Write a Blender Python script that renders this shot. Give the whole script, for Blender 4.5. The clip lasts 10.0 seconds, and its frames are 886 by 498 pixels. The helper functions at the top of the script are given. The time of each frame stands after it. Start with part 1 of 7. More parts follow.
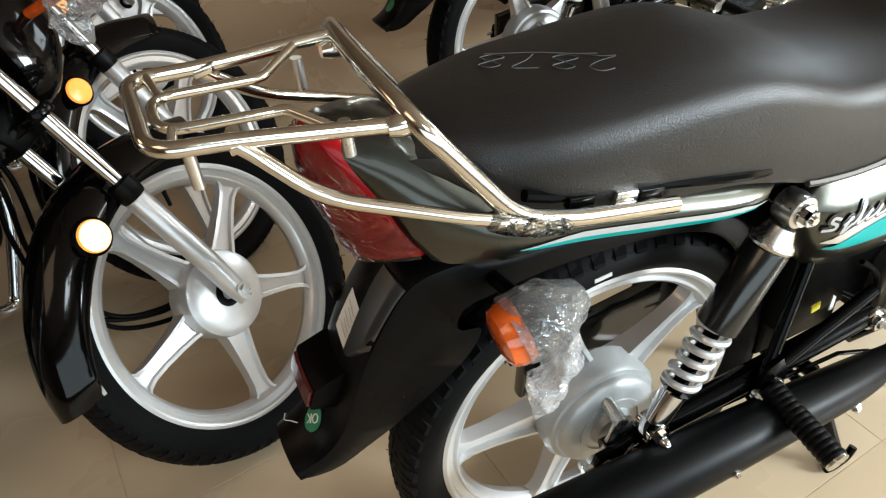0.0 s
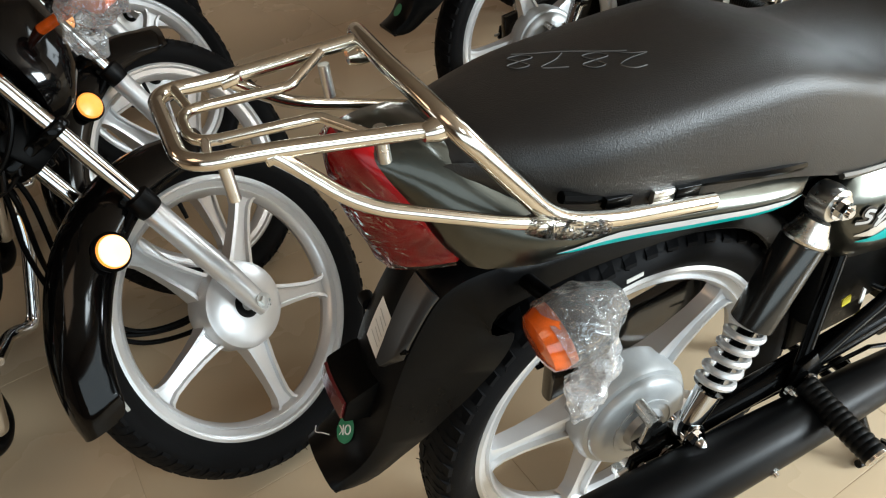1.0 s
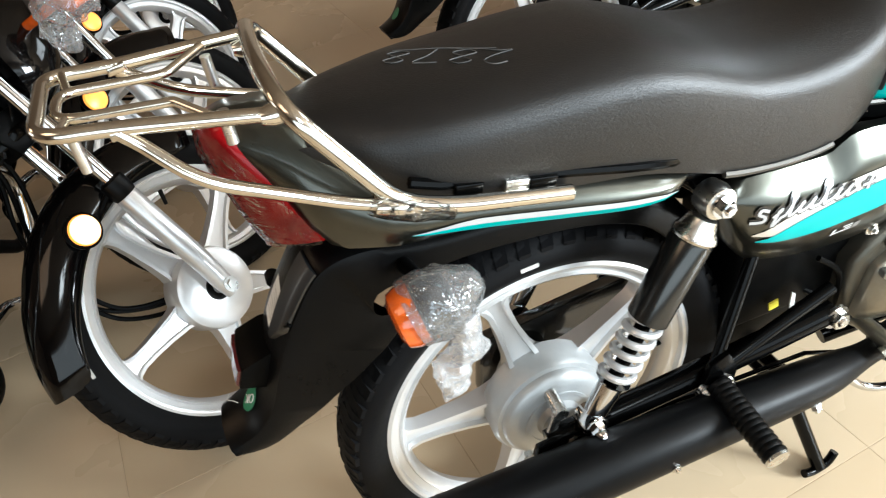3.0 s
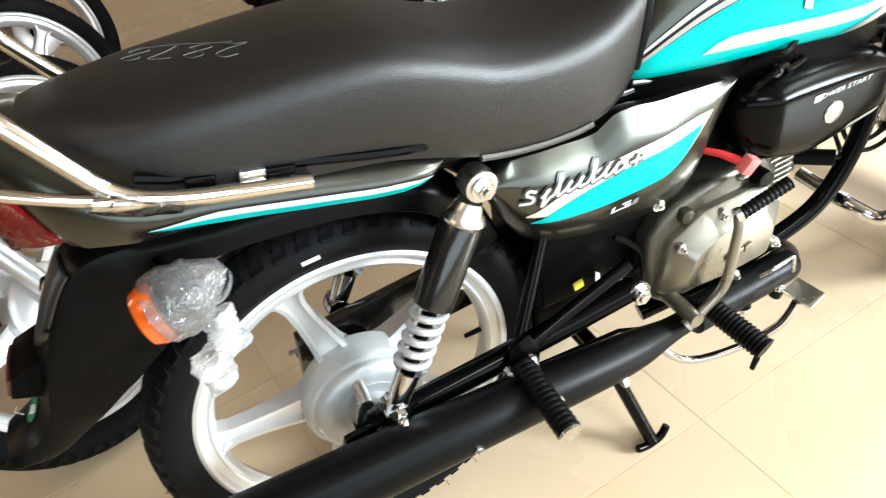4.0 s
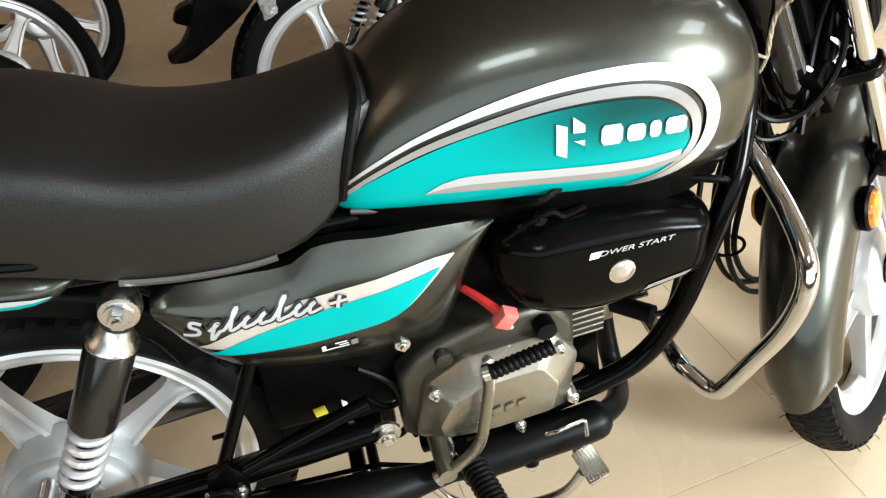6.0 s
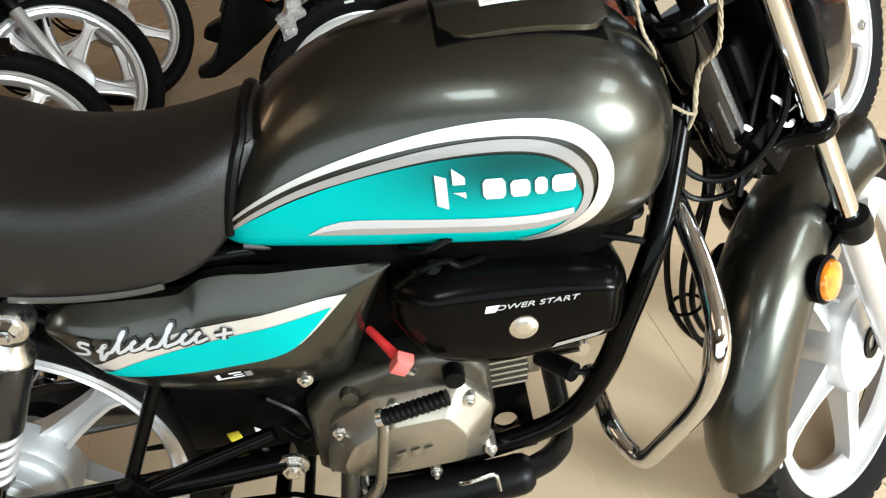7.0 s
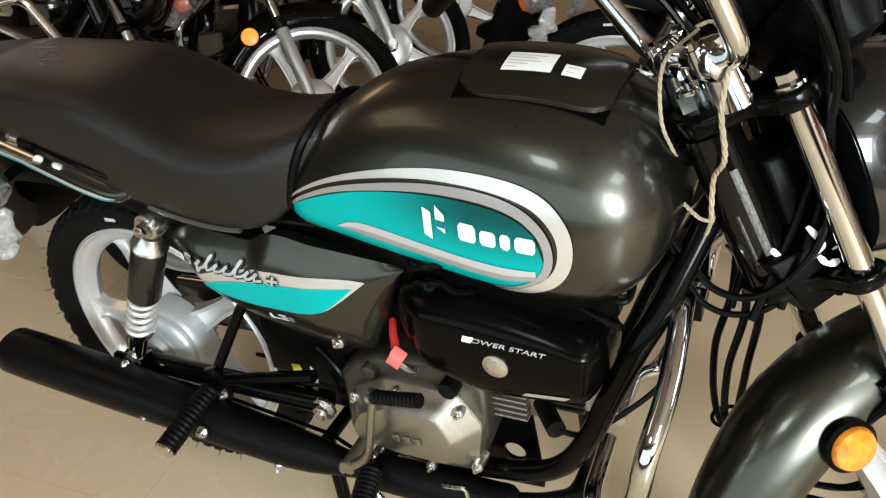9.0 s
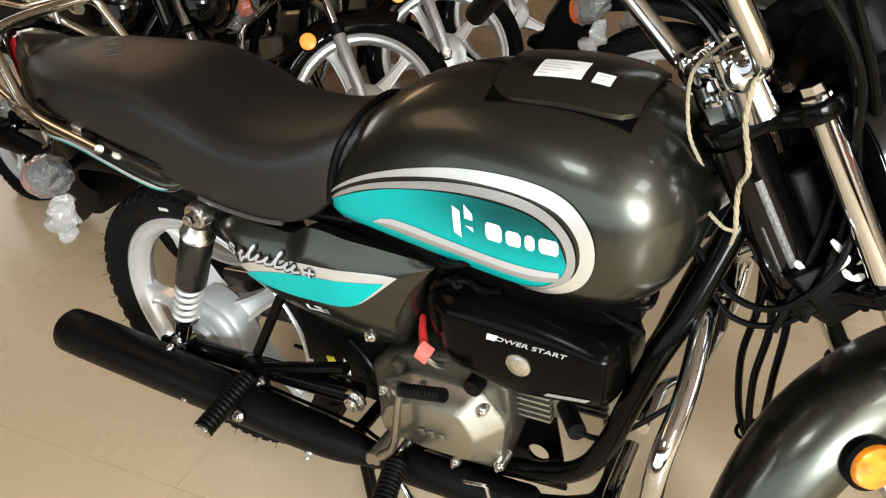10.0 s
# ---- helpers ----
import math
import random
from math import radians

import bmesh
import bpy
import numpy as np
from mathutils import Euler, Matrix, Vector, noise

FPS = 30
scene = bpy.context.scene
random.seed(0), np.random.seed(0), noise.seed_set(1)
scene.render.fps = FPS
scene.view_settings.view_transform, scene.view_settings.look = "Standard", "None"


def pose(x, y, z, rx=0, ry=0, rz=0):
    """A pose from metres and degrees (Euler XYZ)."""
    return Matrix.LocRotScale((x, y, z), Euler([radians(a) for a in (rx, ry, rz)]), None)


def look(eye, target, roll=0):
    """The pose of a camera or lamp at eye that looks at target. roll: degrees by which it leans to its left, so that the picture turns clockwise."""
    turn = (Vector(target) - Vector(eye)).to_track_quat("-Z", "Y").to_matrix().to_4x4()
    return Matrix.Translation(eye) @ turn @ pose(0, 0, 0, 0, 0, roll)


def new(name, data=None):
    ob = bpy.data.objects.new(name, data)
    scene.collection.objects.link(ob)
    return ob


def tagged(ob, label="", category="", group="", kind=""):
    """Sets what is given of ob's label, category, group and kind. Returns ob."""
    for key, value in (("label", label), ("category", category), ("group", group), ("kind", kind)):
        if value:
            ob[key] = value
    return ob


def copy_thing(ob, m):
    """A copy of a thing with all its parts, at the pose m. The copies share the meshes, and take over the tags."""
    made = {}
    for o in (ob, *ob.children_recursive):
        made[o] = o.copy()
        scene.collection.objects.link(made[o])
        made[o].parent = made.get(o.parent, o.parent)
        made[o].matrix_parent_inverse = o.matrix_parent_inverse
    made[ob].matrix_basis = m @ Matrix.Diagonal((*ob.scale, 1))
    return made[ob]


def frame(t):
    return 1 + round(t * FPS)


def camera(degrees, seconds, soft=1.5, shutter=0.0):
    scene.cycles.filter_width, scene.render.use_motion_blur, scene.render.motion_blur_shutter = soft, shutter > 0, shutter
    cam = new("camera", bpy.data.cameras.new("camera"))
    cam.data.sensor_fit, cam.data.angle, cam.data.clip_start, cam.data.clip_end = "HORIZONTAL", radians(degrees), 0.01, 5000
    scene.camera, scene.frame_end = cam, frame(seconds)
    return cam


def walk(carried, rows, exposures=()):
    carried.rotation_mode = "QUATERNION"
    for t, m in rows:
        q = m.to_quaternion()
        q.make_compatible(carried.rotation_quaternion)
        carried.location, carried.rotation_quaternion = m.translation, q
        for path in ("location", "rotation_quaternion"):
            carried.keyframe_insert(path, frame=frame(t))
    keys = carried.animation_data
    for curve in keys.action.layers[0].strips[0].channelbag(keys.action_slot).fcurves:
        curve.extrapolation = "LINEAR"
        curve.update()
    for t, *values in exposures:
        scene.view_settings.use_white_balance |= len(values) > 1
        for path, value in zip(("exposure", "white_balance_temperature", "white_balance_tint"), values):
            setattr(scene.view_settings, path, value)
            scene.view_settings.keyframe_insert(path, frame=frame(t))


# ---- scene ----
# The camera and its walk
cam = camera(61.2, 10.0, soft=1.15, shutter=0.3)
PATH = [
    (0.0, -0.4128, -0.5753, 1.1958, 49.50, 5.07, -25.45),
    (0.5, -0.4233, -0.5623, 1.1963, 49.75, 6.45, -25.30),
    (1.0, -0.4348, -0.5522, 1.1925, 49.64, 6.58, -26.43),
    (1.5, -0.4377, -0.5380, 1.1822, 49.06, 5.95, -27.06),
    (2.0, -0.4318, -0.5524, 1.1800, 49.26, 6.78, -27.84),
    (2.2, -0.4165, -0.5679, 1.1779, 49.62, 7.49, -27.34),
    (3.3, -0.2237, -0.7348, 1.1796, 51.68, 8.15, -19.85),
    (3.5, -0.1952, -0.7650, 1.1606, 52.29, 8.35, -21.72),
    (4.0, -0.0948, -0.7804, 1.1387, 50.80, 8.30, -25.90),
    (4.5, 0.0386, -0.7713, 1.1382, 51.71, 7.74, -24.94),
    (5.0, 0.1764, -0.7455, 1.1361, 51.02, 6.43, -22.33),
    (5.2, 0.2219, -0.7450, 1.1330, 51.72, 6.56, -21.96),
    (6.3, 0.4900, -0.7705, 1.1325, 51.93, 6.49, -10.62),
    (6.5, 0.5396, -0.7774, 1.1354, 52.74, 7.35, -8.46),
    (7.0, 0.6414, -0.7665, 1.1303, 53.62, 6.54, -6.04),
    (7.5, 0.7522, -0.7245, 1.1283, 50.56, 4.40, 2.00),
    (8.0, 0.8474, -0.7215, 1.1349, 54.29, 5.54, 10.10),
    (8.5, 0.9378, -0.7313, 1.1650, 56.16, 6.96, 19.08),
    (9.0, 1.0280, -0.7499, 1.1706, 56.46, 6.43, 25.43),
    (9.5, 1.0660, -0.7684, 1.1683, 56.63, 6.65, 29.63),
    (10.0, 1.0667, -0.7652, 1.1708, 57.79, 6.34, 30.24),
]
walk(cam, [(t, pose(x, y, z, rx, ry, rz)) for t, x, y, z, rx, ry, rz in PATH],
     exposures=[(0.0, 0.0, 6200, 5), (1.0, 0.0, 6180, 5), (1.5, 0.5, 6080, 5), (2.2, 0.55, 6080, 5), (3.3, 0.38, 6140, 6), (4.0, 0.6, 6150, 6), (4.5, -0.3, 6230, 6), (5.2, -0.35, 6240, 5),
                (6.3, 0.0, 6290, 6), (7.0, -0.08, 6290, 6), (8.0, -0.1, 6320, 6), (8.5, -0.85, 6330, 5), (9.0, -0.48, 6430, 6), (9.5, -0.2, 6620, 8), (10.0, -0.3, 6620, 8)])

# World, lamps and exposure
world = bpy.data.worlds.new("showroom_air")
scene.world = world
world.use_nodes = True
world.node_tree.nodes["Background"].inputs[0].default_value = (0.9, 0.95, 1.0, 1)
world.node_tree.nodes["Background"].inputs[1].default_value = 0.002


def area_lamp(name, m, sx, sy, watts, colour):
    data = bpy.data.lights.new(name, "AREA")
    data.shape, data.size, data.size_y, data.energy, data.color = "RECTANGLE", sx, sy, watts, colour
    ob = new(name, data)
    ob.matrix_world = m
    return ob


# daylight through the shop front, the glazed door beside it and the side window, and the ceiling panels
area_lamp("shopfront_daylight", look((-0.05, -3.32, 1.40), (-0.05, 0.0, 1.40)), 5.6, 1.8, 78, (0.86, 0.95, 1.0))
area_lamp("door_daylight", look((3.95, -3.32, 1.80), (3.95, 0.0, 1.80)), 1.7, 1.25, 720, (0.90, 0.96, 1.0))
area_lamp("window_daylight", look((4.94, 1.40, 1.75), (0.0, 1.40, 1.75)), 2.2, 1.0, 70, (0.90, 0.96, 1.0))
area_lamp("west_daylight", look((-5.94, 2.4, 1.75), (0.0, 2.4, 1.75)), 2.2, 1.0, 26, (1.0, 0.95, 0.88))
CEILING_Z = 2.9
# both warm panels are added out of view to lend the bike brown sheen
WHITE_TUBE, WARM_FILL = (0.90, 0.97, 1.0), (1.0, 0.62, 0.36)
CEILING_LAMPS = ((0.45, -2.3, 0.6, 26, WHITE_TUBE), (3.3, -1.6, 0.9, 30, WHITE_TUBE), (3.4, 1.0, 0.7, 16, WHITE_TUBE), (-1.9, -0.8, 1.2, 9, WARM_FILL), (-3.7, 2.6, 1.2, 26, WARM_FILL))
for lx, ly, ls, lw, tint in CEILING_LAMPS:
    area_lamp("ceiling_panel_light", pose(lx, ly, CEILING_Z - 0.085, 0, 0, 0), ls, ls, lw, tint)


# ---------------------------------------------------------------- materials
def material(name, colour, rough=0.5, metal=0.0, coat=0.0, spec=0.5, var=0.0, var_scale=8.0, bump=0.0, bump_scale=120.0,
             rough_var=0.0, emit=0.0, trans=0.0, alpha=1.0, sheen=0.0, coat_rough=0.05):
    """A principled material with two scales of variation in colour and gloss, and fine relief."""
    m = bpy.data.materials.new(name)
    m.use_nodes = True
    nt = m.node_tree
    b = nt.nodes["Principled BSDF"]
    b.inputs["Base Color"].default_value = (*colour, 1)
    b.inputs["Roughness"].default_value = rough
    b.inputs["Metallic"].default_value = metal
    b.inputs["Coat Weight"].default_value = coat
    b.inputs["Coat Roughness"].default_value = coat_rough
    b.inputs["Specular IOR Level"].default_value = spec
    b.inputs["Transmission Weight"].default_value = trans
    b.inputs["Alpha"].default_value = alpha
    b.inputs["Sheen Weight"].default_value = sheen
    if emit:
        b.inputs["Emission Color"].default_value = (*colour, 1)
        b.inputs["Emission Strength"].default_value = emit
    if var or rough_var or bump:
        tc = nt.nodes.new("ShaderNodeTexCoord")
    if var or rough_var:
        n1 = nt.nodes.new("ShaderNodeTexNoise")
        n1.inputs["Scale"].default_value, n1.inputs["Detail"].default_value = var_scale, 6
        n2 = nt.nodes.new("ShaderNodeTexNoise")
        n2.inputs["Scale"].default_value, n2.inputs["Detail"].default_value = var_scale * 14, 3
        mix = nt.nodes.new("ShaderNodeMath")
        mix.operation = "MULTIPLY_ADD"
        mix.inputs[1].default_value = 0.4
        nt.links.new(tc.outputs["Object"], n1.inputs["Vector"])
        nt.links.new(tc.outputs["Object"], n2.inputs["Vector"])
        nt.links.new(n2.outputs["Fac"], mix.inputs[0])
        nt.links.new(n1.outputs["Fac"], mix.inputs[2])
        if var:
            ramp = nt.nodes.new("ShaderNodeValToRGB")
            ramp.color_ramp.elements[0].position, ramp.color_ramp.elements[1].position = 0.4, 1.0
            ramp.color_ramp.elements[0].color = (*[c * (1 - var) for c in colour], 1)
            ramp.color_ramp.elements[1].color = (*[min(1, c * (1 + var)) for c in colour], 1)
            nt.links.new(mix.outputs[0], ramp.inputs["Fac"])
            nt.links.new(ramp.outputs["Color"], b.inputs["Base Color"])
        if rough_var:
            mr = nt.nodes.new("ShaderNodeMapRange")
            mr.inputs[1].default_value, mr.inputs[2].default_value = 0.4, 1.0
            mr.inputs[3].default_value, mr.inputs[4].default_value = max(0.02, rough - rough_var), min(1, rough + rough_var)
            nt.links.new(mix.outputs[0], mr.inputs[0])
            nt.links.new(mr.outputs[0], b.inputs["Roughness"])
    if bump:
        nb = nt.nodes.new("ShaderNodeTexNoise")
        nb.inputs["Scale"].default_value, nb.inputs["Detail"].default_value = bump_scale, 4
        bn = nt.nodes.new("ShaderNodeBump")
        bn.inputs["Strength"].default_value, bn.inputs["Distance"].default_value = bump, 0.002
        nt.links.new(tc.outputs["Object"], nb.inputs["Vector"])
        nt.links.new(nb.outputs["Fac"], bn.inputs["Height"])
        nt.links.new(bn.outputs["Normal"], b.inputs["Normal"])
    return m


GREY_PAINT = material("grey_metallic_paint", (0.065, 0.066, 0.055), 0.29, 0.95, coat=0.4, var=0.05, var_scale=90, rough_var=0.02, coat_rough=0.06)
# the grey paint again, darkened to hold down the fairing's bright reflection
SHADED_GREY = material("shaded_grey_paint", (0.010, 0.011, 0.012), 0.20, 0.6, coat=0.6, var=0.06, var_scale=60)
GREY_DARK = material("grey_satin_paint", (0.075, 0.072, 0.065), 0.42, 0.5, coat=0.4, var=0.10, var_scale=4)
BLACK_PAINT = material("black_gloss_paint", (0.0018, 0.0016, 0.0016), 0.09, 0.0, coat=0.15, spec=0.2, var=0.2, rough_var=0.03)
FRAME_BLACK = material("black_frame_enamel", (0.0012, 0.0012, 0.0012), 0.17, 0.0, spec=0.10, var=0.25, rough_var=0.06)
CHROME = material("chrome", (0.60, 0.61, 0.62), 0.06, 1.0, var=0.05, rough_var=0.03)
WARM_CHROME = material("polished_steel_tube", (0.70, 0.66, 0.58), 0.13, 1.0, var=0.08, rough_var=0.06)
ZINC = material("zinc_plated_steel", (0.66, 0.65, 0.62), 0.28, 1.0, var=0.15, rough_var=0.1)
ALLOY = material("silver_painted_alloy", (0.66, 0.66, 0.66), 0.32, 0.58, coat=0.2, var=0.04, rough_var=0.03)
# the cast aluminium again, darkened for shade on engine body and head fins
CAST_SHADED = material("shaded_cast_aluminium", (0.080, 0.074, 0.060), 0.38, 0.85, var=0.2, rough_var=0.1, bump=0.12, bump_scale=300)
CAST = material("cast_aluminium", (0.32, 0.30, 0.25), 0.33, 0.92, var=0.14, rough_var=0.1, bump=0.12, bump_scale=300)
HUB_GREY = material("grey_brake_casting", (0.42, 0.43, 0.43), 0.42, 0.4, var=0.10, rough_var=0.08, bump=0.1, bump_scale=260)
RUBBER = material("tyre_rubber", (0.0032, 0.0032, 0.0036), 0.62, 0.0, spec=0.10, var=0.3, var_scale=10, rough_var=0.1, bump=0.12, bump_scale=400)
RUBBER_BLOCK = material("ribbed_rubber", (0.0018, 0.0018, 0.0018), 0.42, 0.0, spec=0.12, var=0.2, bump=0.1, bump_scale=500)
PLASTIC = material("black_moulded_plastic", (0.0018, 0.0018, 0.0018), 0.32, 0.0, spec=0.04, var=0.2, rough_var=0.08, bump=0.15, bump_scale=700)
CHAIN_BLACK = material("glossy_chain_case_enamel", (0.004, 0.0038, 0.0035), 0.16, 0.0, spec=0.7, coat=0.5, var=0.2, rough_var=0.05)
GUARD_BLACK = material("black_mudguard_plastic", (0.0020, 0.0020, 0.0021), 0.32, 0.0, spec=0.10, var=0.25, rough_var=0.08, bump=0.12, bump_scale=700)
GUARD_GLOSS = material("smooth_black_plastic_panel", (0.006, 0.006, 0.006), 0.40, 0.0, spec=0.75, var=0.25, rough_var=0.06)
SATIN_BLACK = material("satin_black_shroud", (0.0014, 0.0013, 0.0012), 0.18, 0.0, spec=0.085, var=0.2, rough_var=0.05)
EXHAUST = material("heatproof_black_paint", (0.0024, 0.0024, 0.0026), 0.40, 0.0, spec=0.11, var=0.2, rough_var=0.08, bump=0.08, bump_scale=500)
VINYL = material("black_seat_vinyl", (0.0060, 0.0055, 0.0052), 0.40, 0.0, spec=0.46, var=0.15, var_scale=6, rough_var=0.05, bump=0.28, bump_scale=650)
TEAL = material("teal_decal", (0.0005, 0.33, 0.32), 0.35, 0.0, coat=0.08, spec=0.2, var=0.05, var_scale=3)
SHOCK_METAL = material("smoked_metal_cover", (0.055, 0.055, 0.053), 0.20, 0.85, var=0.1, rough_var=0.03)


def graded_teal():
    """The tank's teal print, which deepens towards the emblem's upper end."""
    m = TEAL.copy()
    m.name = "graded_teal_decal"
    nt = m.node_tree
    b = nt.nodes["Principled BSDF"]
    tc, sep = nt.nodes.new("ShaderNodeTexCoord"), nt.nodes.new("ShaderNodeSeparateXYZ")
    nt.links.new(tc.outputs["Object"], sep.inputs[0])
    spans = []
    for axis, lo, hi in (("X", 0.52, 0.72), ("Z", 0.695, 0.765)):
        mr = nt.nodes.new("ShaderNodeMapRange")
        mr.interpolation_type = "SMOOTHSTEP"
        mr.inputs[1].default_value, mr.inputs[2].default_value = lo, hi
        nt.links.new(sep.outputs[axis], mr.inputs[0])
        spans.append(mr)
    mul, mix = nt.nodes.new("ShaderNodeMath"), nt.nodes.new("ShaderNodeMix")
    mul.operation, mix.data_type = "MULTIPLY", "RGBA"
    nt.links.new(spans[0].outputs[0], mul.inputs[0])
    nt.links.new(spans[1].outputs[0], mul.inputs[1])
    nt.links.new(mul.outputs[0], mix.inputs["Factor"])
    mix.inputs[6].default_value, mix.inputs[7].default_value = (0.0005, 0.33, 0.32, 1), (0.0005, 0.055, 0.052, 1)
    nt.links.new(mix.outputs[2], b.inputs["Base Color"])
    return m


TEAL_GRADED = graded_teal()
SILVER_DECAL = material("silver_decal", (0.45, 0.46, 0.47), 0.3, 0.2, coat=0.4, var=0.06, var_scale=5)
GREY_DECAL = material("grey_decal", (0.30, 0.29, 0.28), 0.32, 0.3, coat=0.8, var=0.06, var_scale=5)
WHITE_DECAL = material("white_decal", (0.74, 0.75, 0.75), 0.35, 0.0, coat=0.4, var=0.04)
PEARL_DECAL = material("pearl_white_decal", (0.66, 0.65, 0.62), 0.32, 0.65, coat=0.5, var=0.04, var_scale=60)
BLACK_DECAL = material("black_decal", (0.01, 0.01, 0.01), 0.35, 0.0, coat=0.6, var=0.1)
RED_LENS = material("red_lens", (0.30, 0.003, 0.005), 0.22, 0.0, coat=0.2, spec=0.2, var=0.25, var_scale=30)
DARK_RED = material("dark_red_reflector", (0.085, 0.004, 0.007), 0.25, 0.0, coat=0.5, var=0.3, var_scale=40)
AMBER = material("amber_lens", (0.64, 0.10, 0.008), 0.2, 0.0, coat=1.0, var=0.3, var_scale=50)
AMBER_PRISM = material("amber_prism_lens", (0.80, 0.22, 0.010), 0.16, 0.2, coat=1.0, var=0.45, var_scale=70, bump=0.25, bump_scale=260)
# amber reflectors, no lamps: emission stands in for the light they return
AMBER_REFLEX = material("amber_reflex_glow", (1.0, 0.33, 0.05), 0.3, 0.0, emit=1.1, var=0.15, var_scale=90)
AMBER_REFLEX_DIM = material("dim_amber_reflex_glow", (1.0, 0.50, 0.10), 0.3, 0.0, emit=1.2, var=0.3, var_scale=60)
REFLEX_CORE = material("bright_reflex_core", (1.0, 0.74, 0.40), 0.3, 0.0, emit=1.5)
STAMPED_GLINT = material("stamped_glint_metal", (0.09, 0.09, 0.09), 0.40, 0.7, var=0.9, var_scale=300)
RED_PLASTIC = material("red_plastic_boot", (0.60, 0.03, 0.03), 0.4, 0.0, var=0.1)
PALE_RED = material("pale_red_plastic_clip", (0.72, 0.16, 0.14), 0.45, 0.0, var=0.12)
YELLOW = material("yellow_tag", (0.72, 0.60, 0.05), 0.5, 0.0, var=0.1)
PAPER = material("white_paper_label", (0.80, 0.79, 0.75), 0.6, 0.0, var=0.05)
PRINT = material("grey_print", (0.50, 0.49, 0.46), 0.6, 0.0, var=0.1)
GREEN = material("green_sticker", (0.02, 0.22, 0.10), 0.45, 0.0, coat=0.3, var=0.1)
CHALK = material("chalk", (0.085, 0.083, 0.08), 0.9, 0.0, var=0.4, var_scale=60)
ROPE = material("jute_rope", (0.33, 0.27, 0.18), 0.85, 0.0, var=0.3, var_scale=40, bump=0.6, bump_scale=500)
CABLE = material("black_cable_sheath", (0.0016, 0.0016, 0.0016), 0.32, 0.0, spec=0.09, var=0.2)


def film_material(gloss, milk):
    """Thin crinkled clear packing film."""
    m = bpy.data.materials.new("clear_packing_film")
    m.use_nodes = True
    nt = m.node_tree
    out = nt.nodes["Material Output"]
    nt.nodes.remove(nt.nodes["Principled BSDF"])
    tr, gl, mx = nt.nodes.new("ShaderNodeBsdfTransparent"), nt.nodes.new("ShaderNodeBsdfGlossy"), nt.nodes.new("ShaderNodeMixShader")
    df, mx2 = nt.nodes.new("ShaderNodeBsdfDiffuse"), nt.nodes.new("ShaderNodeMixShader")
    tr.inputs[0].default_value = (0.97, 0.97, 0.97, 1)
    gl.inputs["Roughness"].default_value = 0.045
    df.inputs[0].default_value = (0.85, 0.86, 0.87, 1)
    tc, nz, bp = nt.nodes.new("ShaderNodeTexCoord"), nt.nodes.new("ShaderNodeTexNoise"), nt.nodes.new("ShaderNodeBump")
    nz.inputs["Scale"].default_value, nz.inputs["Detail"].default_value, nz.inputs["Distortion"].default_value = 30, 3, 1.6
    bp.inputs["Strength"].default_value, bp.inputs["Distance"].default_value = 1.0, 0.014
    fr = nt.nodes.new("ShaderNodeFresnel")
    fr.inputs[0].default_value = 1.45
    sc = nt.nodes.new("ShaderNodeMath")
    sc.operation = "MULTIPLY_ADD"
    sc.inputs[1].default_value, sc.inputs[2].default_value = 1.1, gloss
    nt.links.new(tc.outputs["Object"], nz.inputs["Vector"])
    nt.links.new(nz.outputs["Fac"], bp.inputs["Height"])
    for node in (gl, fr):
        nt.links.new(bp.outputs["Normal"], node.inputs["Normal"])
    nt.links.new(fr.outputs[0], sc.inputs[0])
    nt.links.new(sc.outputs[0], mx.inputs[0])
    nt.links.new(tr.outputs[0], mx.inputs[1])
    nt.links.new(gl.outputs[0], mx.inputs[2])
    mx2.inputs[0].default_value = milk
    nt.links.new(mx.outputs[0], mx2.inputs[1])
    nt.links.new(df.outputs[0], mx2.inputs[2])
    nt.links.new(mx2.outputs[0], out.inputs["Surface"])
    return m


FILM = film_material(0.07, 0.08)
THIN_FILM = film_material(0.0, 0.0)
CLEAR_FILM = film_material(0.08, 0.10)
CREASED_FILM = film_material(0.10, 0.22)


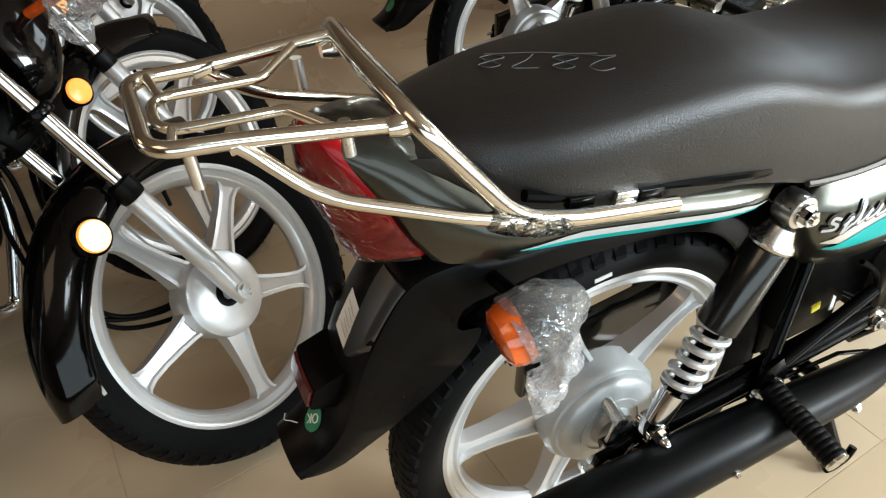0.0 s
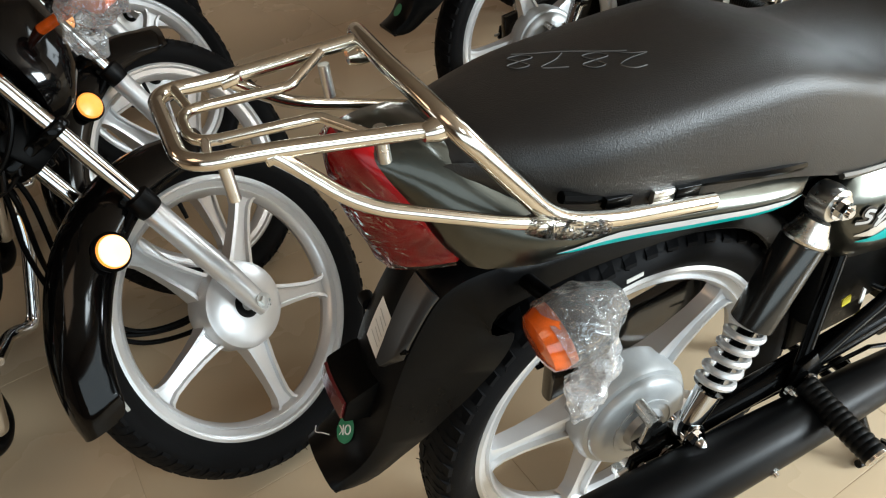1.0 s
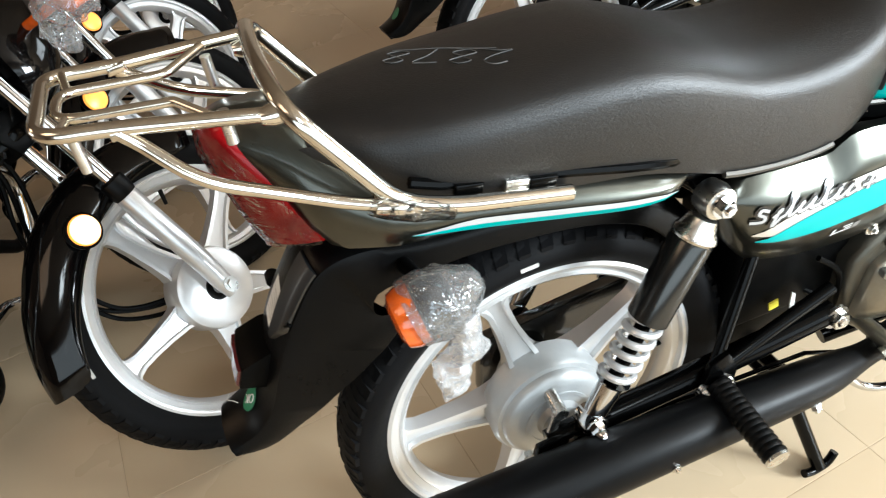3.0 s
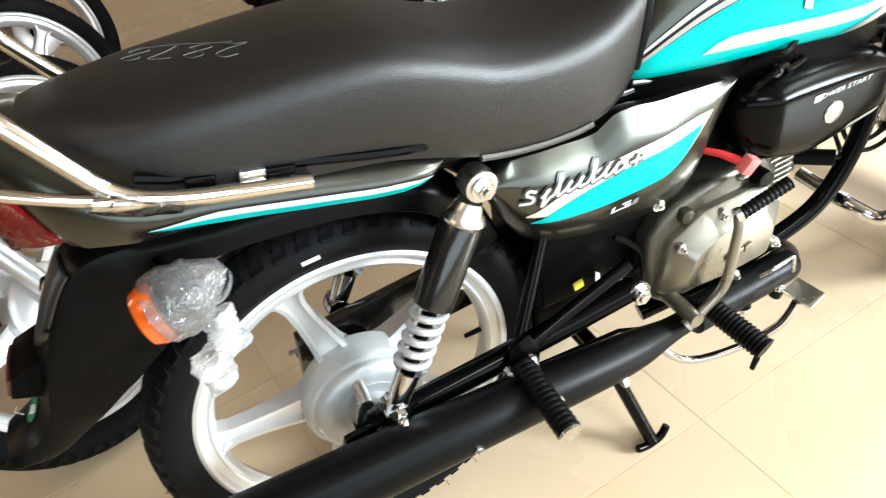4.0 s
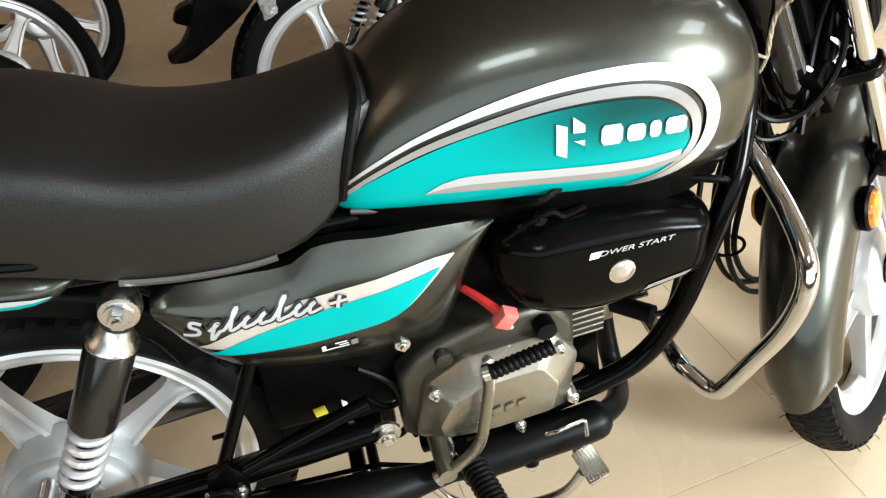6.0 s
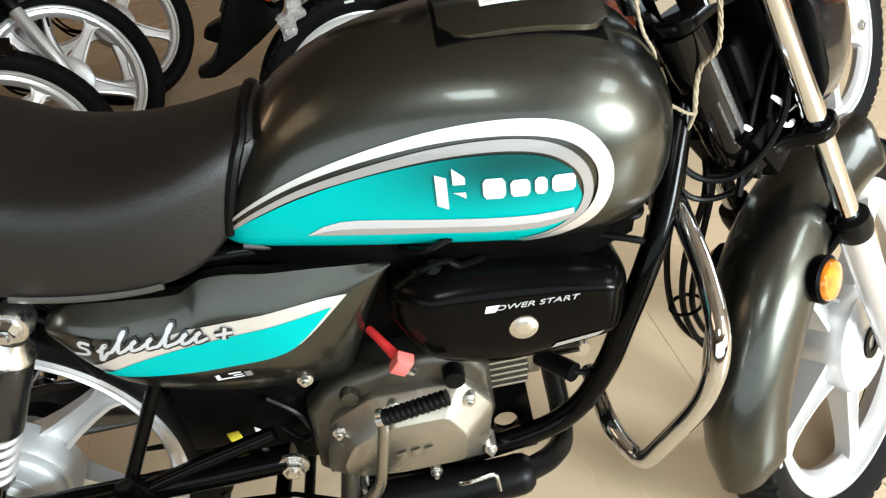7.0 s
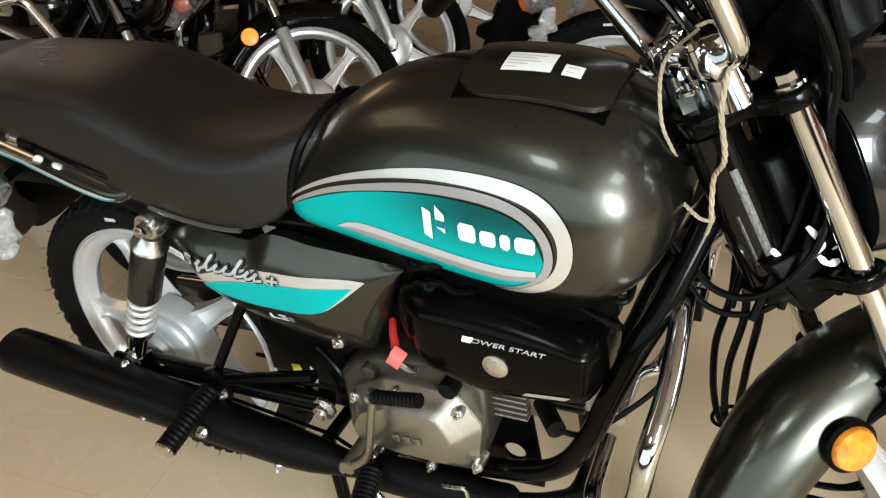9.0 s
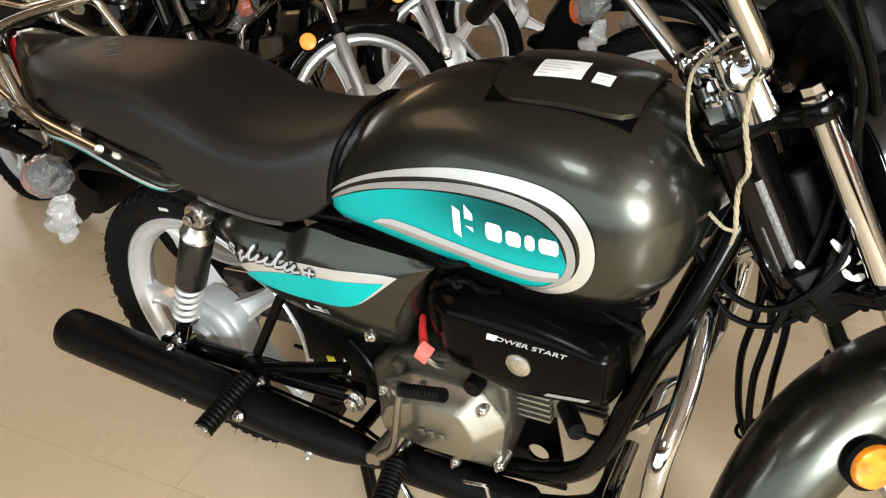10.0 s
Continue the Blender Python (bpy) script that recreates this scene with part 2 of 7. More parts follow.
def tile_material():
    """Polished cream vitrified tile with faint clouds and wisps."""
    m = bpy.data.materials.new("cream_vitrified_tile")
    m.use_nodes = True
    nt = m.node_tree
    b = nt.nodes["Principled BSDF"]
    tc, oi = nt.nodes.new("ShaderNodeTexCoord"), nt.nodes.new("ShaderNodeObjectInfo")
    add = nt.nodes.new("ShaderNodeVectorMath")
    add.operation = "MULTIPLY_ADD"
    add.inputs[1].default_value = (7, 11, 5)
    n1, n2 = nt.nodes.new("ShaderNodeTexNoise"), nt.nodes.new("ShaderNodeTexNoise")
    n1.inputs["Scale"].default_value, n1.inputs["Detail"].default_value, n1.inputs["Distortion"].default_value = 1.6, 5, 0.5
    n2.inputs["Scale"].default_value, n2.inputs["Detail"].default_value = 60, 4
    mth = nt.nodes.new("ShaderNodeMath")
    mth.operation = "MULTIPLY_ADD"
    mth.inputs[1].default_value = 0.03
    ramp = nt.nodes.new("ShaderNodeValToRGB")
    ramp.color_ramp.elements[0].position, ramp.color_ramp.elements[1].position = 0.15, 0.85
    ramp.color_ramp.elements[0].color = (0.575, 0.44, 0.285, 1)
    ramp.color_ramp.elements[1].color = (0.61, 0.475, 0.318, 1)
    mr = nt.nodes.new("ShaderNodeMapRange")
    mr.inputs[1].default_value, mr.inputs[2].default_value, mr.inputs[3].default_value, mr.inputs[4].default_value = 0.1, 0.9, 0.24, 0.31
    nt.links.new(oi.outputs["Random"], add.inputs[0])
    nt.links.new(tc.outputs["Object"], add.inputs[2])
    nt.links.new(add.outputs[0], n1.inputs["Vector"])
    nt.links.new(add.outputs[0], n2.inputs["Vector"])
    nt.links.new(n2.outputs["Fac"], mth.inputs[0])
    nt.links.new(n1.outputs["Fac"], mth.inputs[2])
    nt.links.new(mth.outputs[0], ramp.inputs["Fac"])
    nt.links.new(ramp.outputs["Color"], b.inputs["Base Color"])
    nt.links.new(n1.outputs["Fac"], mr.inputs[0])
    nt.links.new(mr.outputs[0], b.inputs["Roughness"])
    b.inputs["Specular IOR Level"].default_value = 0.4
    return m


TILE = tile_material()
GROUT = material("tile_joint_grout", (0.44, 0.32, 0.20), 0.7, var=0.15)
WALL_PAINT = material("brown_wall_paint", (0.20, 0.145, 0.10), 0.7, var=0.08, var_scale=2, bump=0.1, bump_scale=90)
CEIL_PAINT = material("warm_ceiling_boards", (0.20, 0.155, 0.115), 0.8, var=0.05, var_scale=2)
GLASS = material("shopfront_glass", (1, 1, 1), 0.02, trans=1.0)
LAMP_BODY = material("lamp_body_enamel", (0.8, 0.8, 0.8), 0.4, var=0.05)


# ---------------------------------------------------------------- mesh helpers
def part(name, bm, mat, parent, label="", sharp=40, m=None):
    """Links a bmesh as one mesh object under a thing or a part."""
    me = bpy.data.meshes.new(name)
    if m is not None:
        bm.transform(m)
    bmesh.ops.recalc_face_normals(bm, faces=bm.faces)
    bm.to_mesh(me)
    bm.free()
    for p in me.polygons:
        p.use_smooth = True
    me.set_sharp_from_angle(angle=radians(sharp))
    me.materials.append(mat)
    ob = new(name, me)
    ob.parent = parent
    if label:
        ob["label"] = label
    return ob


def thing(name, label, category, group="", kind=""):
    ob = new(name)
    ob.empty_display_size = 0.05
    return tagged(ob, label, category, group, kind)


def spline(pts, n=6, closed=False):
    """Catmull-Rom points through pts, of any dimension."""
    pts = [Vector(p) for p in pts]
    k, out = len(pts), []
    for i in range(k if closed else k - 1):
        if closed:
            a, b, c, d = pts[i - 1], pts[i], pts[(i + 1) % k], pts[(i + 2) % k]
        else:
            a, b, c, d = pts[max(i - 1, 0)], pts[i], pts[i + 1], pts[min(i + 2, k - 1)]
        for j in range(n):
            t = j / n
            out.append(0.5 * ((2 * b) + (c - a) * t + (2 * a - 5 * b + 4 * c - d) * t * t + (3 * b - a - 3 * c + d) * t ** 3))
    if not closed:
        out.append(pts[-1].copy())
    return out


def rounded(pts, r, n=5):
    """A polyline with its inner corners rounded by radius r."""
    pts = [Vector(p) for p in pts]
    out = [pts[0]]
    for a, b, c in zip(pts, pts[1:], pts[2:]):
        u, v = (a - b), (c - b)
        d = min(r, u.length * 0.48, v.length * 0.48)
        p, q = b + u.normalized() * d, b + v.normalized() * d
        for j in range(n + 1):
            t = j / n
            out.append(p * (1 - t) ** 2 + b * 2 * t * (1 - t) + q * t * t)
    out.append(pts[-1])
    return out


def rings(bm, rs, caps=True, closed=False):
    """Skins a list of rings of equally many points."""
    vs = [[bm.verts.new(p) for p in r] for r in rs]
    n = len(vs[0])
    pairs = list(zip(vs, vs[1:])) + ([(vs[-1], vs[0])] if closed else [])
    for a, b in pairs:
        for i in range(n):
            bm.faces.new((a[i], a[(i + 1) % n], b[(i + 1) % n], b[i]))
    if caps and not closed:
        bm.faces.new(vs[0][::-1])
        bm.faces.new(vs[-1])
    return bm


def tube(bm, pts, r, seg=12, closed=False, flat=1.0):
    """A round bar along pts; r is a radius or one for each point."""
    pts = [Vector(p) for p in pts]
    k = len(pts)
    rad = r if isinstance(r, (list, tuple)) else [r] * k
    if len(rad) != k:
        rad = [float(np.interp(i / (k - 1), np.linspace(0, 1, len(rad)), rad)) for i in range(k)]
    tang = []
    for i in range(k):
        a, b = (pts[i - 1], pts[(i + 1) % k]) if closed else (pts[max(i - 1, 0)], pts[min(i + 1, k - 1)])
        tang.append((b - a).normalized())
    u = tang[0].orthogonal().normalized()
    rs = []
    for i in range(k):
        u = (u - tang[i] * u.dot(tang[i])).normalized()
        w = tang[i].cross(u)
        rs.append([pts[i] + (u * math.cos(2 * math.pi * j / seg) + w * flat * math.sin(2 * math.pi * j / seg)) * rad[i] for j in range(seg)])
    return rings(bm, rs, not closed, closed)


def lathe(bm, prof, seg=48, m=None, closed=False):
    """Turns the profile (radius, along) round the y axis."""
    m = m or Matrix()
    rs = []
    for r, h in prof:
        rs.append([m @ Vector((r * math.cos(2 * math.pi * j / seg), h, r * math.sin(2 * math.pi * j / seg))) for j in range(seg)])
    return rings(bm, rs, True, closed)


def slab(bm, outline, y0, y1, bevel=0.0, m=None, segs=2):
    """A plate with the outline (x, z), from y0 to y1, with bevelled rims."""
    m = m or Matrix()
    k = len(outline)
    if bevel:
        cen = Vector((sum(p[0] for p in outline) / k, sum(p[1] for p in outline) / k))
        area = sum(outline[i][0] * outline[(i + 1) % k][1] - outline[(i + 1) % k][0] * outline[i][1] for i in range(k))
        sgn = 1 if area > 0 else -1

        def inset(d):
            out = []
            for i in range(k):
                a, b, c = Vector(outline[i - 1]), Vector(outline[i]), Vector(outline[(i + 1) % k])
                n1, n2 = Vector((-(b - a).y, (b - a).x)), Vector((-(c - b).y, (c - b).x))
                n = (n1.normalized() + n2.normalized())
                n = n.normalized() if n.length > 1e-6 else Vector((0, 0))
                out.append(b + n * d * sgn)
            return out
        s = 1 if y1 > y0 else -1
        levels = []
        for j in range(segs + 1):
            a = math.pi / 2 * j / segs
            levels.append((inset(bevel * (1 - math.sin(a))), y0 + s * bevel * (1 - math.cos(a))))
        levels += [(o, y1 - (y - y0)) for o, y in reversed(levels)]
    else:
        levels = [(outline, y0), (outline, y1)]
    return rings(bm, [[m @ Vector((p[0], y, p[1])) for p in o] for o, y in levels])


def box(bm, sx, sy, sz, m=None, bevel=0.0):
    h = [(-sx / 2, -sz / 2), (sx / 2, -sz / 2), (sx / 2, sz / 2), (-sx / 2, sz / 2)]
    return slab(bm, h, -sy / 2, sy / 2, bevel, m)


def rod(bm, a, b, r, seg=12, r2=None):
    return tube(bm, [a, b], [r, r2 if r2 is not None else r], seg)


def bolt(bm, c, direction, r=0.008, h=0.006):
    """A hexagon head on a washer."""
    c, d = Vector(c), Vector(direction).normalized()
    tube(bm, [c - d * 0.004, c + d * 0.0015], r * 1.45, 14)
    tube(bm, [c + d * 0.0015, c + d * h], r, 6)
    tube(bm, [c + d * h, c + d * (h + 0.004)], [r * 0.62, r * 0.5], 10)
    return bm


def B():
    return bmesh.new()


def curve1(table, x):
    """Smooth lookup in rows of (x, value)."""
    if x <= table[0][0]:
        return table[0][1]
    for i in range(len(table) - 1):
        (x0, y0), (x1, y1) = table[i], table[i + 1]
        if x <= x1:
            ym = table[i - 1] if i else (2 * x0 - x1, 2 * y0 - y1)
            yp = table[i + 2] if i + 2 < len(table) else (2 * x1 - x0, 2 * y1 - y0)
            m0, m1 = (y1 - ym[1]) / (x1 - ym[0]), (yp[1] - y0) / (yp[0] - x0)
            d = x1 - x0
            t = (x - x0) / d
            return (y0 * (1 + 2 * t) * (1 - t) ** 2 + m0 * d * t * (1 - t) ** 2 + y1 * t * t * (3 - 2 * t) + m1 * d * t * t * (t - 1))
    return table[-1][1]


def strip(bm, a, b, surf, m=4):
    """A skin between two polylines (x, z) laid on the surface surf(x, z)."""
    rows = []
    for p, q in zip(a, b):
        rows.append([bm.verts.new(surf(p[0] + (q[0] - p[0]) * j / m, p[1] + (q[1] - p[1]) * j / m)) for j in range(m + 1)])
    for r0, r1 in zip(rows, rows[1:]):
        for j in range(m):
            bm.faces.new((r0[j], r0[j + 1], r1[j + 1], r1[j]))
    return bm


def ribbon(bm, path, widths, surf, m=2):
    """A band of given widths along a path (x, z) on a surface."""
    path = [Vector(p) for p in path]
    a, b = [], []
    k = len(path)
    for i, p in enumerate(path):
        t = (path[min(i + 1, k - 1)] - path[max(i - 1, 0)]).normalized()
        n = Vector((-t.y, t.x))
        w = widths[i] if isinstance(widths, list) else widths
        a.append(p + n * w / 2)
        b.append(p - n * w / 2)
    return strip(bm, a, b, surf, m)


def lerp_list(a, b, n):
    return [a + (b - a) * i / (n - 1) for i in range(n)]


# ---------------------------------------------------------------- the motorcycle
RAKE, STEER = radians(26.5), radians(41.5)
HEAD = Vector((0.918, -0.017, 0.842))
AXIS = Vector((-math.sin(RAKE), 0, math.cos(RAKE)))
FPERP = Vector((math.cos(RAKE), 0, math.sin(RAKE)))
SX = FPERP * math.cos(STEER) + Vector((0, 1, 0)) * math.sin(STEER)
SY = AXIS.cross(SX)
STEERED = Matrix(((SX.x, SY.x, AXIS.x, HEAD.x), (SX.y, SY.y, AXIS.y, HEAD.y), (SX.z, SY.z, AXIS.z, HEAD.z), (0, 0, 0, 1)))
AXLE = Vector((0.048, 0, -0.630))       # the front axle in the steered frame
RIM_R, TYRE_R = 0.242, 0.303


def wheel(root, name, m, turn, rear):
    """An alloy wheel with five channelled spokes; m puts its axle on y."""
    hubpart = B()
    # hub barrel
    if rear:
        lathe(hubpart, [(0.02, -0.052), (0.072, -0.050), (0.086, -0.046), (0.092, -0.036), (0.090, 0.0), (0.078, 0.012), (0.05, 0.02), (0.045, 0.05), (0.02, 0.052)], 48, m)
    else:
        lathe(hubpart, [(0.026, -0.046), (0.066, -0.044), (0.078, -0.038), (0.081, -0.028), (0.081, 0.016), (0.074, 0.03), (0.05, 0.034), (0.03, 0.036)], 48, m)
    wheelob = part(name, hubpart, ALLOY if not rear else HUB_GREY, root, "silver cast wheel hub")
    if not rear:
        for side in (-1, 1):
            hs = B()
            y = -0.046 if side < 0 else 0.036
            lathe(hs, [(0.012, y + 0.0005 * side), (0.0125, y + 0.003 * side), (0.024, y + 0.003 * side), (0.0255, y - 0.001 * side)], 32, m, closed=True)
            part("hub_seal", hs, RUBBER_BLOCK, wheelob, "dark bearing seal")
    rim = B()
    w = 0.025
    prof = [(RIM_R, -w), (RIM_R + 0.001, -w + 0.004), (RIM_R - 0.010, -w + 0.008), (RIM_R - 0.016, -0.006), (RIM_R - 0.016, 0.006), (RIM_R - 0.010, w - 0.008), (RIM_R + 0.001, w - 0.004), (RIM_R, w),
            (RIM_R - 0.005, w + 0.002), (RIM_R - 0.009, w + 0.0005), (RIM_R - 0.011, w - 0.008), (RIM_R - 0.021, w - 0.010), (RIM_R - 0.024, w - 0.006), (RIM_R - 0.028, w - 0.009), (RIM_R - 0.034, 0.0), (RIM_R - 0.028, -w + 0.009), (RIM_R - 0.024, -w + 0.006), (RIM_R - 0.021, -w + 0.010), (RIM_R - 0.011, -w + 0.008), (RIM_R - 0.009, -w - 0.0005), (RIM_R - 0.005, -w - 0.002)]
    lathe(rim, prof, 96, m, closed=True)
    part("rim", rim, ALLOY, wheelob, "silver alloy rim")
    for k in range(5):
        sp = B()
        a = turn + 2 * math.pi * k / 5
        rot = m @ Matrix.Rotation(-a, 4, "Y")
        # two webs and a sunk floor between them, flaring at hub and rim
        stations = [(0.066, 0.030, 0.019), (0.085, 0.024, 0.017), (0.12, 0.0195, 0.014), (0.16, 0.0165, 0.012), (0.19, 0.0165, 0.0115), (0.206, 0.021, 0.012), (0.216, 0.032, 0.013)]
        secs = []
        for r, hw, hy in stations:
            lip = min(0.0065, hw * 0.4)
            secs.append([rot @ Vector((r, y, x)) for x, y in ((-hw, -hy), (-hw + lip, -hy - 0.001), (-hw + lip + 0.002, -hy + 0.007), (hw - lip - 0.002, -hy + 0.007), (hw - lip, -hy - 0.001), (hw, -hy),
                                                               (hw, hy), (hw - lip, hy + 0.001), (hw - lip - 0.002, hy - 0.007), (-hw + lip + 0.002, hy - 0.007), (-hw + lip, hy + 0.001), (-hw, hy))])
        rings(sp, secs)
        part("spoke", sp, ALLOY, wheelob)
    ty = B()
    half = 0.044 if rear else 0.040
    R = TYRE_R
    prof = [(RIM_R - 0.004, -w + 0.003), (RIM_R + 0.006, -w - 0.004), (RIM_R + 0.022, -half + 0.001), (RIM_R + 0.034, -half), (R - 0.018, -half + 0.004), (R - 0.006, -half * 0.68), (R - 0.001, -half * 0.35), (R, 0),
            (R - 0.001, half * 0.35), (R - 0.006, half * 0.68), (R - 0.018, half - 0.004), (RIM_R + 0.034, half), (RIM_R + 0.022, half - 0.001), (RIM_R + 0.006, w + 0.004), (RIM_R - 0.004, w - 0.003)]
    lathe(ty, prof, 112, m, closed=True)
    tyre = part("tyre", ty, RUBBER, wheelob, "new black ribbed tyre")
    # tread: slanted blocks on the shoulders and a broken centre rib
    tr = B()
    n = 60
    for k in range(n):
        a0 = 2 * math.pi * k / n
        for s in (-1, 1):
            pts = []
            for (da, yy) in ((0.0, 0.10), (0.062, 0.10), (0.088, 0.62), (0.10, 0.90), (0.045, 0.90), (0.03, 0.62)):
                yv = yy * half * s
                rr = R - 0.001 - 0.017 * max(0, abs(yy) - 0.1) ** 2.2 * 1.25
                aa = a0 + da + (0.05 if s > 0 else 0)
                pts.append((rr, aa, yv))
            lo = [tr.verts.new(m @ Vector(((r - 0.004) * math.cos(a), y, (r - 0.004) * math.sin(a)))) for r, a, y in pts]
            hi = [tr.verts.new(m @ Vector(((r + 0.0024) * math.cos(a), y, (r + 0.0024) * math.sin(a)))) for r, a, y in pts]
            tr.faces.new(hi)
            for i in range(6):
                tr.faces.new((lo[i], lo[(i + 1) % 6], hi[(i + 1) % 6], hi[i]))
        # whiskers of a new tyre
        if k % 2 == 0:
            for s in (-1, 1):
                p = Vector((R - 0.014, half * 0.93 * s, 0))
                q = Vector((R - 0.007, half * 1.12 * s, 0))
                rr = Matrix.Rotation(-a0, 4, "Y")
                rod(tr, m @ (rr @ p), m @ (rr @ q), 0.0006, 4)
    part("tread", tr, RUBBER, tyre, sharp=30)
    va = B()
    mv = m @ Matrix.Rotation(-(turn + 0.62), 4, "Y")
    rod(va, mv @ Vector((RIM_R - 0.03, 0, 0)), mv @ Vector((RIM_R - 0.062, -0.004, 0.002)), 0.0045, 8, 0.0035)
    part("valve", va, RUBBER, wheelob, "black rubber tyre valve")
    # balance marks on the tyre wall
    mk = B()
    rr = m @ Matrix.Rotation(-(turn + 2.3), 4, "Y")
    for s in (-1,):
        slab(mk, [(RIM_R + 0.028, -0.012), (RIM_R + 0.034, -0.012), (RIM_R + 0.034, 0.012), (RIM_R + 0.028, 0.012)], s * (half - 0.001), s * (half + 0.0008), 0, rr)
    part("paint_mark", mk, PRINT, tyre, "pale paint mark")
    return wheelob


# the tank: half widths, top and bottom along the bike
TANK_TOP = [(0.405, 0.711), (0.43, 0.756), (0.46, 0.796), (0.50, 0.831), (0.56, 0.861), (0.64, 0.879), (0.72, 0.883), (0.797, 0.874), (0.850, 0.854), (0.885, 0.824), (0.907, 0.784), (0.914, 0.752)]
TANK_BOT = [(0.405, 0.676), (0.43, 0.668), (0.50, 0.655), (0.60, 0.643), (0.72, 0.636), (0.81, 0.638), (0.853, 0.648), (0.886, 0.674), (0.907, 0.714), (0.914, 0.738)]
TANK_W = [(0.405, 0.066), (0.43, 0.092), (0.46, 0.103), (0.50, 0.110), (0.56, 0.119), (0.64, 0.130), (0.72, 0.141), (0.797, 0.144), (0.850, 0.135), (0.885, 0.111), (0.907, 0.070), (0.914, 0.028)]


def tank_ring(x, n=44, grow=0.0):
    zt, zb, w = curve1(TANK_TOP, x), curve1(TANK_BOT, x), curve1(TANK_W, x)
    zm = zb + (zt - zb) * 0.40
    out = []
    for j in range(n):
        a = 2 * math.pi * j / n
        c, s = math.cos(a), math.sin(a)
        if s >= 0:
            e = 2.25
            z = zm + (zt - zm) * abs(s) ** (2 / e)
            y = math.copysign(w * abs(c) ** (2 / e), c)
        else:
            e = 3.6
            z = zm - (zm - zb) * abs(s) ** (2 / e)
            y = math.copysign(w * (0.80 * abs(c) ** (2 / e) + 0.20 * abs(c) ** 0.9), c)
        out.append(Vector((x, y, z)))
    return out


def tank_top(x, y):
    """The height of the tank's crown at x, y."""
    zt, zb, w = curve1(TANK_TOP, x), curve1(TANK_BOT, x), curve1(TANK_W, x)
    zm = zb + (zt - zb) * 0.40
    c = min(0.98, abs(y) / w) ** (2.25 / 2)
    return zm + (zt - zm) * math.sqrt(1 - c * c) ** (2 / 2.25)


def tank_side(x, z, off=0.0016):
    """The point of the tank's right flank at x, z."""
    zt, zb, w = curve1(TANK_TOP, x), curve1(TANK_BOT, x), curve1(TANK_W, x)
    zm = zb + (zt - zb) * 0.40
    if z >= zm:
        s = min(0.999, (z - zm) / (zt - zm)) ** (2.25 / 2)
        c = math.sqrt(max(0, 1 - s * s))
        y = w * c ** (2 / 2.25)
    else:
        s = min(0.999, (zm - z) / (zm - zb)) ** (3.6 / 2)
        c = math.sqrt(max(0, 1 - s * s))
        y = w * (0.80 * c ** (2 / 3.6) + 0.20 * c ** 0.9)
    return Vector((x, -y - off, z))


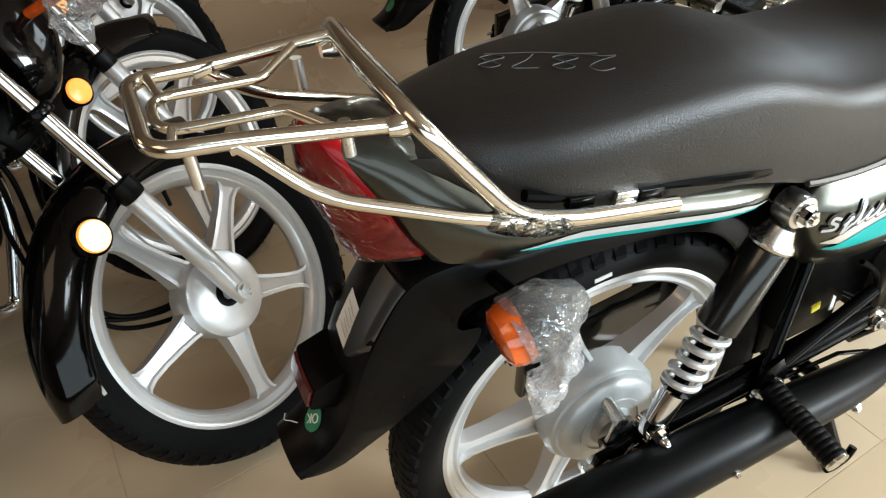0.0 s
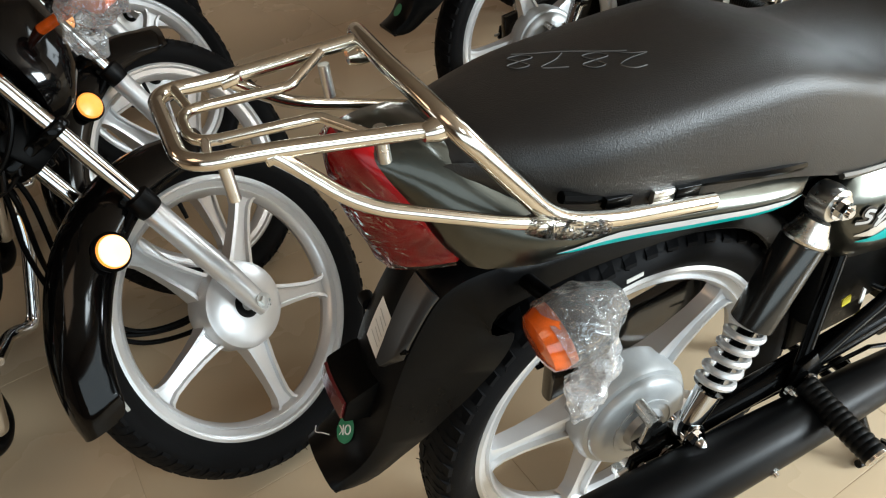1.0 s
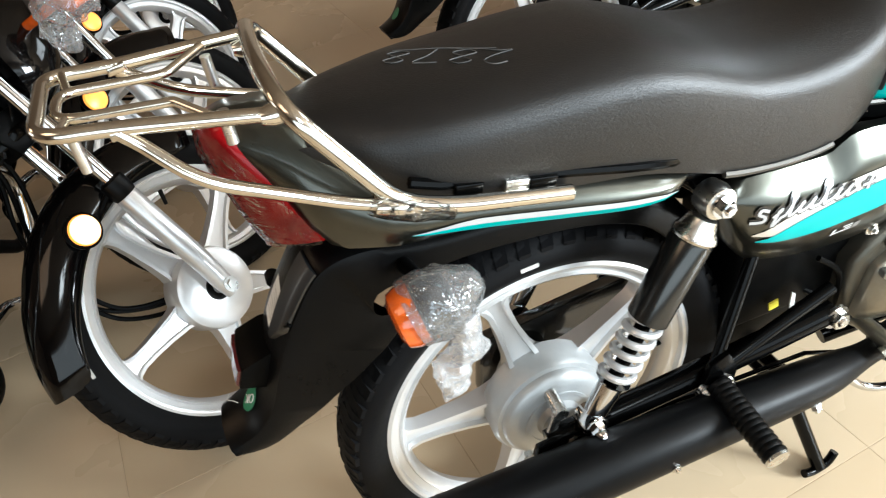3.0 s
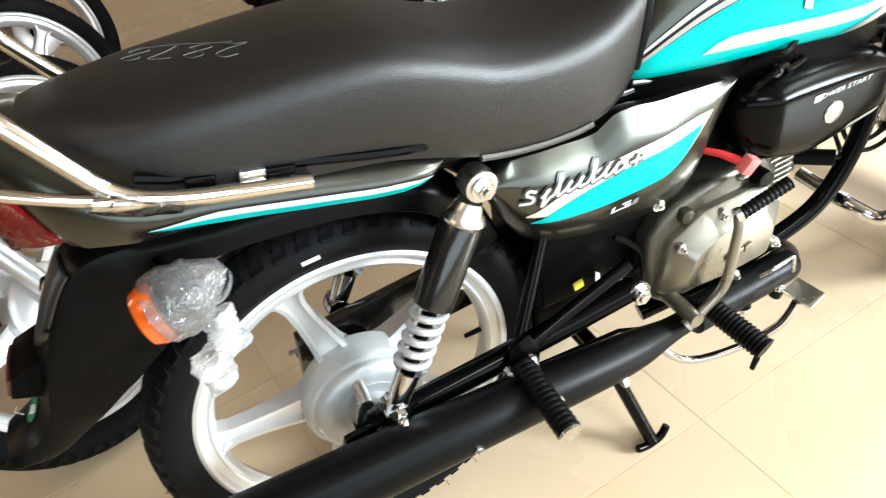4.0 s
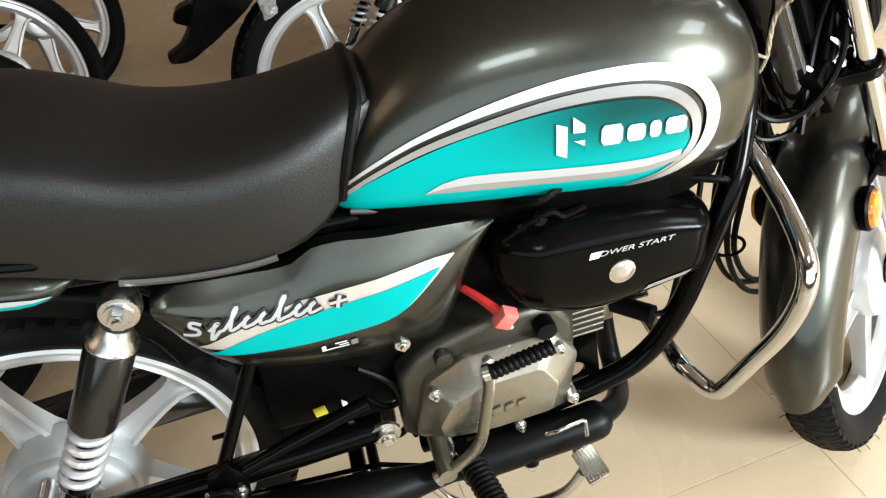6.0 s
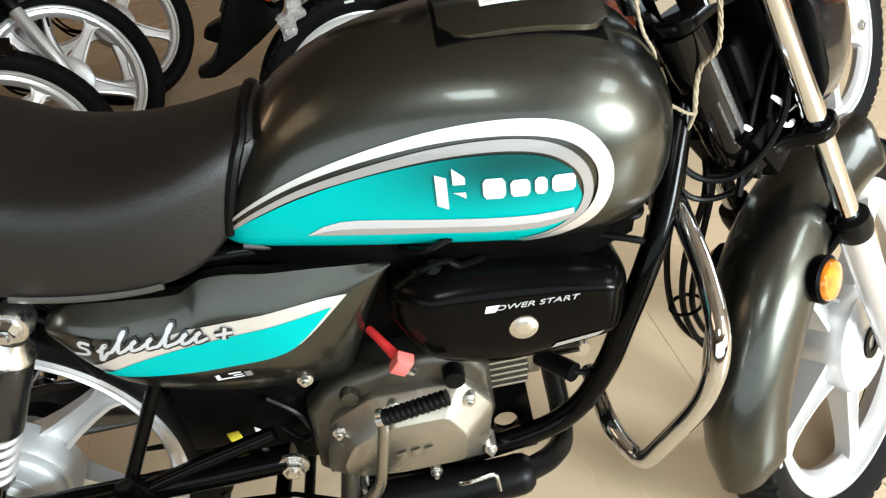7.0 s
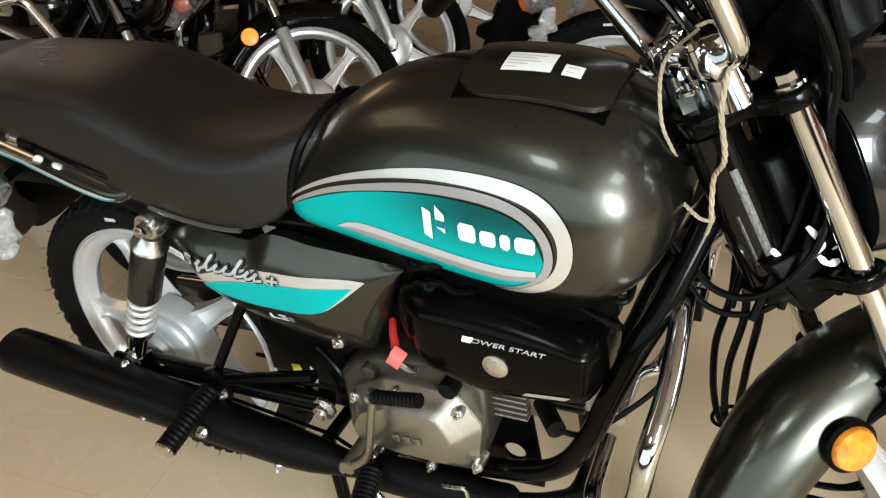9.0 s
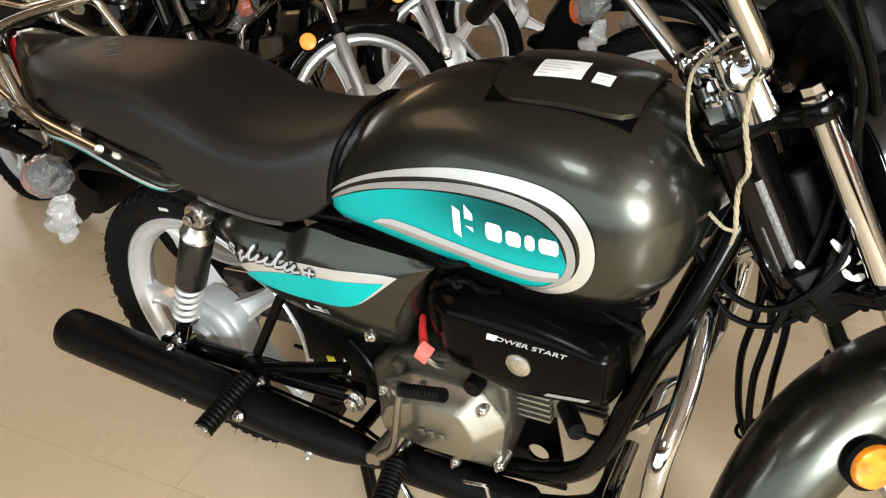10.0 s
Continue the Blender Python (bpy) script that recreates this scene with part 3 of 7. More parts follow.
def fuel_tank(root, paint, decals):
    bm = B()
    xs = [0.405, 0.412, 0.422] + lerp_list(0.435, 0.86, 24) + [0.872, 0.885, 0.896, 0.904, 0.910, 0.914]
    rings(bm, [tank_ring(x) for x in xs])
    tank = part("fuel_tank", bm, paint, root, "dark grey metallic fuel tank" if decals else "glossy black fuel tank", sharp=60)
    # welded seam along the lower edge
    bm = B()
    for s in (-1, 1):
        pts = []
        for x in lerp_list(0.43, 0.865, 22):
            p = tank_side(x, curve1(TANK_BOT, x) + 0.006, 0.001)
            pts.append(Vector((p.x, p.y * -s, p.z - 0.004)))
        tube(bm, pts, 0.0045, 8)
    part("seam", bm, FRAME_BLACK if not decals else GREY_DARK, tank, "rolled lower seam of the tank")
    # black filler, added so the gap under the tank stays dark
    bm = B()
    rs = []
    for x in lerp_list(0.40, 0.86, 12):
        zb, w = curve1(TANK_BOT, x), curve1(TANK_W, x) * 0.82
        rs.append([Vector((x, -w, zb + 0.020)), Vector((x, -w * 0.9, zb - 0.022)), Vector((x, w * 0.9, zb - 0.022)), Vector((x, w, zb + 0.020))])
    rings(bm, rs)
    part("under_tray", bm, PLASTIC, tank, "black filler added beneath the tank")
    # filler cap cover on top
    bm = B()
    rs = []
    for i, x in enumerate(lerp_list(0.668, 0.836, 12)):
        t = i / 11
        hw = 0.075 * (1 - 0.26 * abs(2 * t - 1) ** 7)
        ring = []
        lift = 0.008 + 0.007 * t
        for j, yy in enumerate(lerp_list(-1, 1, 9)):
            ring.append(Vector((x, yy * hw, tank_top(x, yy * hw) + lift - 0.004 * abs(yy) ** 4)))
        ring += [Vector((p.x, p.y * 0.985, p.z - 0.006)) for p in reversed(ring)]
        rs.append(ring)
    rings(bm, rs)
    lid = part("filler_cover", bm, paint, tank, "hinged grey cover over the fuel filler" if decals else "hinged black filler cover", sharp=50)
    # dark sheet on the tank for the shade under the cover's edge
    bm = B()
    rs = []
    for i, x in enumerate(lerp_list(0.664, 0.832, 8)):
        zt = curve1(TANK_TOP, x)
        rs.append([Vector((x, yy, tank_top(x, yy) + dz)) for yy, dz in ((-0.074, -0.012), (0.074, -0.012), (0.074, 0.0015), (0.040, 0.0015), (0.0, 0.0015), (-0.040, 0.0015), (-0.074, 0.0015))])
    rings(bm, rs)
    part("filler_well", bm, PLASTIC, tank, "dark sheet for the shade beneath the filler cover")
    if not decals:
        return tank
    # stickers on the cover
    def lid_z(x, y):
        t = (x - 0.668) / 0.168
        hw = 0.075 * (1 - 0.26 * abs(2 * t - 1) ** 7)
        return tank_top(x, y) + 0.008 + 0.007 * t - 0.004 * abs(y / hw) ** 4
    for (x0, x1, y0, y1, nm) in ((0.712, 0.766, -0.047, -0.011, "label"), (0.778, 0.799, -0.045, -0.025, "round_label")):
        bm = B()
        rows = []
        for i in range(6):
            x = x0 + (x1 - x0) * i / 5
            rows.append([bm.verts.new((x, y0 + (y1 - y0) * j / 4 + (0.004 if nm == "label" else 0) * i / 5, lid_z(x, y0 + (y1 - y0) * j / 4) + 0.0012)) for j in range(5)])
        for a, b in zip(rows, rows[1:]):
            for j in range(4):
                bm.faces.new((a[j], a[j + 1], b[j + 1], b[j]))
        lab = part("paper_label", bm, PAPER, lid, "white paper label with small print")
        bm = B()
        for k in range(5 if nm == "label" else 2):
            yy = y1 - 0.006 - k * (0.006 if nm == "label" else 0.008)
            ln = (0.8, 0.62, 0.74, 0.5, 0.3)[k]
            xa, xb = x0 + 0.004, x0 + (x1 - x0) * ln
            vs = [bm.verts.new((x, y, lid_z(x, y) + 0.0022)) for x, y in ((xa, yy), (xb, yy), (xb, yy - 0.0016), (xa, yy - 0.0016))]
            bm.faces.new(vs)
        part("print", bm, PRINT, lid)
    # decals on both flanks
    for side in (1, -1):
        def flank(off):
            return lambda x, z: Vector((x, tank_side(x, z, off).y * side, z))

        def drawn(off):
            f = flank(off)
            return lambda x, z: f(0.412 + (x - 0.412) * 0.90, z)
        n = 30
        xs = lerp_list(0.412, 0.835, n)
        top = [(0.412, 0.688), (0.440, 0.708), (0.46, 0.718), (0.50, 0.734), (0.56, 0.752), (0.64, 0.767), (0.72, 0.774), (0.78, 0.77), (0.815, 0.755), (0.832, 0.732), (0.835, 0.71)]
        bot = [(0.412, 0.682), (0.44, 0.676), (0.50, 0.667), (0.60, 0.657), (0.70, 0.651), (0.78, 0.656), (0.815, 0.680), (0.832, 0.7), (0.835, 0.705)]
        bm = B()
        strip(bm, [(x, curve1(top, x)) for x in xs], [(x, curve1(bot, x)) for x in xs], drawn(0.0012), 8)
        part("teal_panel", bm, TEAL_GRADED, tank, "bright teal panel decal, deeper towards its upper end", sharp=80)
        # outer swooshes: white over grey, wrapping round the front
        arc = spline([(0.414, 0.692), (0.455, 0.720), (0.52, 0.747), (0.60, 0.767), (0.68, 0.78), (0.75, 0.783), (0.80, 0.774), (0.830, 0.752), (0.838, 0.722), (0.825, 0.695), (0.795, 0.675), (0.76, 0.665)], 6)
        k = len(arc)
        bm = B()
        ribbon(bm, arc, [0.0025 + 0.0095 * math.sin(math.pi * min(1, (i / k) ** 1.2 * 1.03)) ** 0.8 for i in range(k)], drawn(0.0024), 3)
        part("grey_stripe", bm, GREY_DECAL, tank, "grey inner stripe of the decal", sharp=80)
        arc = spline([(0.414, 0.698), (0.448, 0.726), (0.51, 0.756), (0.59, 0.78), (0.68, 0.796), (0.76, 0.799), (0.82, 0.788), (0.852, 0.76), (0.857, 0.725), (0.840, 0.695), (0.80, 0.671), (0.765, 0.66)], 6)
        k = len(arc)
        bm = B()
        ribbon(bm, arc, [0.0015 + 0.0165 * math.sin(math.pi * min(1, (i / k) ** 1.55 * 1.02)) ** 0.9 for i in range(k)], drawn(0.0030), 3)
        part("white_stripe", bm, PEARL_DECAL, tank, "white outer stripe of the decal", sharp=80)
        # lower leaf-shaped stripe
        bm = B()
        xs3 = lerp_list(0.519, 0.822, 16)
        up = [(0.519, 0.6955), (0.54, 0.706), (0.57, 0.711), (0.68, 0.705), (0.78, 0.703), (0.822, 0.707)]
        lo = [(0.519, 0.6945), (0.57, 0.6915), (0.68, 0.686), (0.78, 0.684), (0.822, 0.694)]
        md = [(x, (curve1(up, x) * 0.45 + curve1(lo, x) * 0.55)) for x in xs3]
        strip(bm, [(x, curve1(up, x)) for x in xs3], md, drawn(0.0024), 2)
        part("silver_stripe", bm, SILVER_DECAL, tank, "silver leaf-shaped stripe", sharp=80)
        bm = B()
        strip(bm, md, [(x, curve1(lo, x)) for x in xs3], drawn(0.0024), 2)
        part("grey_stripe", bm, GREY_DECAL, tank, "dark grey lower edge of the stripe", sharp=80)
        # the maker's mark as plain white shapes
        bm = B()
        s3 = flank(0.0034)
        strip(bm, [(0.645, 0.758), (0.656, 0.754)], [(0.645, 0.723), (0.656, 0.718)], s3, 3)
        strip(bm, [(0.662, 0.764), (0.674, 0.754)], [(0.662, 0.746), (0.674, 0.746)], s3, 2)
        strip(bm, [(0.662, 0.737), (0.674, 0.737)], [(0.6735, 0.731), (0.674, 0.723)], s3, 2)
        part("emblem", bm, WHITE_DECAL, tank, "white angular emblem")
        for x0, x1 in ((0.691, 0.713), (0.718, 0.737), (0.742, 0.754), (0.759, 0.782)):
            bm = B()
            hh = 0.023 if x0 < 0.7 else 0.019
            z0 = 0.7275 + (x0 - 0.69) * 0.02
            strip(bm, [(x0, z0 + hh * 0.8), (x0 + 0.003, z0 + hh), (x1 - 0.003, z0 + hh), (x1, z0 + hh * 0.8)], [(x0, z0 + hh * 0.2), (x0 + 0.003, z0), (x1 - 0.003, z0), (x1, z0 + hh * 0.2)], s3, 3)
            part("mark_block", bm, WHITE_DECAL, tank)
    return tank


SEAT_TOP = [(-0.272, 0.805), (-0.262, 0.827), (-0.235, 0.841), (-0.15, 0.843), (-0.05, 0.843), (0.05, 0.843), (0.11, 0.837), (0.17, 0.817), (0.23, 0.792), (0.30, 0.781), (0.37, 0.785), (0.43, 0.801), (0.462, 0.811), (0.470, 0.805)]
SEAT_BOT = [(-0.272, 0.796), (-0.24, 0.803), (-0.19, 0.778), (-0.15, 0.755), (-0.03, 0.729), (0.08, 0.712), (0.14, 0.694), (0.20, 0.672), (0.28, 0.66), (0.35, 0.66), (0.40, 0.676), (0.44, 0.719), (0.470, 0.779)]
SEAT_W = [(-0.272, 0.030), (-0.262, 0.048), (-0.245, 0.058), (-0.22, 0.070), (-0.18, 0.090), (-0.12, 0.111), (0.0, 0.120), (0.12, 0.124), (0.22, 0.122), (0.30, 0.120), (0.37, 0.112), (0.43, 0.092), (0.470, 0.070)]


def seat(root, chalk=False):
    bm = B()
    rs = []
    n = 40
    for x in [-0.272, -0.268, -0.262, -0.252] + lerp_list(-0.24, 0.44, 34) + [0.452, 0.462, 0.468, 0.470]:
        zt, zb, w = curve1(SEAT_TOP, x), curve1(SEAT_BOT, x), curve1(SEAT_W, x)
        edge = zt - min(0.030, (zt - zb) * 0.4)
        ring = []
        # crowned top, soft shoulder, flank that draws in below
        prof = [(0.0, zt), (0.3, zt - 0.0006), (0.55, zt - 0.003), (0.74, zt - 0.008), (0.86, zt - 0.014), (0.94, zt - 0.021), (0.985, edge - 0.002), (1.0, edge - 0.010)]
        for t in (0.25, 0.5, 0.75, 0.9, 1.0):
            prof.append((1.0 + 0.012 * math.sin(math.pi * t) - 0.035 * t * t, edge - 0.010 + (zb - edge + 0.010) * t))
        prof.append((0.90, zb - 0.001))
        right = [Vector((x, -w * a, z)) for a, z in prof]
        left = [Vector((x, w * a, z)) for a, z in reversed(prof[1:])]
        rs.append(right + left)
    rings(bm, rs)
    st = part("seat", bm, VINYL, root, "long black vinyl dual seat with a step", sharp=70)
    # grey tube along the base, drawn for the lit edge there
    for s in (-1, 1):
        bm = B()
        tube(bm, [Vector((x, s * (curve1(SEAT_W, x) * 0.975), curve1(SEAT_BOT, x) - 0.001)) for x in lerp_list(0.19, 0.345, 12)], 0.004, 6)
        part("seat_rim", bm, GREY_DARK, st, "grey tube for the lit edge under the seat")
    # rolled black lip where the seat meets the tank
    bm = B()
    lip = []
    for a in lerp_list(-1, 1, 25):
        x = 0.458 - 0.035 * max(0, abs(a) - 0.55) / 0.45
        zt, zb, w = curve1(SEAT_TOP, x), curve1(SEAT_BOT, x), curve1(SEAT_W, x)
        if abs(a) < 0.6:
            lip.append(Vector((x, math.copysign(w * 0.94 * abs(a) / 0.6, a), zt - 0.021 * abs(a / 0.6) ** 3)))
        else:
            k = (abs(a) - 0.6) / 0.4
            lip.append(Vector((x, math.copysign(w * (0.94 + 0.06 * math.sin(math.pi * k)), a), zt - 0.021 + (zb - zt + 0.021) * k)))
    tube(bm, lip, 0.0065, 8)
    part("seat_lip", bm, RUBBER_BLOCK, st, "black rolled lip of the seat")
    if not chalk:
        return st
    # chalked digits, written from the far side
    strokes = {"2": [(0, 0.8), (0.3, 1.0), (0.6, 0.8), (0.4, 0.4), (0.0, 0.0), (0.35, 0.06), (0.75, -0.05)],
               "8": [(0.30, 0.5), (0.04, 0.78), (0.30, 1.0), (0.58, 0.80), (0.30, 0.5), (0.0, 0.20), (0.30, 0.0), (0.62, 0.22), (0.30, 0.5)],
               "7": [(0.0, 0.95), (0.35, 1.0), (0.65, 0.95), (0.35, 0.45), (0.2, -0.05)]}
    origin, along, upward = Vector((-0.011, -0.025)), Vector((-0.81, 0.59)), Vector((-0.59, -0.81))

    def on_seat(u, v):
        q = origin + along * u + upward * v
        return Vector((q.x, q.y, curve1(SEAT_TOP, q.x) - 0.0028 * abs(q.y / 0.062) ** 2.4 + 0.0003))
    pos = 0.0
    for ch in "2878":
        bm = B()
        tube(bm, [on_seat(pos + u * 0.040, v * 0.030) for u, v in spline([Vector((a, b)) for a, b in strokes[ch]], 5)], 0.0007, 5, flat=0.5)
        part("chalk_mark", bm, CHALK, st, "chalked number on the seat")
        pos += 0.036
    bm = B()
    tube(bm, [on_seat(0.018 + 0.112 * k, -0.004 + 0.001 * math.sin(9 * k)) for k in lerp_list(0, 1, 12)], 0.0006, 5, flat=0.5)
    part("chalk_mark", bm, CHALK, st)
    return st


def mirror(p):
    return Vector((p[0], -p[1], p[2]))


def sided(path, s):
    return [Vector((p[0], p[1] * -s, p[2])) for p in path]


def holed_plate(bm, outline, holes, y0, y1):
    """A flat plate (x, z) with round holes right through it."""
    loops = [outline] + [[(cx + r * math.cos(-2 * math.pi * j / 16), cz + r * math.sin(-2 * math.pi * j / 16)) for j in range(16)] for cx, cz, r in holes]
    edges, all_v = [], []
    for lp in loops:
        vs = [bm.verts.new((x, y0, z)) for x, z in lp]
        all_v.append(vs)
        edges += [bm.edges.new((vs[i], vs[(i + 1) % len(vs)])) for i in range(len(vs))]
    out = bmesh.ops.triangle_fill(bm, edges=edges, use_beauty=True)
    faces = [f for f in out["geom"] if isinstance(f, bmesh.types.BMFace)]
    ext = bmesh.ops.extrude_face_region(bm, geom=faces)
    bmesh.ops.translate(bm, verts=[v for v in ext["geom"] if isinstance(v, bmesh.types.BMVert)], vec=(0, y1 - y0, 0))
    return bm


def crumple(bm, blobs, seed, amp=0.012, rows=14, seg=22):
    """A loose crumpled bag through a chain of (centre, radius) blobs."""
    pts = spline([b[0] for b in blobs], 5)
    k = len(pts)
    rs = []
    for i, p in enumerate(pts):
        t = i / (k - 1) * (len(blobs) - 1)
        j = min(int(t), len(blobs) - 2)
        r = blobs[j][1] + (blobs[j + 1][1] - blobs[j][1]) * (t - j)
        a, b = pts[max(i - 1, 0)], pts[min(i + 1, k - 1)]
        d = (b - a).normalized()
        u = d.orthogonal().normalized()
        w = d.cross(u)
        ring = []
        for q in range(seg):
            ang = 2 * math.pi * q / seg
            e = u * math.cos(ang) + w * math.sin(ang)
            o = p + e * r
            n = noise.noise(o * 38 + Vector((seed, seed * 2, 0))) + 0.6 * noise.noise(o * 90 + Vector((0, seed, 3)))
            ring.append(o + e * n * amp * min(1, r / 0.02))
        rs.append(ring)
    return rings(bm, rs)


def letters(text, size, m, mat, parent, name="lettering", shear=0.0):
    """Raised letters in the built-in font."""
    cu = bpy.data.curves.new(name, "FONT")
    cu.body, cu.size, cu.extrude, cu.shear, cu.align_x, cu.align_y = text, size, 0.0004, shear, "CENTER", "CENTER"
    tmp = new(name, cu)
    bpy.context.view_layer.update()
    me = bpy.data.meshes.new_from_object(tmp.evaluated_get(bpy.context.evaluated_depsgraph_get()))
    bpy.data.objects.remove(tmp)
    me.transform(m)
    me.materials.clear()
    me.materials.append(mat)
    ob = new(name, me)
    ob.parent = parent
    return ob


# ---- tail: cowl, lamp, mudguard, rack
COWL_W = [(-0.318, 0.020), (-0.30, 0.036), (-0.27, 0.058), (-0.25, 0.077), (-0.22, 0.093), (-0.18, 0.109), (-0.10, 0.112), (0.0, 0.121), (0.08, 0.126), (0.125, 0.124), (0.148, 0.112)]
COWL_T = [(-0.318, 0.848), (-0.30, 0.850), (-0.27, 0.846), (-0.24, 0.832), (-0.19, 0.792), (-0.15, 0.766), (-0.12, 0.757), (0.0, 0.733), (0.08, 0.714), (0.125, 0.704), (0.148, 0.694)]
COWL_B = [(-0.318, 0.838), (-0.28, 0.783), (-0.25, 0.728), (-0.235, 0.715), (-0.20, 0.712), (-0.12, 0.705), (0.0, 0.683), (0.08, 0.668), (0.125, 0.667), (0.148, 0.678)]


def cowl_lean(t, x):
    """The cowl's flank leans in towards its upper edge, more so at the rear, and turns under below."""
    return 1 - (0.26 + 0.16 * min(1, max(0, (-0.10 - x) / 0.10))) * max(0, (t + 0.35) / 1.35) ** 1.8 - 0.08 * max(0, -t) ** 3


def cowl_side(x, z, off=0.0014):
    zt, zb, w = curve1(COWL_T, x), curve1(COWL_B, x), curve1(COWL_W, x)
    t = max(-1, min(1, (z - (zt + zb) / 2) / ((zt - zb) / 2)))
    return Vector((x, -w * cowl_lean(t, x) - off, z))


def tail(root, paint, decals, rack):
    bm = B()
    rs = []
    for x in lerp_list(-0.318, 0.12, 30) + [0.132, 0.141, 0.148]:
        zt, zb, w = curve1(COWL_T, x), curve1(COWL_B, x), curve1(COWL_W, x)
        ring = []
        for t in lerp_list(1, -1, 9):
            ring.append(Vector((x, -w * cowl_lean(t, x), (zt + zb) / 2 + t * (zt - zb) / 2)))
        ring += [Vector((x, -w * 0.80, zb - 0.002))] + [Vector((x, w * 0.80, zb - 0.002))]
        ring += [mirror(p) for p in reversed(ring[:9])]
        ring += [Vector((x, w * 0.54, zt + 0.003)), Vector((x, w * 0.35, zt + 0.009)), Vector((x, -w * 0.35, zt + 0.009)), Vector((x, -w * 0.54, zt + 0.003))]
        rs.append(ring)
    rings(bm, rs)
    cowl = part("tail_cowl", bm, paint, root, "grey metallic tail cowl below the seat" if decals else "glossy black tail cowl", sharp=50)
    if decals:
        for s in (1, -1):
            for nm, mat, a, b, off in (("white_stripe", SILVER_DECAL, 0.30, 0.15, 0.0016), ("teal_stripe", TEAL, 0.15, -0.03, 0.0016)):
                bm = B()
                xs = lerp_list(-0.168, 0.128, 18)

                def f(x, k):
                    zb, zt = curve1(COWL_B, x), curve1(COWL_T, x)
                    g = min(1, (x + 0.170) / 0.07) * min(1, (0.131 - x) / 0.03)
                    return zb + 0.004 + (zt - zb) * (0.16 + (k - 0.16) * g)
                strip(bm, [(x, f(x, a)) for x in xs], [(x, f(x, b)) for x in xs], lambda x, z: Vector((x, cowl_side(x, z, 0.0016).y * s, z)), 2)
                part(nm, bm, mat, cowl, sharp=80)
    # tail lamp: a long raked lens that wraps round the cowl's end
    bm = B()
    rs = []
    lamp_rows = ((0.852, -0.322, -0.314, 0.016), (0.846, -0.329, -0.313, 0.024), (0.822, -0.331, -0.299, 0.036), (0.79, -0.327, -0.281, 0.046), (0.755, -0.319, -0.266, 0.054), (0.722, -0.309, -0.250, 0.060), (0.706, -0.304, -0.247, 0.059), (0.700, -0.296, -0.250, 0.050))

    def lamp_rings(grow, rough):
        out = []
        for z, x0, x1, w in lamp_rows:
            ring = []
            for a in lerp_list(-1, 1, 17):
                p = Vector((x0 - grow + (x1 - x0) * abs(a) ** 2.1, a * (w + 0.004 + grow), z + 0.012 * abs(a) ** 2 * min(1, max(0, (0.76 - z) / 0.05))))
                ring.append(p + Vector((1, a, 0)) * rough * noise.noise(p * 60))
            if not rough:
                ring += [Vector((p.x + 0.014, p.y * 0.90, p.z + 0.004)) for p in reversed(ring)]
            out.append(ring)
        return out
    rings(bm, lamp_rings(0, 0))
    lamp = part("tail_lamp", bm, RED_LENS, root, "red tail lamp lens wrapped in thin film", sharp=50)
    bm = B()
    sheet = [[bm.verts.new(p) for p in r] for r in lamp_rings(0.0035, 0.006)]
    for r0, r1 in zip(sheet, sheet[1:]):
        for j in range(16):
            bm.faces.new((r0[j], r0[j + 1], r1[j + 1], r1[j]))
    part("film_wrap", bm, THIN_FILM, lamp, "thin clear film over the lamp", sharp=20)
    # mudguard: over the wheel, then flaring out into a long flap
    path = [(0.235, 0.50), (0.21, 0.56), (0.15, 0.618), (0.06, 0.652), (-0.05, 0.668), (-0.15, 0.676), (-0.215, 0.686), (-0.262, 0.672), (-0.298, 0.630), (-0.325, 0.585), (-0.345, 0.540), (-0.362, 0.500), (-0.388, 0.468), (-0.424, 0.450)]
    wid = [0.056, 0.060, 0.062, 0.063, 0.064, 0.064, 0.060, 0.054, 0.054, 0.055, 0.055, 0.053, 0.049, 0.044]
    pp = spline([(a, b, w) for (a, b), w in zip(path, wid)], 4)
    bm = B()
    rs = []
    for i, p in enumerate(pp):
        a, b = pp[max(i - 1, 0)], pp[min(i + 1, len(pp) - 1)]
        t = Vector((b.x - a.x, b.y - a.y)).normalized()
        n = Vector((t.y, -t.x))          # outwards
        if n.dot(Vector((p.x, p.y - 0.297))) < 0:
            n = -n
        w = p.z
        k = i / (len(pp) - 1)
        skirt = curve1([(0.0, 0.040), (0.34, 0.034), (0.43, 0.056), (0.50, 0.092), (0.58, 0.122), (0.64, 0.126), (0.72, 0.110), (0.80, 0.080), (0.87, 0.046), (0.94, 0.028), (1.0, 0.008)], k)
        prof = [(-1.0, -skirt), (-1.0, -0.012), (-0.93, -0.003), (-0.7, 0.002), (-0.3, 0.005), (0, 0.006), (0.3, 0.005), (0.7, 0.002), (0.93, -0.003), (1.0, -0.012), (1.0, -skirt)]
        outer = [Vector((p.x + n.x * d, y * w, p.y + n.y * d)) for y, d in prof]
        inner = [Vector((p.x + n.x * (d - 0.003), y * w * 0.95, p.y + n.y * (d - 0.003))) for y, d in reversed(prof)]
        rs.append(outer + inner)
    rings(bm, rs)
    guard = part("rear_mudguard", bm, GUARD_BLACK, root, "black plastic rear mudguard with a long flap", sharp=45)

    def flap_point(k, y, lift):
        """A point on the flap's outer face at share k of its length."""
        i = k * (len(pp) - 1)
        j = min(int(i), len(pp) - 2)
        p = pp[j] + (pp[j + 1] - pp[j]) * (i - j)
        t = Vector((pp[j + 1].x - pp[j].x, pp[j + 1].y - pp[j].y)).normalized()
        n = Vector((t.y, -t.x))
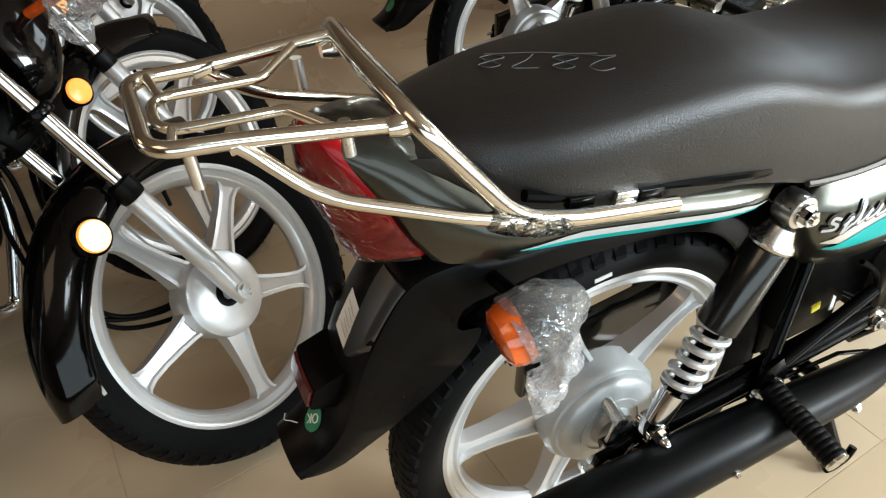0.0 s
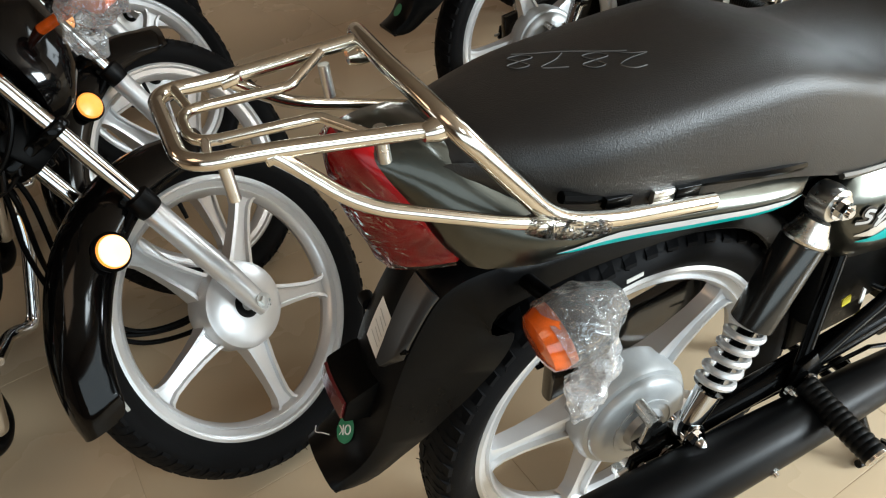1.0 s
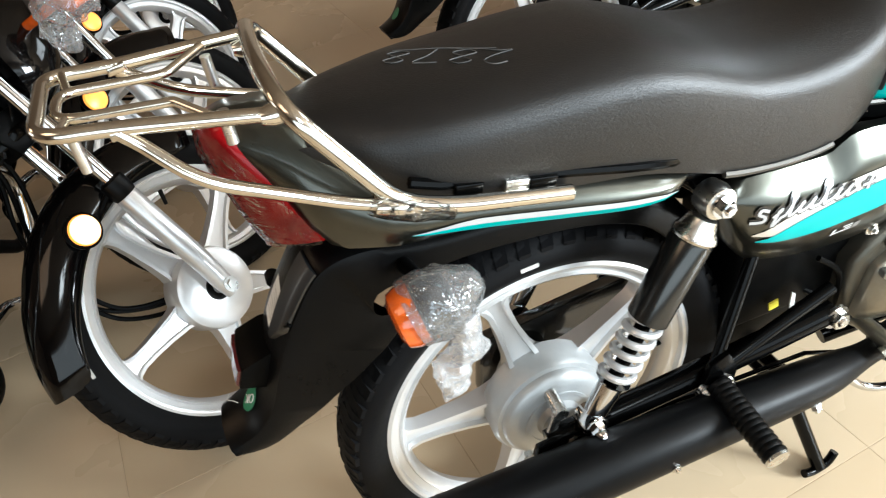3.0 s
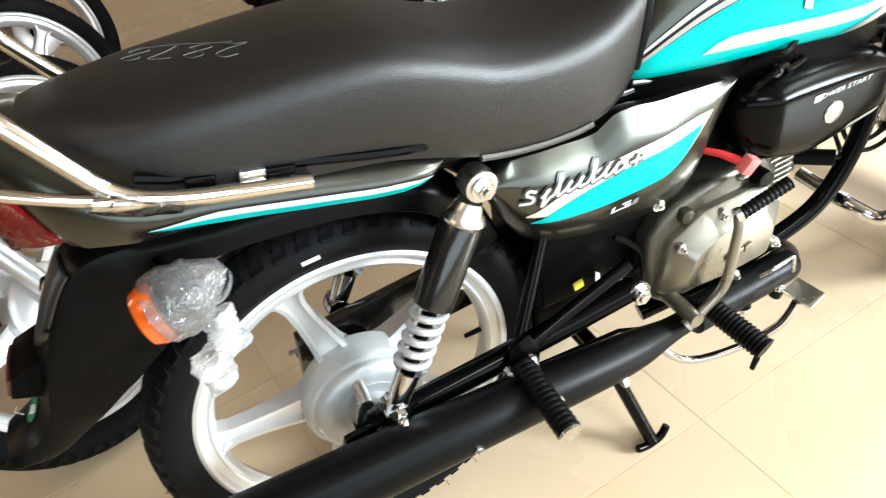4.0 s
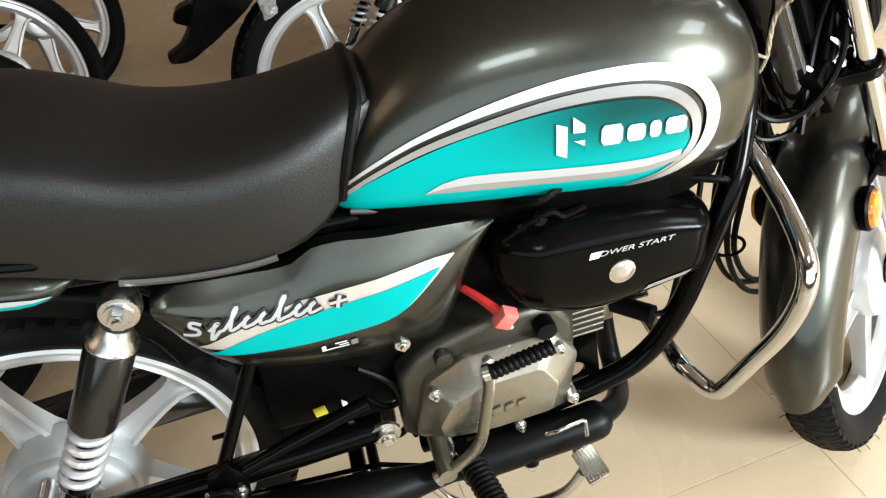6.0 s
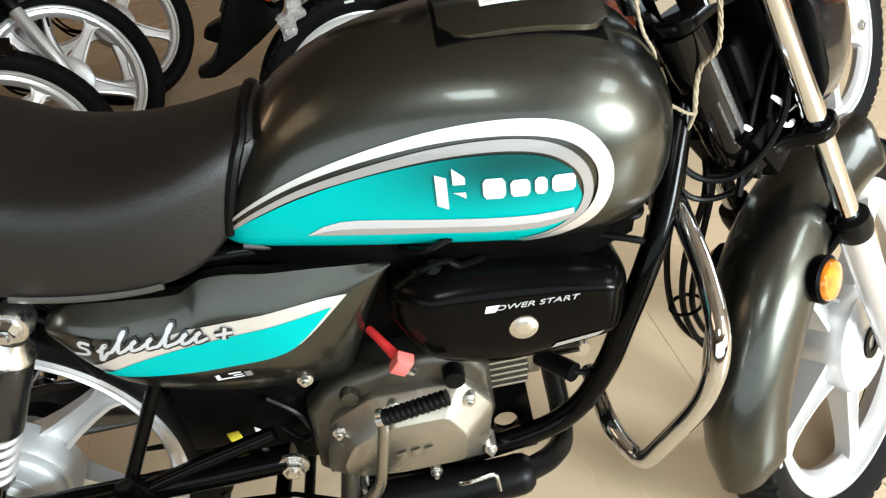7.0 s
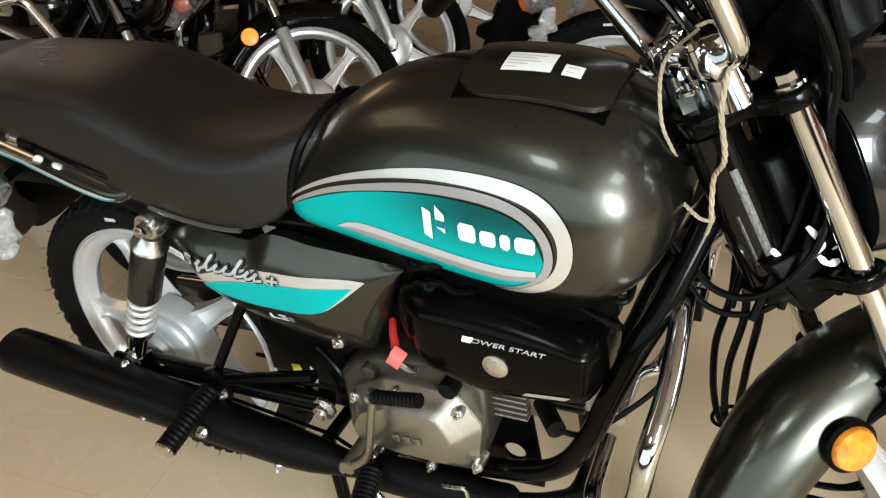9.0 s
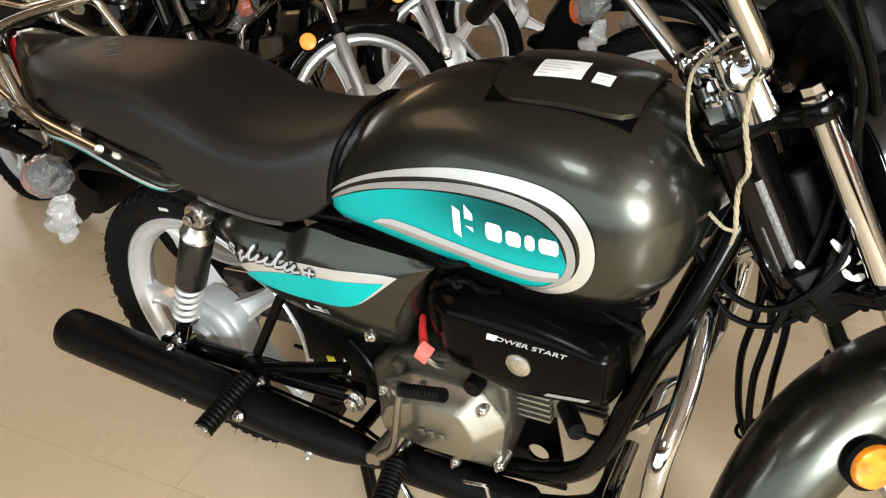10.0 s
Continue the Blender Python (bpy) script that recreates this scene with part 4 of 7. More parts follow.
        if n.dot(Vector((p.x, p.y - 0.297))) < 0:
            n = -n
        d = 0.005 - 0.006 * abs(y / 0.056) ** 3 + lift
        return Vector((p.x + n.x * d, y, p.y + n.y * d))

    def patch(name, k0, k1, y0, y1, lift, mat, skew=0.0, label="", par=None):
        q = B()
        rows = []
        for a in lerp_list(0, 1, 6):
            rows.append([q.verts.new(flap_point(k0 + (k1 - k0) * a + skew * b, y0 + (y1 - y0) * b, lift)) for b in lerp_list(0, 1, 5)])
        for r0, r1 in zip(rows, rows[1:]):
            for j in range(4):
                q.faces.new((r0[j], r0[j + 1], r1[j + 1], r1[j]))
        return part(name, q, mat, par or guard, label, sharp=80)
    # moulded step, paper label, reflector box and inspection sticker
    bm = B()
    tube(bm, [flap_point(0.585, -0.020, 0.001), flap_point(0.625, -0.028, 0.001), flap_point(0.665, -0.036, 0.001), flap_point(0.640, -0.050, 0.000)], 0.0035, 6)
    part("moulded_rib", bm, PLASTIC, guard)
    bm = B()
    tube(bm, [flap_point(0.66, 0.050, -0.004), flap_point(0.66, 0.066, 0.000)], [0.008, 0.009], 12)
    part("rubber_buffer", bm, RUBBER_BLOCK, guard, "small black rubber buffer")
    patch("paper_label", 0.625, 0.700, -0.014, 0.020, 0.0012, PAPER, -0.012, "small white printed sticker")
    for j, k in enumerate((0.638, 0.648, 0.658, 0.668, 0.678)):
        patch("print", k, k + 0.0022, -0.009, 0.013 - 0.005 * (j % 2), 0.0022, PRINT, -0.010)
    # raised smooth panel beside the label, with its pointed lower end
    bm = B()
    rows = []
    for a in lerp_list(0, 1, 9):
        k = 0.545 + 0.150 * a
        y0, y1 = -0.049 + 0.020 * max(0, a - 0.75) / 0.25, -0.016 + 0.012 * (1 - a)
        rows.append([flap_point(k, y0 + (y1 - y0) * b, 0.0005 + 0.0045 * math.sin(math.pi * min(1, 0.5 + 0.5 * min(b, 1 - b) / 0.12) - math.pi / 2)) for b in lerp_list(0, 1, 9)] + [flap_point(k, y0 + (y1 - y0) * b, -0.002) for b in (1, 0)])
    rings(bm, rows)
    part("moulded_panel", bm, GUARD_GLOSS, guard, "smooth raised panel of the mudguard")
    bm = B()
    rs = []
    for k, w, h in ((0.728, 0.036, -0.002), (0.733, 0.038, 0.004), (0.766, 0.038, 0.029), (0.770, 0.038, 0.030), (0.812, 0.038, 0.030), (0.818, 0.036, 0.026), (0.822, 0.034, -0.003)):
        rs.append([flap_point(k, 0.010 + y * w, h) for y in lerp_list(-1, 1, 5)] + [flap_point(k, 0.010 + y * w, -0.004) for y in lerp_list(1, -1, 5)])
    rings(bm, rs)
    box_ = part("reflector_box", bm, PLASTIC, guard, "moulded black reflector box")
    bm = B()
    rs = [[flap_point(k, 0.010 + y, h) for y in lerp_list(-0.034, 0.034, 5)] + [flap_point(k, 0.010 + y, 0.028) for y in lerp_list(0.034, -0.034, 5)] for k, h in ((0.7725, 0.0305), (0.775, 0.0335), (0.810, 0.0335), (0.8125, 0.0305))]
    rings(bm, rs)
    part("reflector", bm, DARK_RED, box_, "dark red reflector")
    bm = B()
    c = 0.897
    cen = [bm.verts.new(flap_point(c, -0.001, 0.0016))]
    ring = [bm.verts.new(flap_point(c + 0.033 * math.cos(a), -0.001 + 0.0165 * math.sin(a), 0.0016)) for a in lerp_list(0, 2 * math.pi, 25)[:-1]]
    for i in range(24):
        bm.faces.new((cen[0], ring[i], ring[(i + 1) % 24]))
    part("round_sticker", bm, GREEN, guard, "round green inspection sticker")
    o, ax, ay = flap_point(c, -0.001, 0.0026), flap_point(c - 0.01, -0.001, 0.0026), flap_point(c, 0.009, 0.0026)
    up = (ax - o).normalized()
    rt = -(ay - o).normalized()
    fw = rt.cross(up)
    m = Matrix(((rt.x, up.x, fw.x, o.x), (rt.y, up.y, fw.y, o.y), (rt.z, up.z, fw.z, o.z), (0, 0, 0, 1)))
    if decals:
        letters("OK", 0.0165, m @ pose(0, 0, 0, 0, 0, 225), PAPER, guard)
        bm = B()
        tube(bm, spline([flap_point(0.945, 0.014, 0.001), flap_point(0.955, 0.022, 0.002), flap_point(0.968, 0.030, 0.003), flap_point(0.962, 0.038, 0.003)], 4), 0.0007, 5)
        part("thread", bm, PAPER, guard, "thin pale thread from the sticker")
    # indicators on short stalks, wrapped in film
    for s in (1, -1):
        bm = B()
        rod(bm, (-0.175, -0.055 * s, 0.658), (-0.160, -0.130 * s, 0.652), 0.009, 10)
        im = pose(-0.183, -0.136 * s, 0.651, 0, 0, -93 * s) @ pose(0, 0, 0, 12, 0, 0)
        lathe(bm, [(0.020, 0.0), (0.030, 0.004), (0.031, 0.018), (0.026, 0.036), (0.012, 0.040)], 28, im)
        ind = part("rear_indicator", bm, PLASTIC, root, "black rear indicator on a short stalk")
        bm = B()
        lathe(bm, [(0.010, -0.027), (0.022, -0.026), (0.030, -0.022), (0.0335, -0.012), (0.0335, 0.001), (0.014, 0.002)], 32, im)
        part("amber_lens", bm, AMBER, ind, "amber indicator lens")
        bm = B()
        crumple(bm, [(im @ Vector((0, -0.008, 0)), 0.0365), (im @ Vector((0, 0.012, 0.001)), 0.0375), (im @ Vector((0, 0.034, 0.0)), 0.037), (im @ Vector((0.0, 0.052, -0.004)), 0.027), (im @ Vector((0, 0.060, -0.016)), 0.010)], 2 + s, 0.0045, seg=26)
        part("film_wrap", bm, CLEAR_FILM, ind, "clear plastic film tied round the lamp", sharp=34)
        bm = B()
        crumple(bm, [((-0.146, -0.142 * s, 0.626), 0.016), ((-0.142, -0.146 * s, 0.604), 0.018), ((-0.148, -0.148 * s, 0.580), 0.021), ((-0.160, -0.150 * s, 0.557), 0.019), ((-0.170, -0.152 * s, 0.538), 0.010), ((-0.176, -0.153 * s, 0.526), 0.002)], 4 + s, 0.018, seg=16)
        part("film_wrap", bm, CREASED_FILM, ind, "twisted tail of the film", sharp=34)
    # under-seat latches along the cowl's upper edge
    for s in (1, -1):
        bm = B()
        tube(bm, [Vector((x, -s * (curve1(COWL_W, x) - 0.006), curve1(COWL_T, x) + 0.010)) for x in lerp_list(-0.16, 0.15, 12)], 0.006, 8)
        part("seat_rail", bm, FRAME_BLACK, root, "black rail under the seat")
    for s in (1, -1):
        for x in (-0.105, -0.055, -0.030):
            bm = B()
            box(bm, 0.030, 0.012, 0.012, pose(x, -s * (curve1(COWL_W, x) - 0.001), curve1(COWL_T, x) + 0.006, 0, 12, 0), 0.003)
            part("seat_clip", bm, FRAME_BLACK if x != -0.055 else ZINC, root, "small seat clip")
    if rack:
        cargo_rack(root)


def cargo_rack(root):
    r = 0.0090
    bm = B()
    hoop = [(-0.004, -0.128, 0.727), (-0.125, -0.126, 0.755), (-0.178, -0.122, 0.775), (-0.252, -0.096, 0.882), (-0.257, -0.03, 0.890), (-0.257, 0.03, 0.890), (-0.252, 0.122, 0.888), (-0.178, 0.124, 0.775), (-0.125, 0.126, 0.755), (-0.004, 0.128, 0.727)]
    tube(bm, rounded(hoop, 0.028, 6), r, 18)
    rack = part("grab_rail", bm, WARM_CHROME, root, "polished steel luggage rack and grab rail")
    bm = B()
    plat = [(-0.254, -0.082, 0.874), (-0.39, -0.070, 0.897), (-0.447, -0.068, 0.904), (-0.447, 0.068, 0.902), (-0.39, 0.072, 0.895), (-0.262, 0.086, 0.888)]
    tube(bm, rounded(plat, 0.038, 7), r * 0.76, 16)
    part("platform_hoop", bm, WARM_CHROME, rack)
    bm = B()
    inner = [(-0.297, -0.070, 0.872), (-0.337, -0.034, 0.890), (-0.345, -0.033, 0.890), (-0.434, -0.030, 0.898), (-0.434, 0.030, 0.898), (-0.345, 0.034, 0.889), (-0.337, 0.036, 0.889), (-0.300, 0.068, 0.894)]
    tube(bm, rounded(inner, 0.022, 5), 0.0046, 12)
    part("inner_hoop", bm, WARM_CHROME, rack)
    for s in (1, -1):
        bm = B()
        rod(bm, (-0.300, -0.066 * s, 0.884), (-0.300, -0.066 * s, 0.852), 0.0055, 10)
        part("stub", bm, ZINC, rack, "short mounting stub")
        bm = B()
        tube(bm, rounded([(-0.385, -0.072 * s, 0.893), (-0.372, -0.076 * s, 0.880), (-0.335, -0.100 * s, 0.842), (-0.22, -0.121 * s, 0.790), (-0.180, -0.124 * s, 0.774)], 0.03, 5), 0.0064, 12)
        part("strut", bm, WARM_CHROME, rack)
        bm = B()
        box(bm, 0.020, 0.013, 0.010, pose(-0.382, -0.071 * s, 0.893, 0, -9, 0), 0.004)
        part("weld_tab", bm, WARM_CHROME, rack)
        bm = B()
        tube(bm, [(-0.272, -0.083 * s, 0.876), (-0.262, -0.083 * s, 0.8755), (-0.248, -0.083 * s, 0.875)], [0.0072, 0.0105, 0.0100], 16)
        part("weld_bead", bm, WARM_CHROME, rack, "weld at the joint")
        bm = B()
        tube(bm, [(-0.200, -0.124 * s, 0.780), (-0.178, -0.1245 * s, 0.772), (-0.160, -0.125 * s, 0.764)], [0.0075, 0.0095, 0.006], 12)
        part("weld_bead", bm, WARM_CHROME, rack)
    bm = B()
    crumple(bm, [((-0.205, -0.124, 0.783), 0.008), ((-0.190, -0.125, 0.777), 0.0115), ((-0.165, -0.127, 0.766), 0.0125), ((-0.140, -0.127, 0.757), 0.011), ((-0.128, -0.127, 0.752), 0.0095)], 9, 0.0025, seg=14)
    part("film_scrap", bm, THIN_FILM, rack, "torn clear film left round the joint", sharp=34)
    for k in (-1, 1):
        bm = B()
        rod(bm, (-0.425, 0.030 * k, 0.897), (-0.430, 0.068 * k, 0.902), 0.0042, 10)
        part("link", bm, WARM_CHROME, rack)
    bm = B()
    rod(bm, (-0.420, -0.066, 0.898), (-0.420, -0.066, 0.864), 0.0050, 10)
    part("stub", bm, ZINC, rack, "short mounting stub")


# ---- rear suspension, brake and frame
def running_gear(root):
    for s in (1, -1):
        lo, hi = Vector((0.021, -0.120 * s, 0.344)), Vector((0.181, -0.118 * s, 0.644))
        d = (hi - lo).normalized()
        at = lambda t: lo + (hi - lo) * t
        bm = B()
        tube(bm, [at(0.50), at(0.505), at(0.84), at(0.85)], [0.024, 0.0265, 0.0265, 0.024], 28)
        shock = part("shock_absorber", bm, SHOCK_METAL, root, "smoked metal shock cover with a bright spring")
        bm = B()
        tube(bm, [at(0.85), at(0.86), at(0.875), at(0.89), at(0.93)], [0.0268, 0.0282, 0.0262, 0.0215, 0.0165], 24)
        part("cap", bm, ZINC, shock, "bright metal cap")
        bm = B()
        lathe(bm, [(0.010, -0.016), (0.020, -0.014), (0.022, 0.0), (0.020, 0.014), (0.010, 0.016)], 24, Matrix.Translation(hi))
        part("upper_eye", bm, ZINC, shock)
        bm = B()
        bolt(bm, hi + Vector((0, -0.018 * s, 0)), (0, -s, 0), 0.0105, 0.010)
        part("bolt", bm, CHROME, shock)
        bm = B()
        u = d.orthogonal().normalized()
        w = d.cross(u)
        turns, n = 5.6, 110
        tube(bm, [at(0.215 + 0.30 * i / n) + (u * math.cos(2 * math.pi * turns * i / n) + w * math.sin(2 * math.pi * turns * i / n)) * 0.0205 for i in range(n + 1)], 0.0050, 8)
        part("spring", bm, ALLOY, shock, "bright steel coil spring")
        bm = B()
        tube(bm, [at(0.20), at(0.52)], 0.010, 14)
        part("damper_rod", bm, FRAME_BLACK, shock)
        bm = B()
        tube(bm, [at(0.0), at(0.05), at(0.10), at(0.19), at(0.21)], [0.015, 0.0155, 0.0165, 0.0175, 0.024], 20)
        lathe(bm, [(0.008, -0.017), (0.018, -0.016), (0.020, 0.0), (0.018, 0.016), (0.008, 0.017)], 22, Matrix.Translation(lo))
        part("lower_fork", bm, CHROME, shock, "chrome lower shock mount")
        bm = B()
        bolt(bm, lo + Vector((0, -0.017 * s, 0)), (0, -s, 0), 0.0115, 0.010)
        tube(bm, [lo + Vector((0, -0.027 * s, 0)), lo + Vector((0, -0.034 * s, 0)), lo + Vector((0, -0.038 * s, 0))], [0.0085, 0.0075, 0.003], 14)
        part("bolt", bm, CHROME, shock)
        # swing arm
        bm = B()
        tube(bm, rounded([(0.418, -0.108 * s, 0.350), (0.30, -0.108 * s, 0.338), (0.05, -0.103 * s, 0.312), (-0.035, -0.100 * s, 0.304)], 0.05), [0.019] * 13 + [0.017], 14)
        arm = part("swing_arm", bm, FRAME_BLACK, root, "glossy black tubular swing arm")
        bm = B()
        slab(bm, [(-0.065, 0.285), (0.015, 0.285), (0.055, 0.300), (0.055, 0.328), (-0.055, 0.318)], -0.1045 * s, -0.1165 * s, 0.002)
        part("axle_plate", bm, FRAME_BLACK, arm)
        for i, (bx, bz, rr) in enumerate(((0.0, 0.299, 0.0125), (-0.042, 0.300, 0.006))):
            bm = B()
            bolt(bm, (bx, -0.117 * s, bz), (0, -s, 0), rr, 0.011)
            part("axle_nut", bm, ZINC, arm)
        bm = B()
        rod(bm, (-0.075, -0.110 * s, 0.297), (-0.02, -0.110 * s, 0.300), 0.004, 8)
        part("chain_adjuster", bm, ZINC, arm)
        bm = B()
        bolt(bm, (0.418, -0.122 * s, 0.349), (0, -s, 0), 0.014, 0.012)
        part("pivot_nut", bm, ZINC, arm)
        # pillion foot peg on its hanger
        bm = B()
        tube(bm, [(0.296, -0.078 * s, 0.535), (0.280, -0.088 * s, 0.500), (0.205, -0.128 * s, 0.352)], 0.0090, 10)
        tube(bm, [(0.205, -0.128 * s, 0.345), (0.30, -0.120 * s, 0.375), (0.405, -0.112 * s, 0.405)], 0.010, 10)
        slab(bm, [(0.180, 0.315), (0.235, 0.315), (0.240, 0.350), (0.222, 0.385), (0.195, 0.372)], -0.126 * s, -0.137 * s, 0.002)
        hanger = part("peg_hanger", bm, FRAME_BLACK, root, "black tube hanger of the pillion peg")
        bm = B()
        p0, p1 = Vector((0.205, -0.142 * s, 0.338)), Vector((0.206, -0.260 * s, 0.320))
        n = 42
        tube(bm, [p0 + (p1 - p0) * i / n for i in range(n + 1)], [0.0180 if i % 3 else 0.0167 for i in range(n + 1)], 18)
        peg = part("pillion_peg", bm, RUBBER_BLOCK, hanger, "ribbed black rubber peg")
        bm = B()
        rod(bm, p1, p1 + (p1 - p0).normalized() * 0.004, 0.0165, 18)
        part("peg_end", bm, ZINC, hanger, "bare metal end of the peg")
        for q in ((0.188, 0.330), (0.226, 0.330)):
            bm = B()
            bolt(bm, (q[0], -0.137 * s, q[1]), (0, -s, 0), 0.0065, 0.008)
            part("bolt", bm, ZINC, hanger)
    # brake drum plate with its arm, cam and rod on the right, sprocket carrier on the left
    bm = B()
    lathe(bm, [(0.012, -0.078), (0.030, -0.076), (0.034, -0.066), (0.060, -0.064), (0.074, -0.060), (0.079, -0.054), (0.080, -0.048), (0.03, -0.046)], 48, pose(0, 0, 0.297))
    plate = part("brake_plate", bm, HUB_GREY, root, "grey cast drum brake plate")
    bm = B()
    lathe(bm, [(0.045, -0.067), (0.050, -0.0665), (0.050, -0.0625), (0.045, -0.0625)], 40, pose(0, 0, 0.297), closed=True)
    part("rib", bm, HUB_GREY, plate)
    bm = B()
    tube(bm, [(0, -0.064, 0.297), (0, -0.068, 0.297), (0, -0.069, 0.297), (0, -0.104, 0.297)], [0.019, 0.019, 0.0125, 0.0125], 20)
    part("axle_spacer", bm, ZINC, plate, "bright axle spacer")
    bm = B()
    rod(bm, (-0.010, -0.060, 0.352), (-0.012, -0.102, 0.350), 0.010, 14)
    slab(bm, [(-0.022, 0.356), (-0.006, 0.360), (-0.036, 0.268), (-0.050, 0.272)], -0.094, -0.101, 0.002)
    part("brake_arm", bm, ZINC, plate, "bright brake arm")
    bm = B()
    rod(bm, (-0.066, -0.099, 0.272), (-0.015, -0.099, 0.275), 0.0032, 8)
    lathe(bm, [(0.004, -0.014), (0.011, -0.013), (0.011, 0.013), (0.004, 0.014)], 14, pose(-0.045, -0.099, 0.272))
    box(bm, 0.010, 0.034, 0.012, pose(-0.060, -0.099, 0.272), 0.003)
    box(bm, 0.010, 0.012, 0.032, pose(-0.063, -0.099, 0.272), 0.003)
    part("adjuster_nut", bm, ZINC, plate, "wing nut of the brake rod")
    bm = B()
    tube(bm, [(-0.030, -0.099, 0.273), (0.15, -0.100, 0.276), (0.40, -0.100, 0.262), (0.47, -0.105, 0.235)], 0.0036, 8)
    part("brake_rod", bm, FRAME_BLACK, root, "thin black brake rod")
    bm = B()
    slab(bm, [(-0.07, 0.25), (0.40, 0.29), (0.50, 0.32), (0.50, 0.42), (0.40, 0.40), (-0.06, 0.355)], 0.066, 0.092, 0.008)
    part("chain_case", bm, CHAIN_BLACK, root, "black enclosed chain case")
    # frame tubes
    for s in (1, -1):
        bm = B()
        tube(bm, spline([(0.938, -0.016 * s, 0.735), (0.907, -0.070 * s, 0.645), (0.882, -0.098 * s, 0.588), (0.855, -0.107 * s, 0.508), (0.831, -0.110 * s, 0.433), (0.795, -0.108 * s, 0.364), (0.735, -0.104 * s, 0.322), (0.60, -0.085 * s, 0.268), (0.47, -0.06 * s, 0.232)], 5), 0.0150, 16)
        part("down_tube", bm, FRAME_BLACK, root, "glossy black cradle tube of the frame")
    bm = B()
    tube(bm, rounded([(0.905, 0, 0.80), (0.75, 0, 0.72), (0.50, 0, 0.655), (0.42, 0, 0.55), (0.42, 0, 0.36)], 0.08, 6), 0.022, 14)
    for s in (1, -1):
        tube(bm, rounded([(0.48, -0.055 * s, 0.648), (0.15, -0.092 * s, 0.672), (-0.10, -0.080 * s, 0.715), (-0.20, -0.055 * s, 0.748)], 0.06), 0.013, 10)
        tube(bm, [(0.16, -0.072 * s, 0.665), (0.30, -0.062 * s, 0.53), (0.42, -0.060 * s, 0.38)], 0.012, 10)
        tube(bm, [(0.181, -0.070 * s, 0.660), (0.181, -0.108 * s, 0.645)], 0.012, 10)
    part("main_frame", bm, FRAME_BLACK, root, "glossy black main frame tubes")
    bm = B()
    holed_plate(bm, [(0.665, 0.365), (0.735, 0.385), (0.745, 0.30), (0.750, 0.240), (0.66, 0.225), (0.655, 0.27)], [(0.706, 0.303, 0.017)], -0.060, -0.054)
    part("engine_bracket", bm, FRAME_BLACK, root, "black engine bracket with a round hole")
    # side battery box, enlarged to darken the gap, and loom behind the side cover
    bm = B()
    box(bm, 0.19, 0.146, 0.20, pose(0.375, 0, 0.445), 0.012)
    box(bm, 0.16, 0.10, 0.12, pose(0.36, 0, 0.330), 0.012)
    part("battery_box", bm, PLASTIC, root, "black battery box enlarged to fill the dark gap")
    # black block added to keep the space before the shroud dark
    bm = B()
    box(bm, 0.150, 0.140, 0.165, pose(0.545, 0, 0.572), 0.02)
    part("air_filter_box", bm, PLASTIC, root, "black filler block added behind the side cover")
    bm = B()
    box(bm, 0.016, 0.002, 0.015, pose(0.342, -0.078, 0.372, 0, -10, 0))
    part("tag", bm, YELLOW, root, "small yellow tag")
    bm = B()
    slab(bm, [(0.372, 0.352), (0.380, 0.352), (0.378, 0.378), (0.371, 0.385)], -0.078, -0.080)
    part("tag", bm, PAPER, root, "small white tag")
    for k, pts in enumerate(([(0.40, -0.085, 0.44), (0.44, -0.09, 0.40), (0.45, -0.09, 0.33), (0.46, -0.09, 0.29)], [(0.40, -0.07, 0.37), (0.43, -0.085, 0.355), (0.46, -0.085, 0.375)])):
        bm = B()
        tube(bm, spline(pts, 6), 0.0042, 7)
        part("wiring", bm, CABLE, root)
    # centre stand, down
    bm = B()
    floor_at = lambda x: -0.0095 + 0.01536 * x
    for s in (1, -1):
        zf = floor_at(0.44)
        tube(bm, [(0.375, -0.085 * s, 0.225), (0.40, -0.11 * s, 0.14), (0.438, -0.148 * s, zf + 0.014)], 0.0115, 12)
        tube(bm, rounded([(0.470, -0.146 * s, zf + 0.030), (0.458, -0.148 * s, zf + 0.010), (0.425, -0.150 * s, zf + 0.007), (0.408, -0.150 * s, zf + 0.012)], 0.012), 0.0072, 10)
    tube(bm, [(0.372, -0.095, 0.222), (0.372, 0.095, 0.222)], 0.012, 10)
    tube(bm, [(0.395, -0.105, 0.155), (0.395, 0.105, 0.155)], 0.009, 10)
    part("centre_stand", bm, FRAME_BLACK, root, "black centre stand set down")


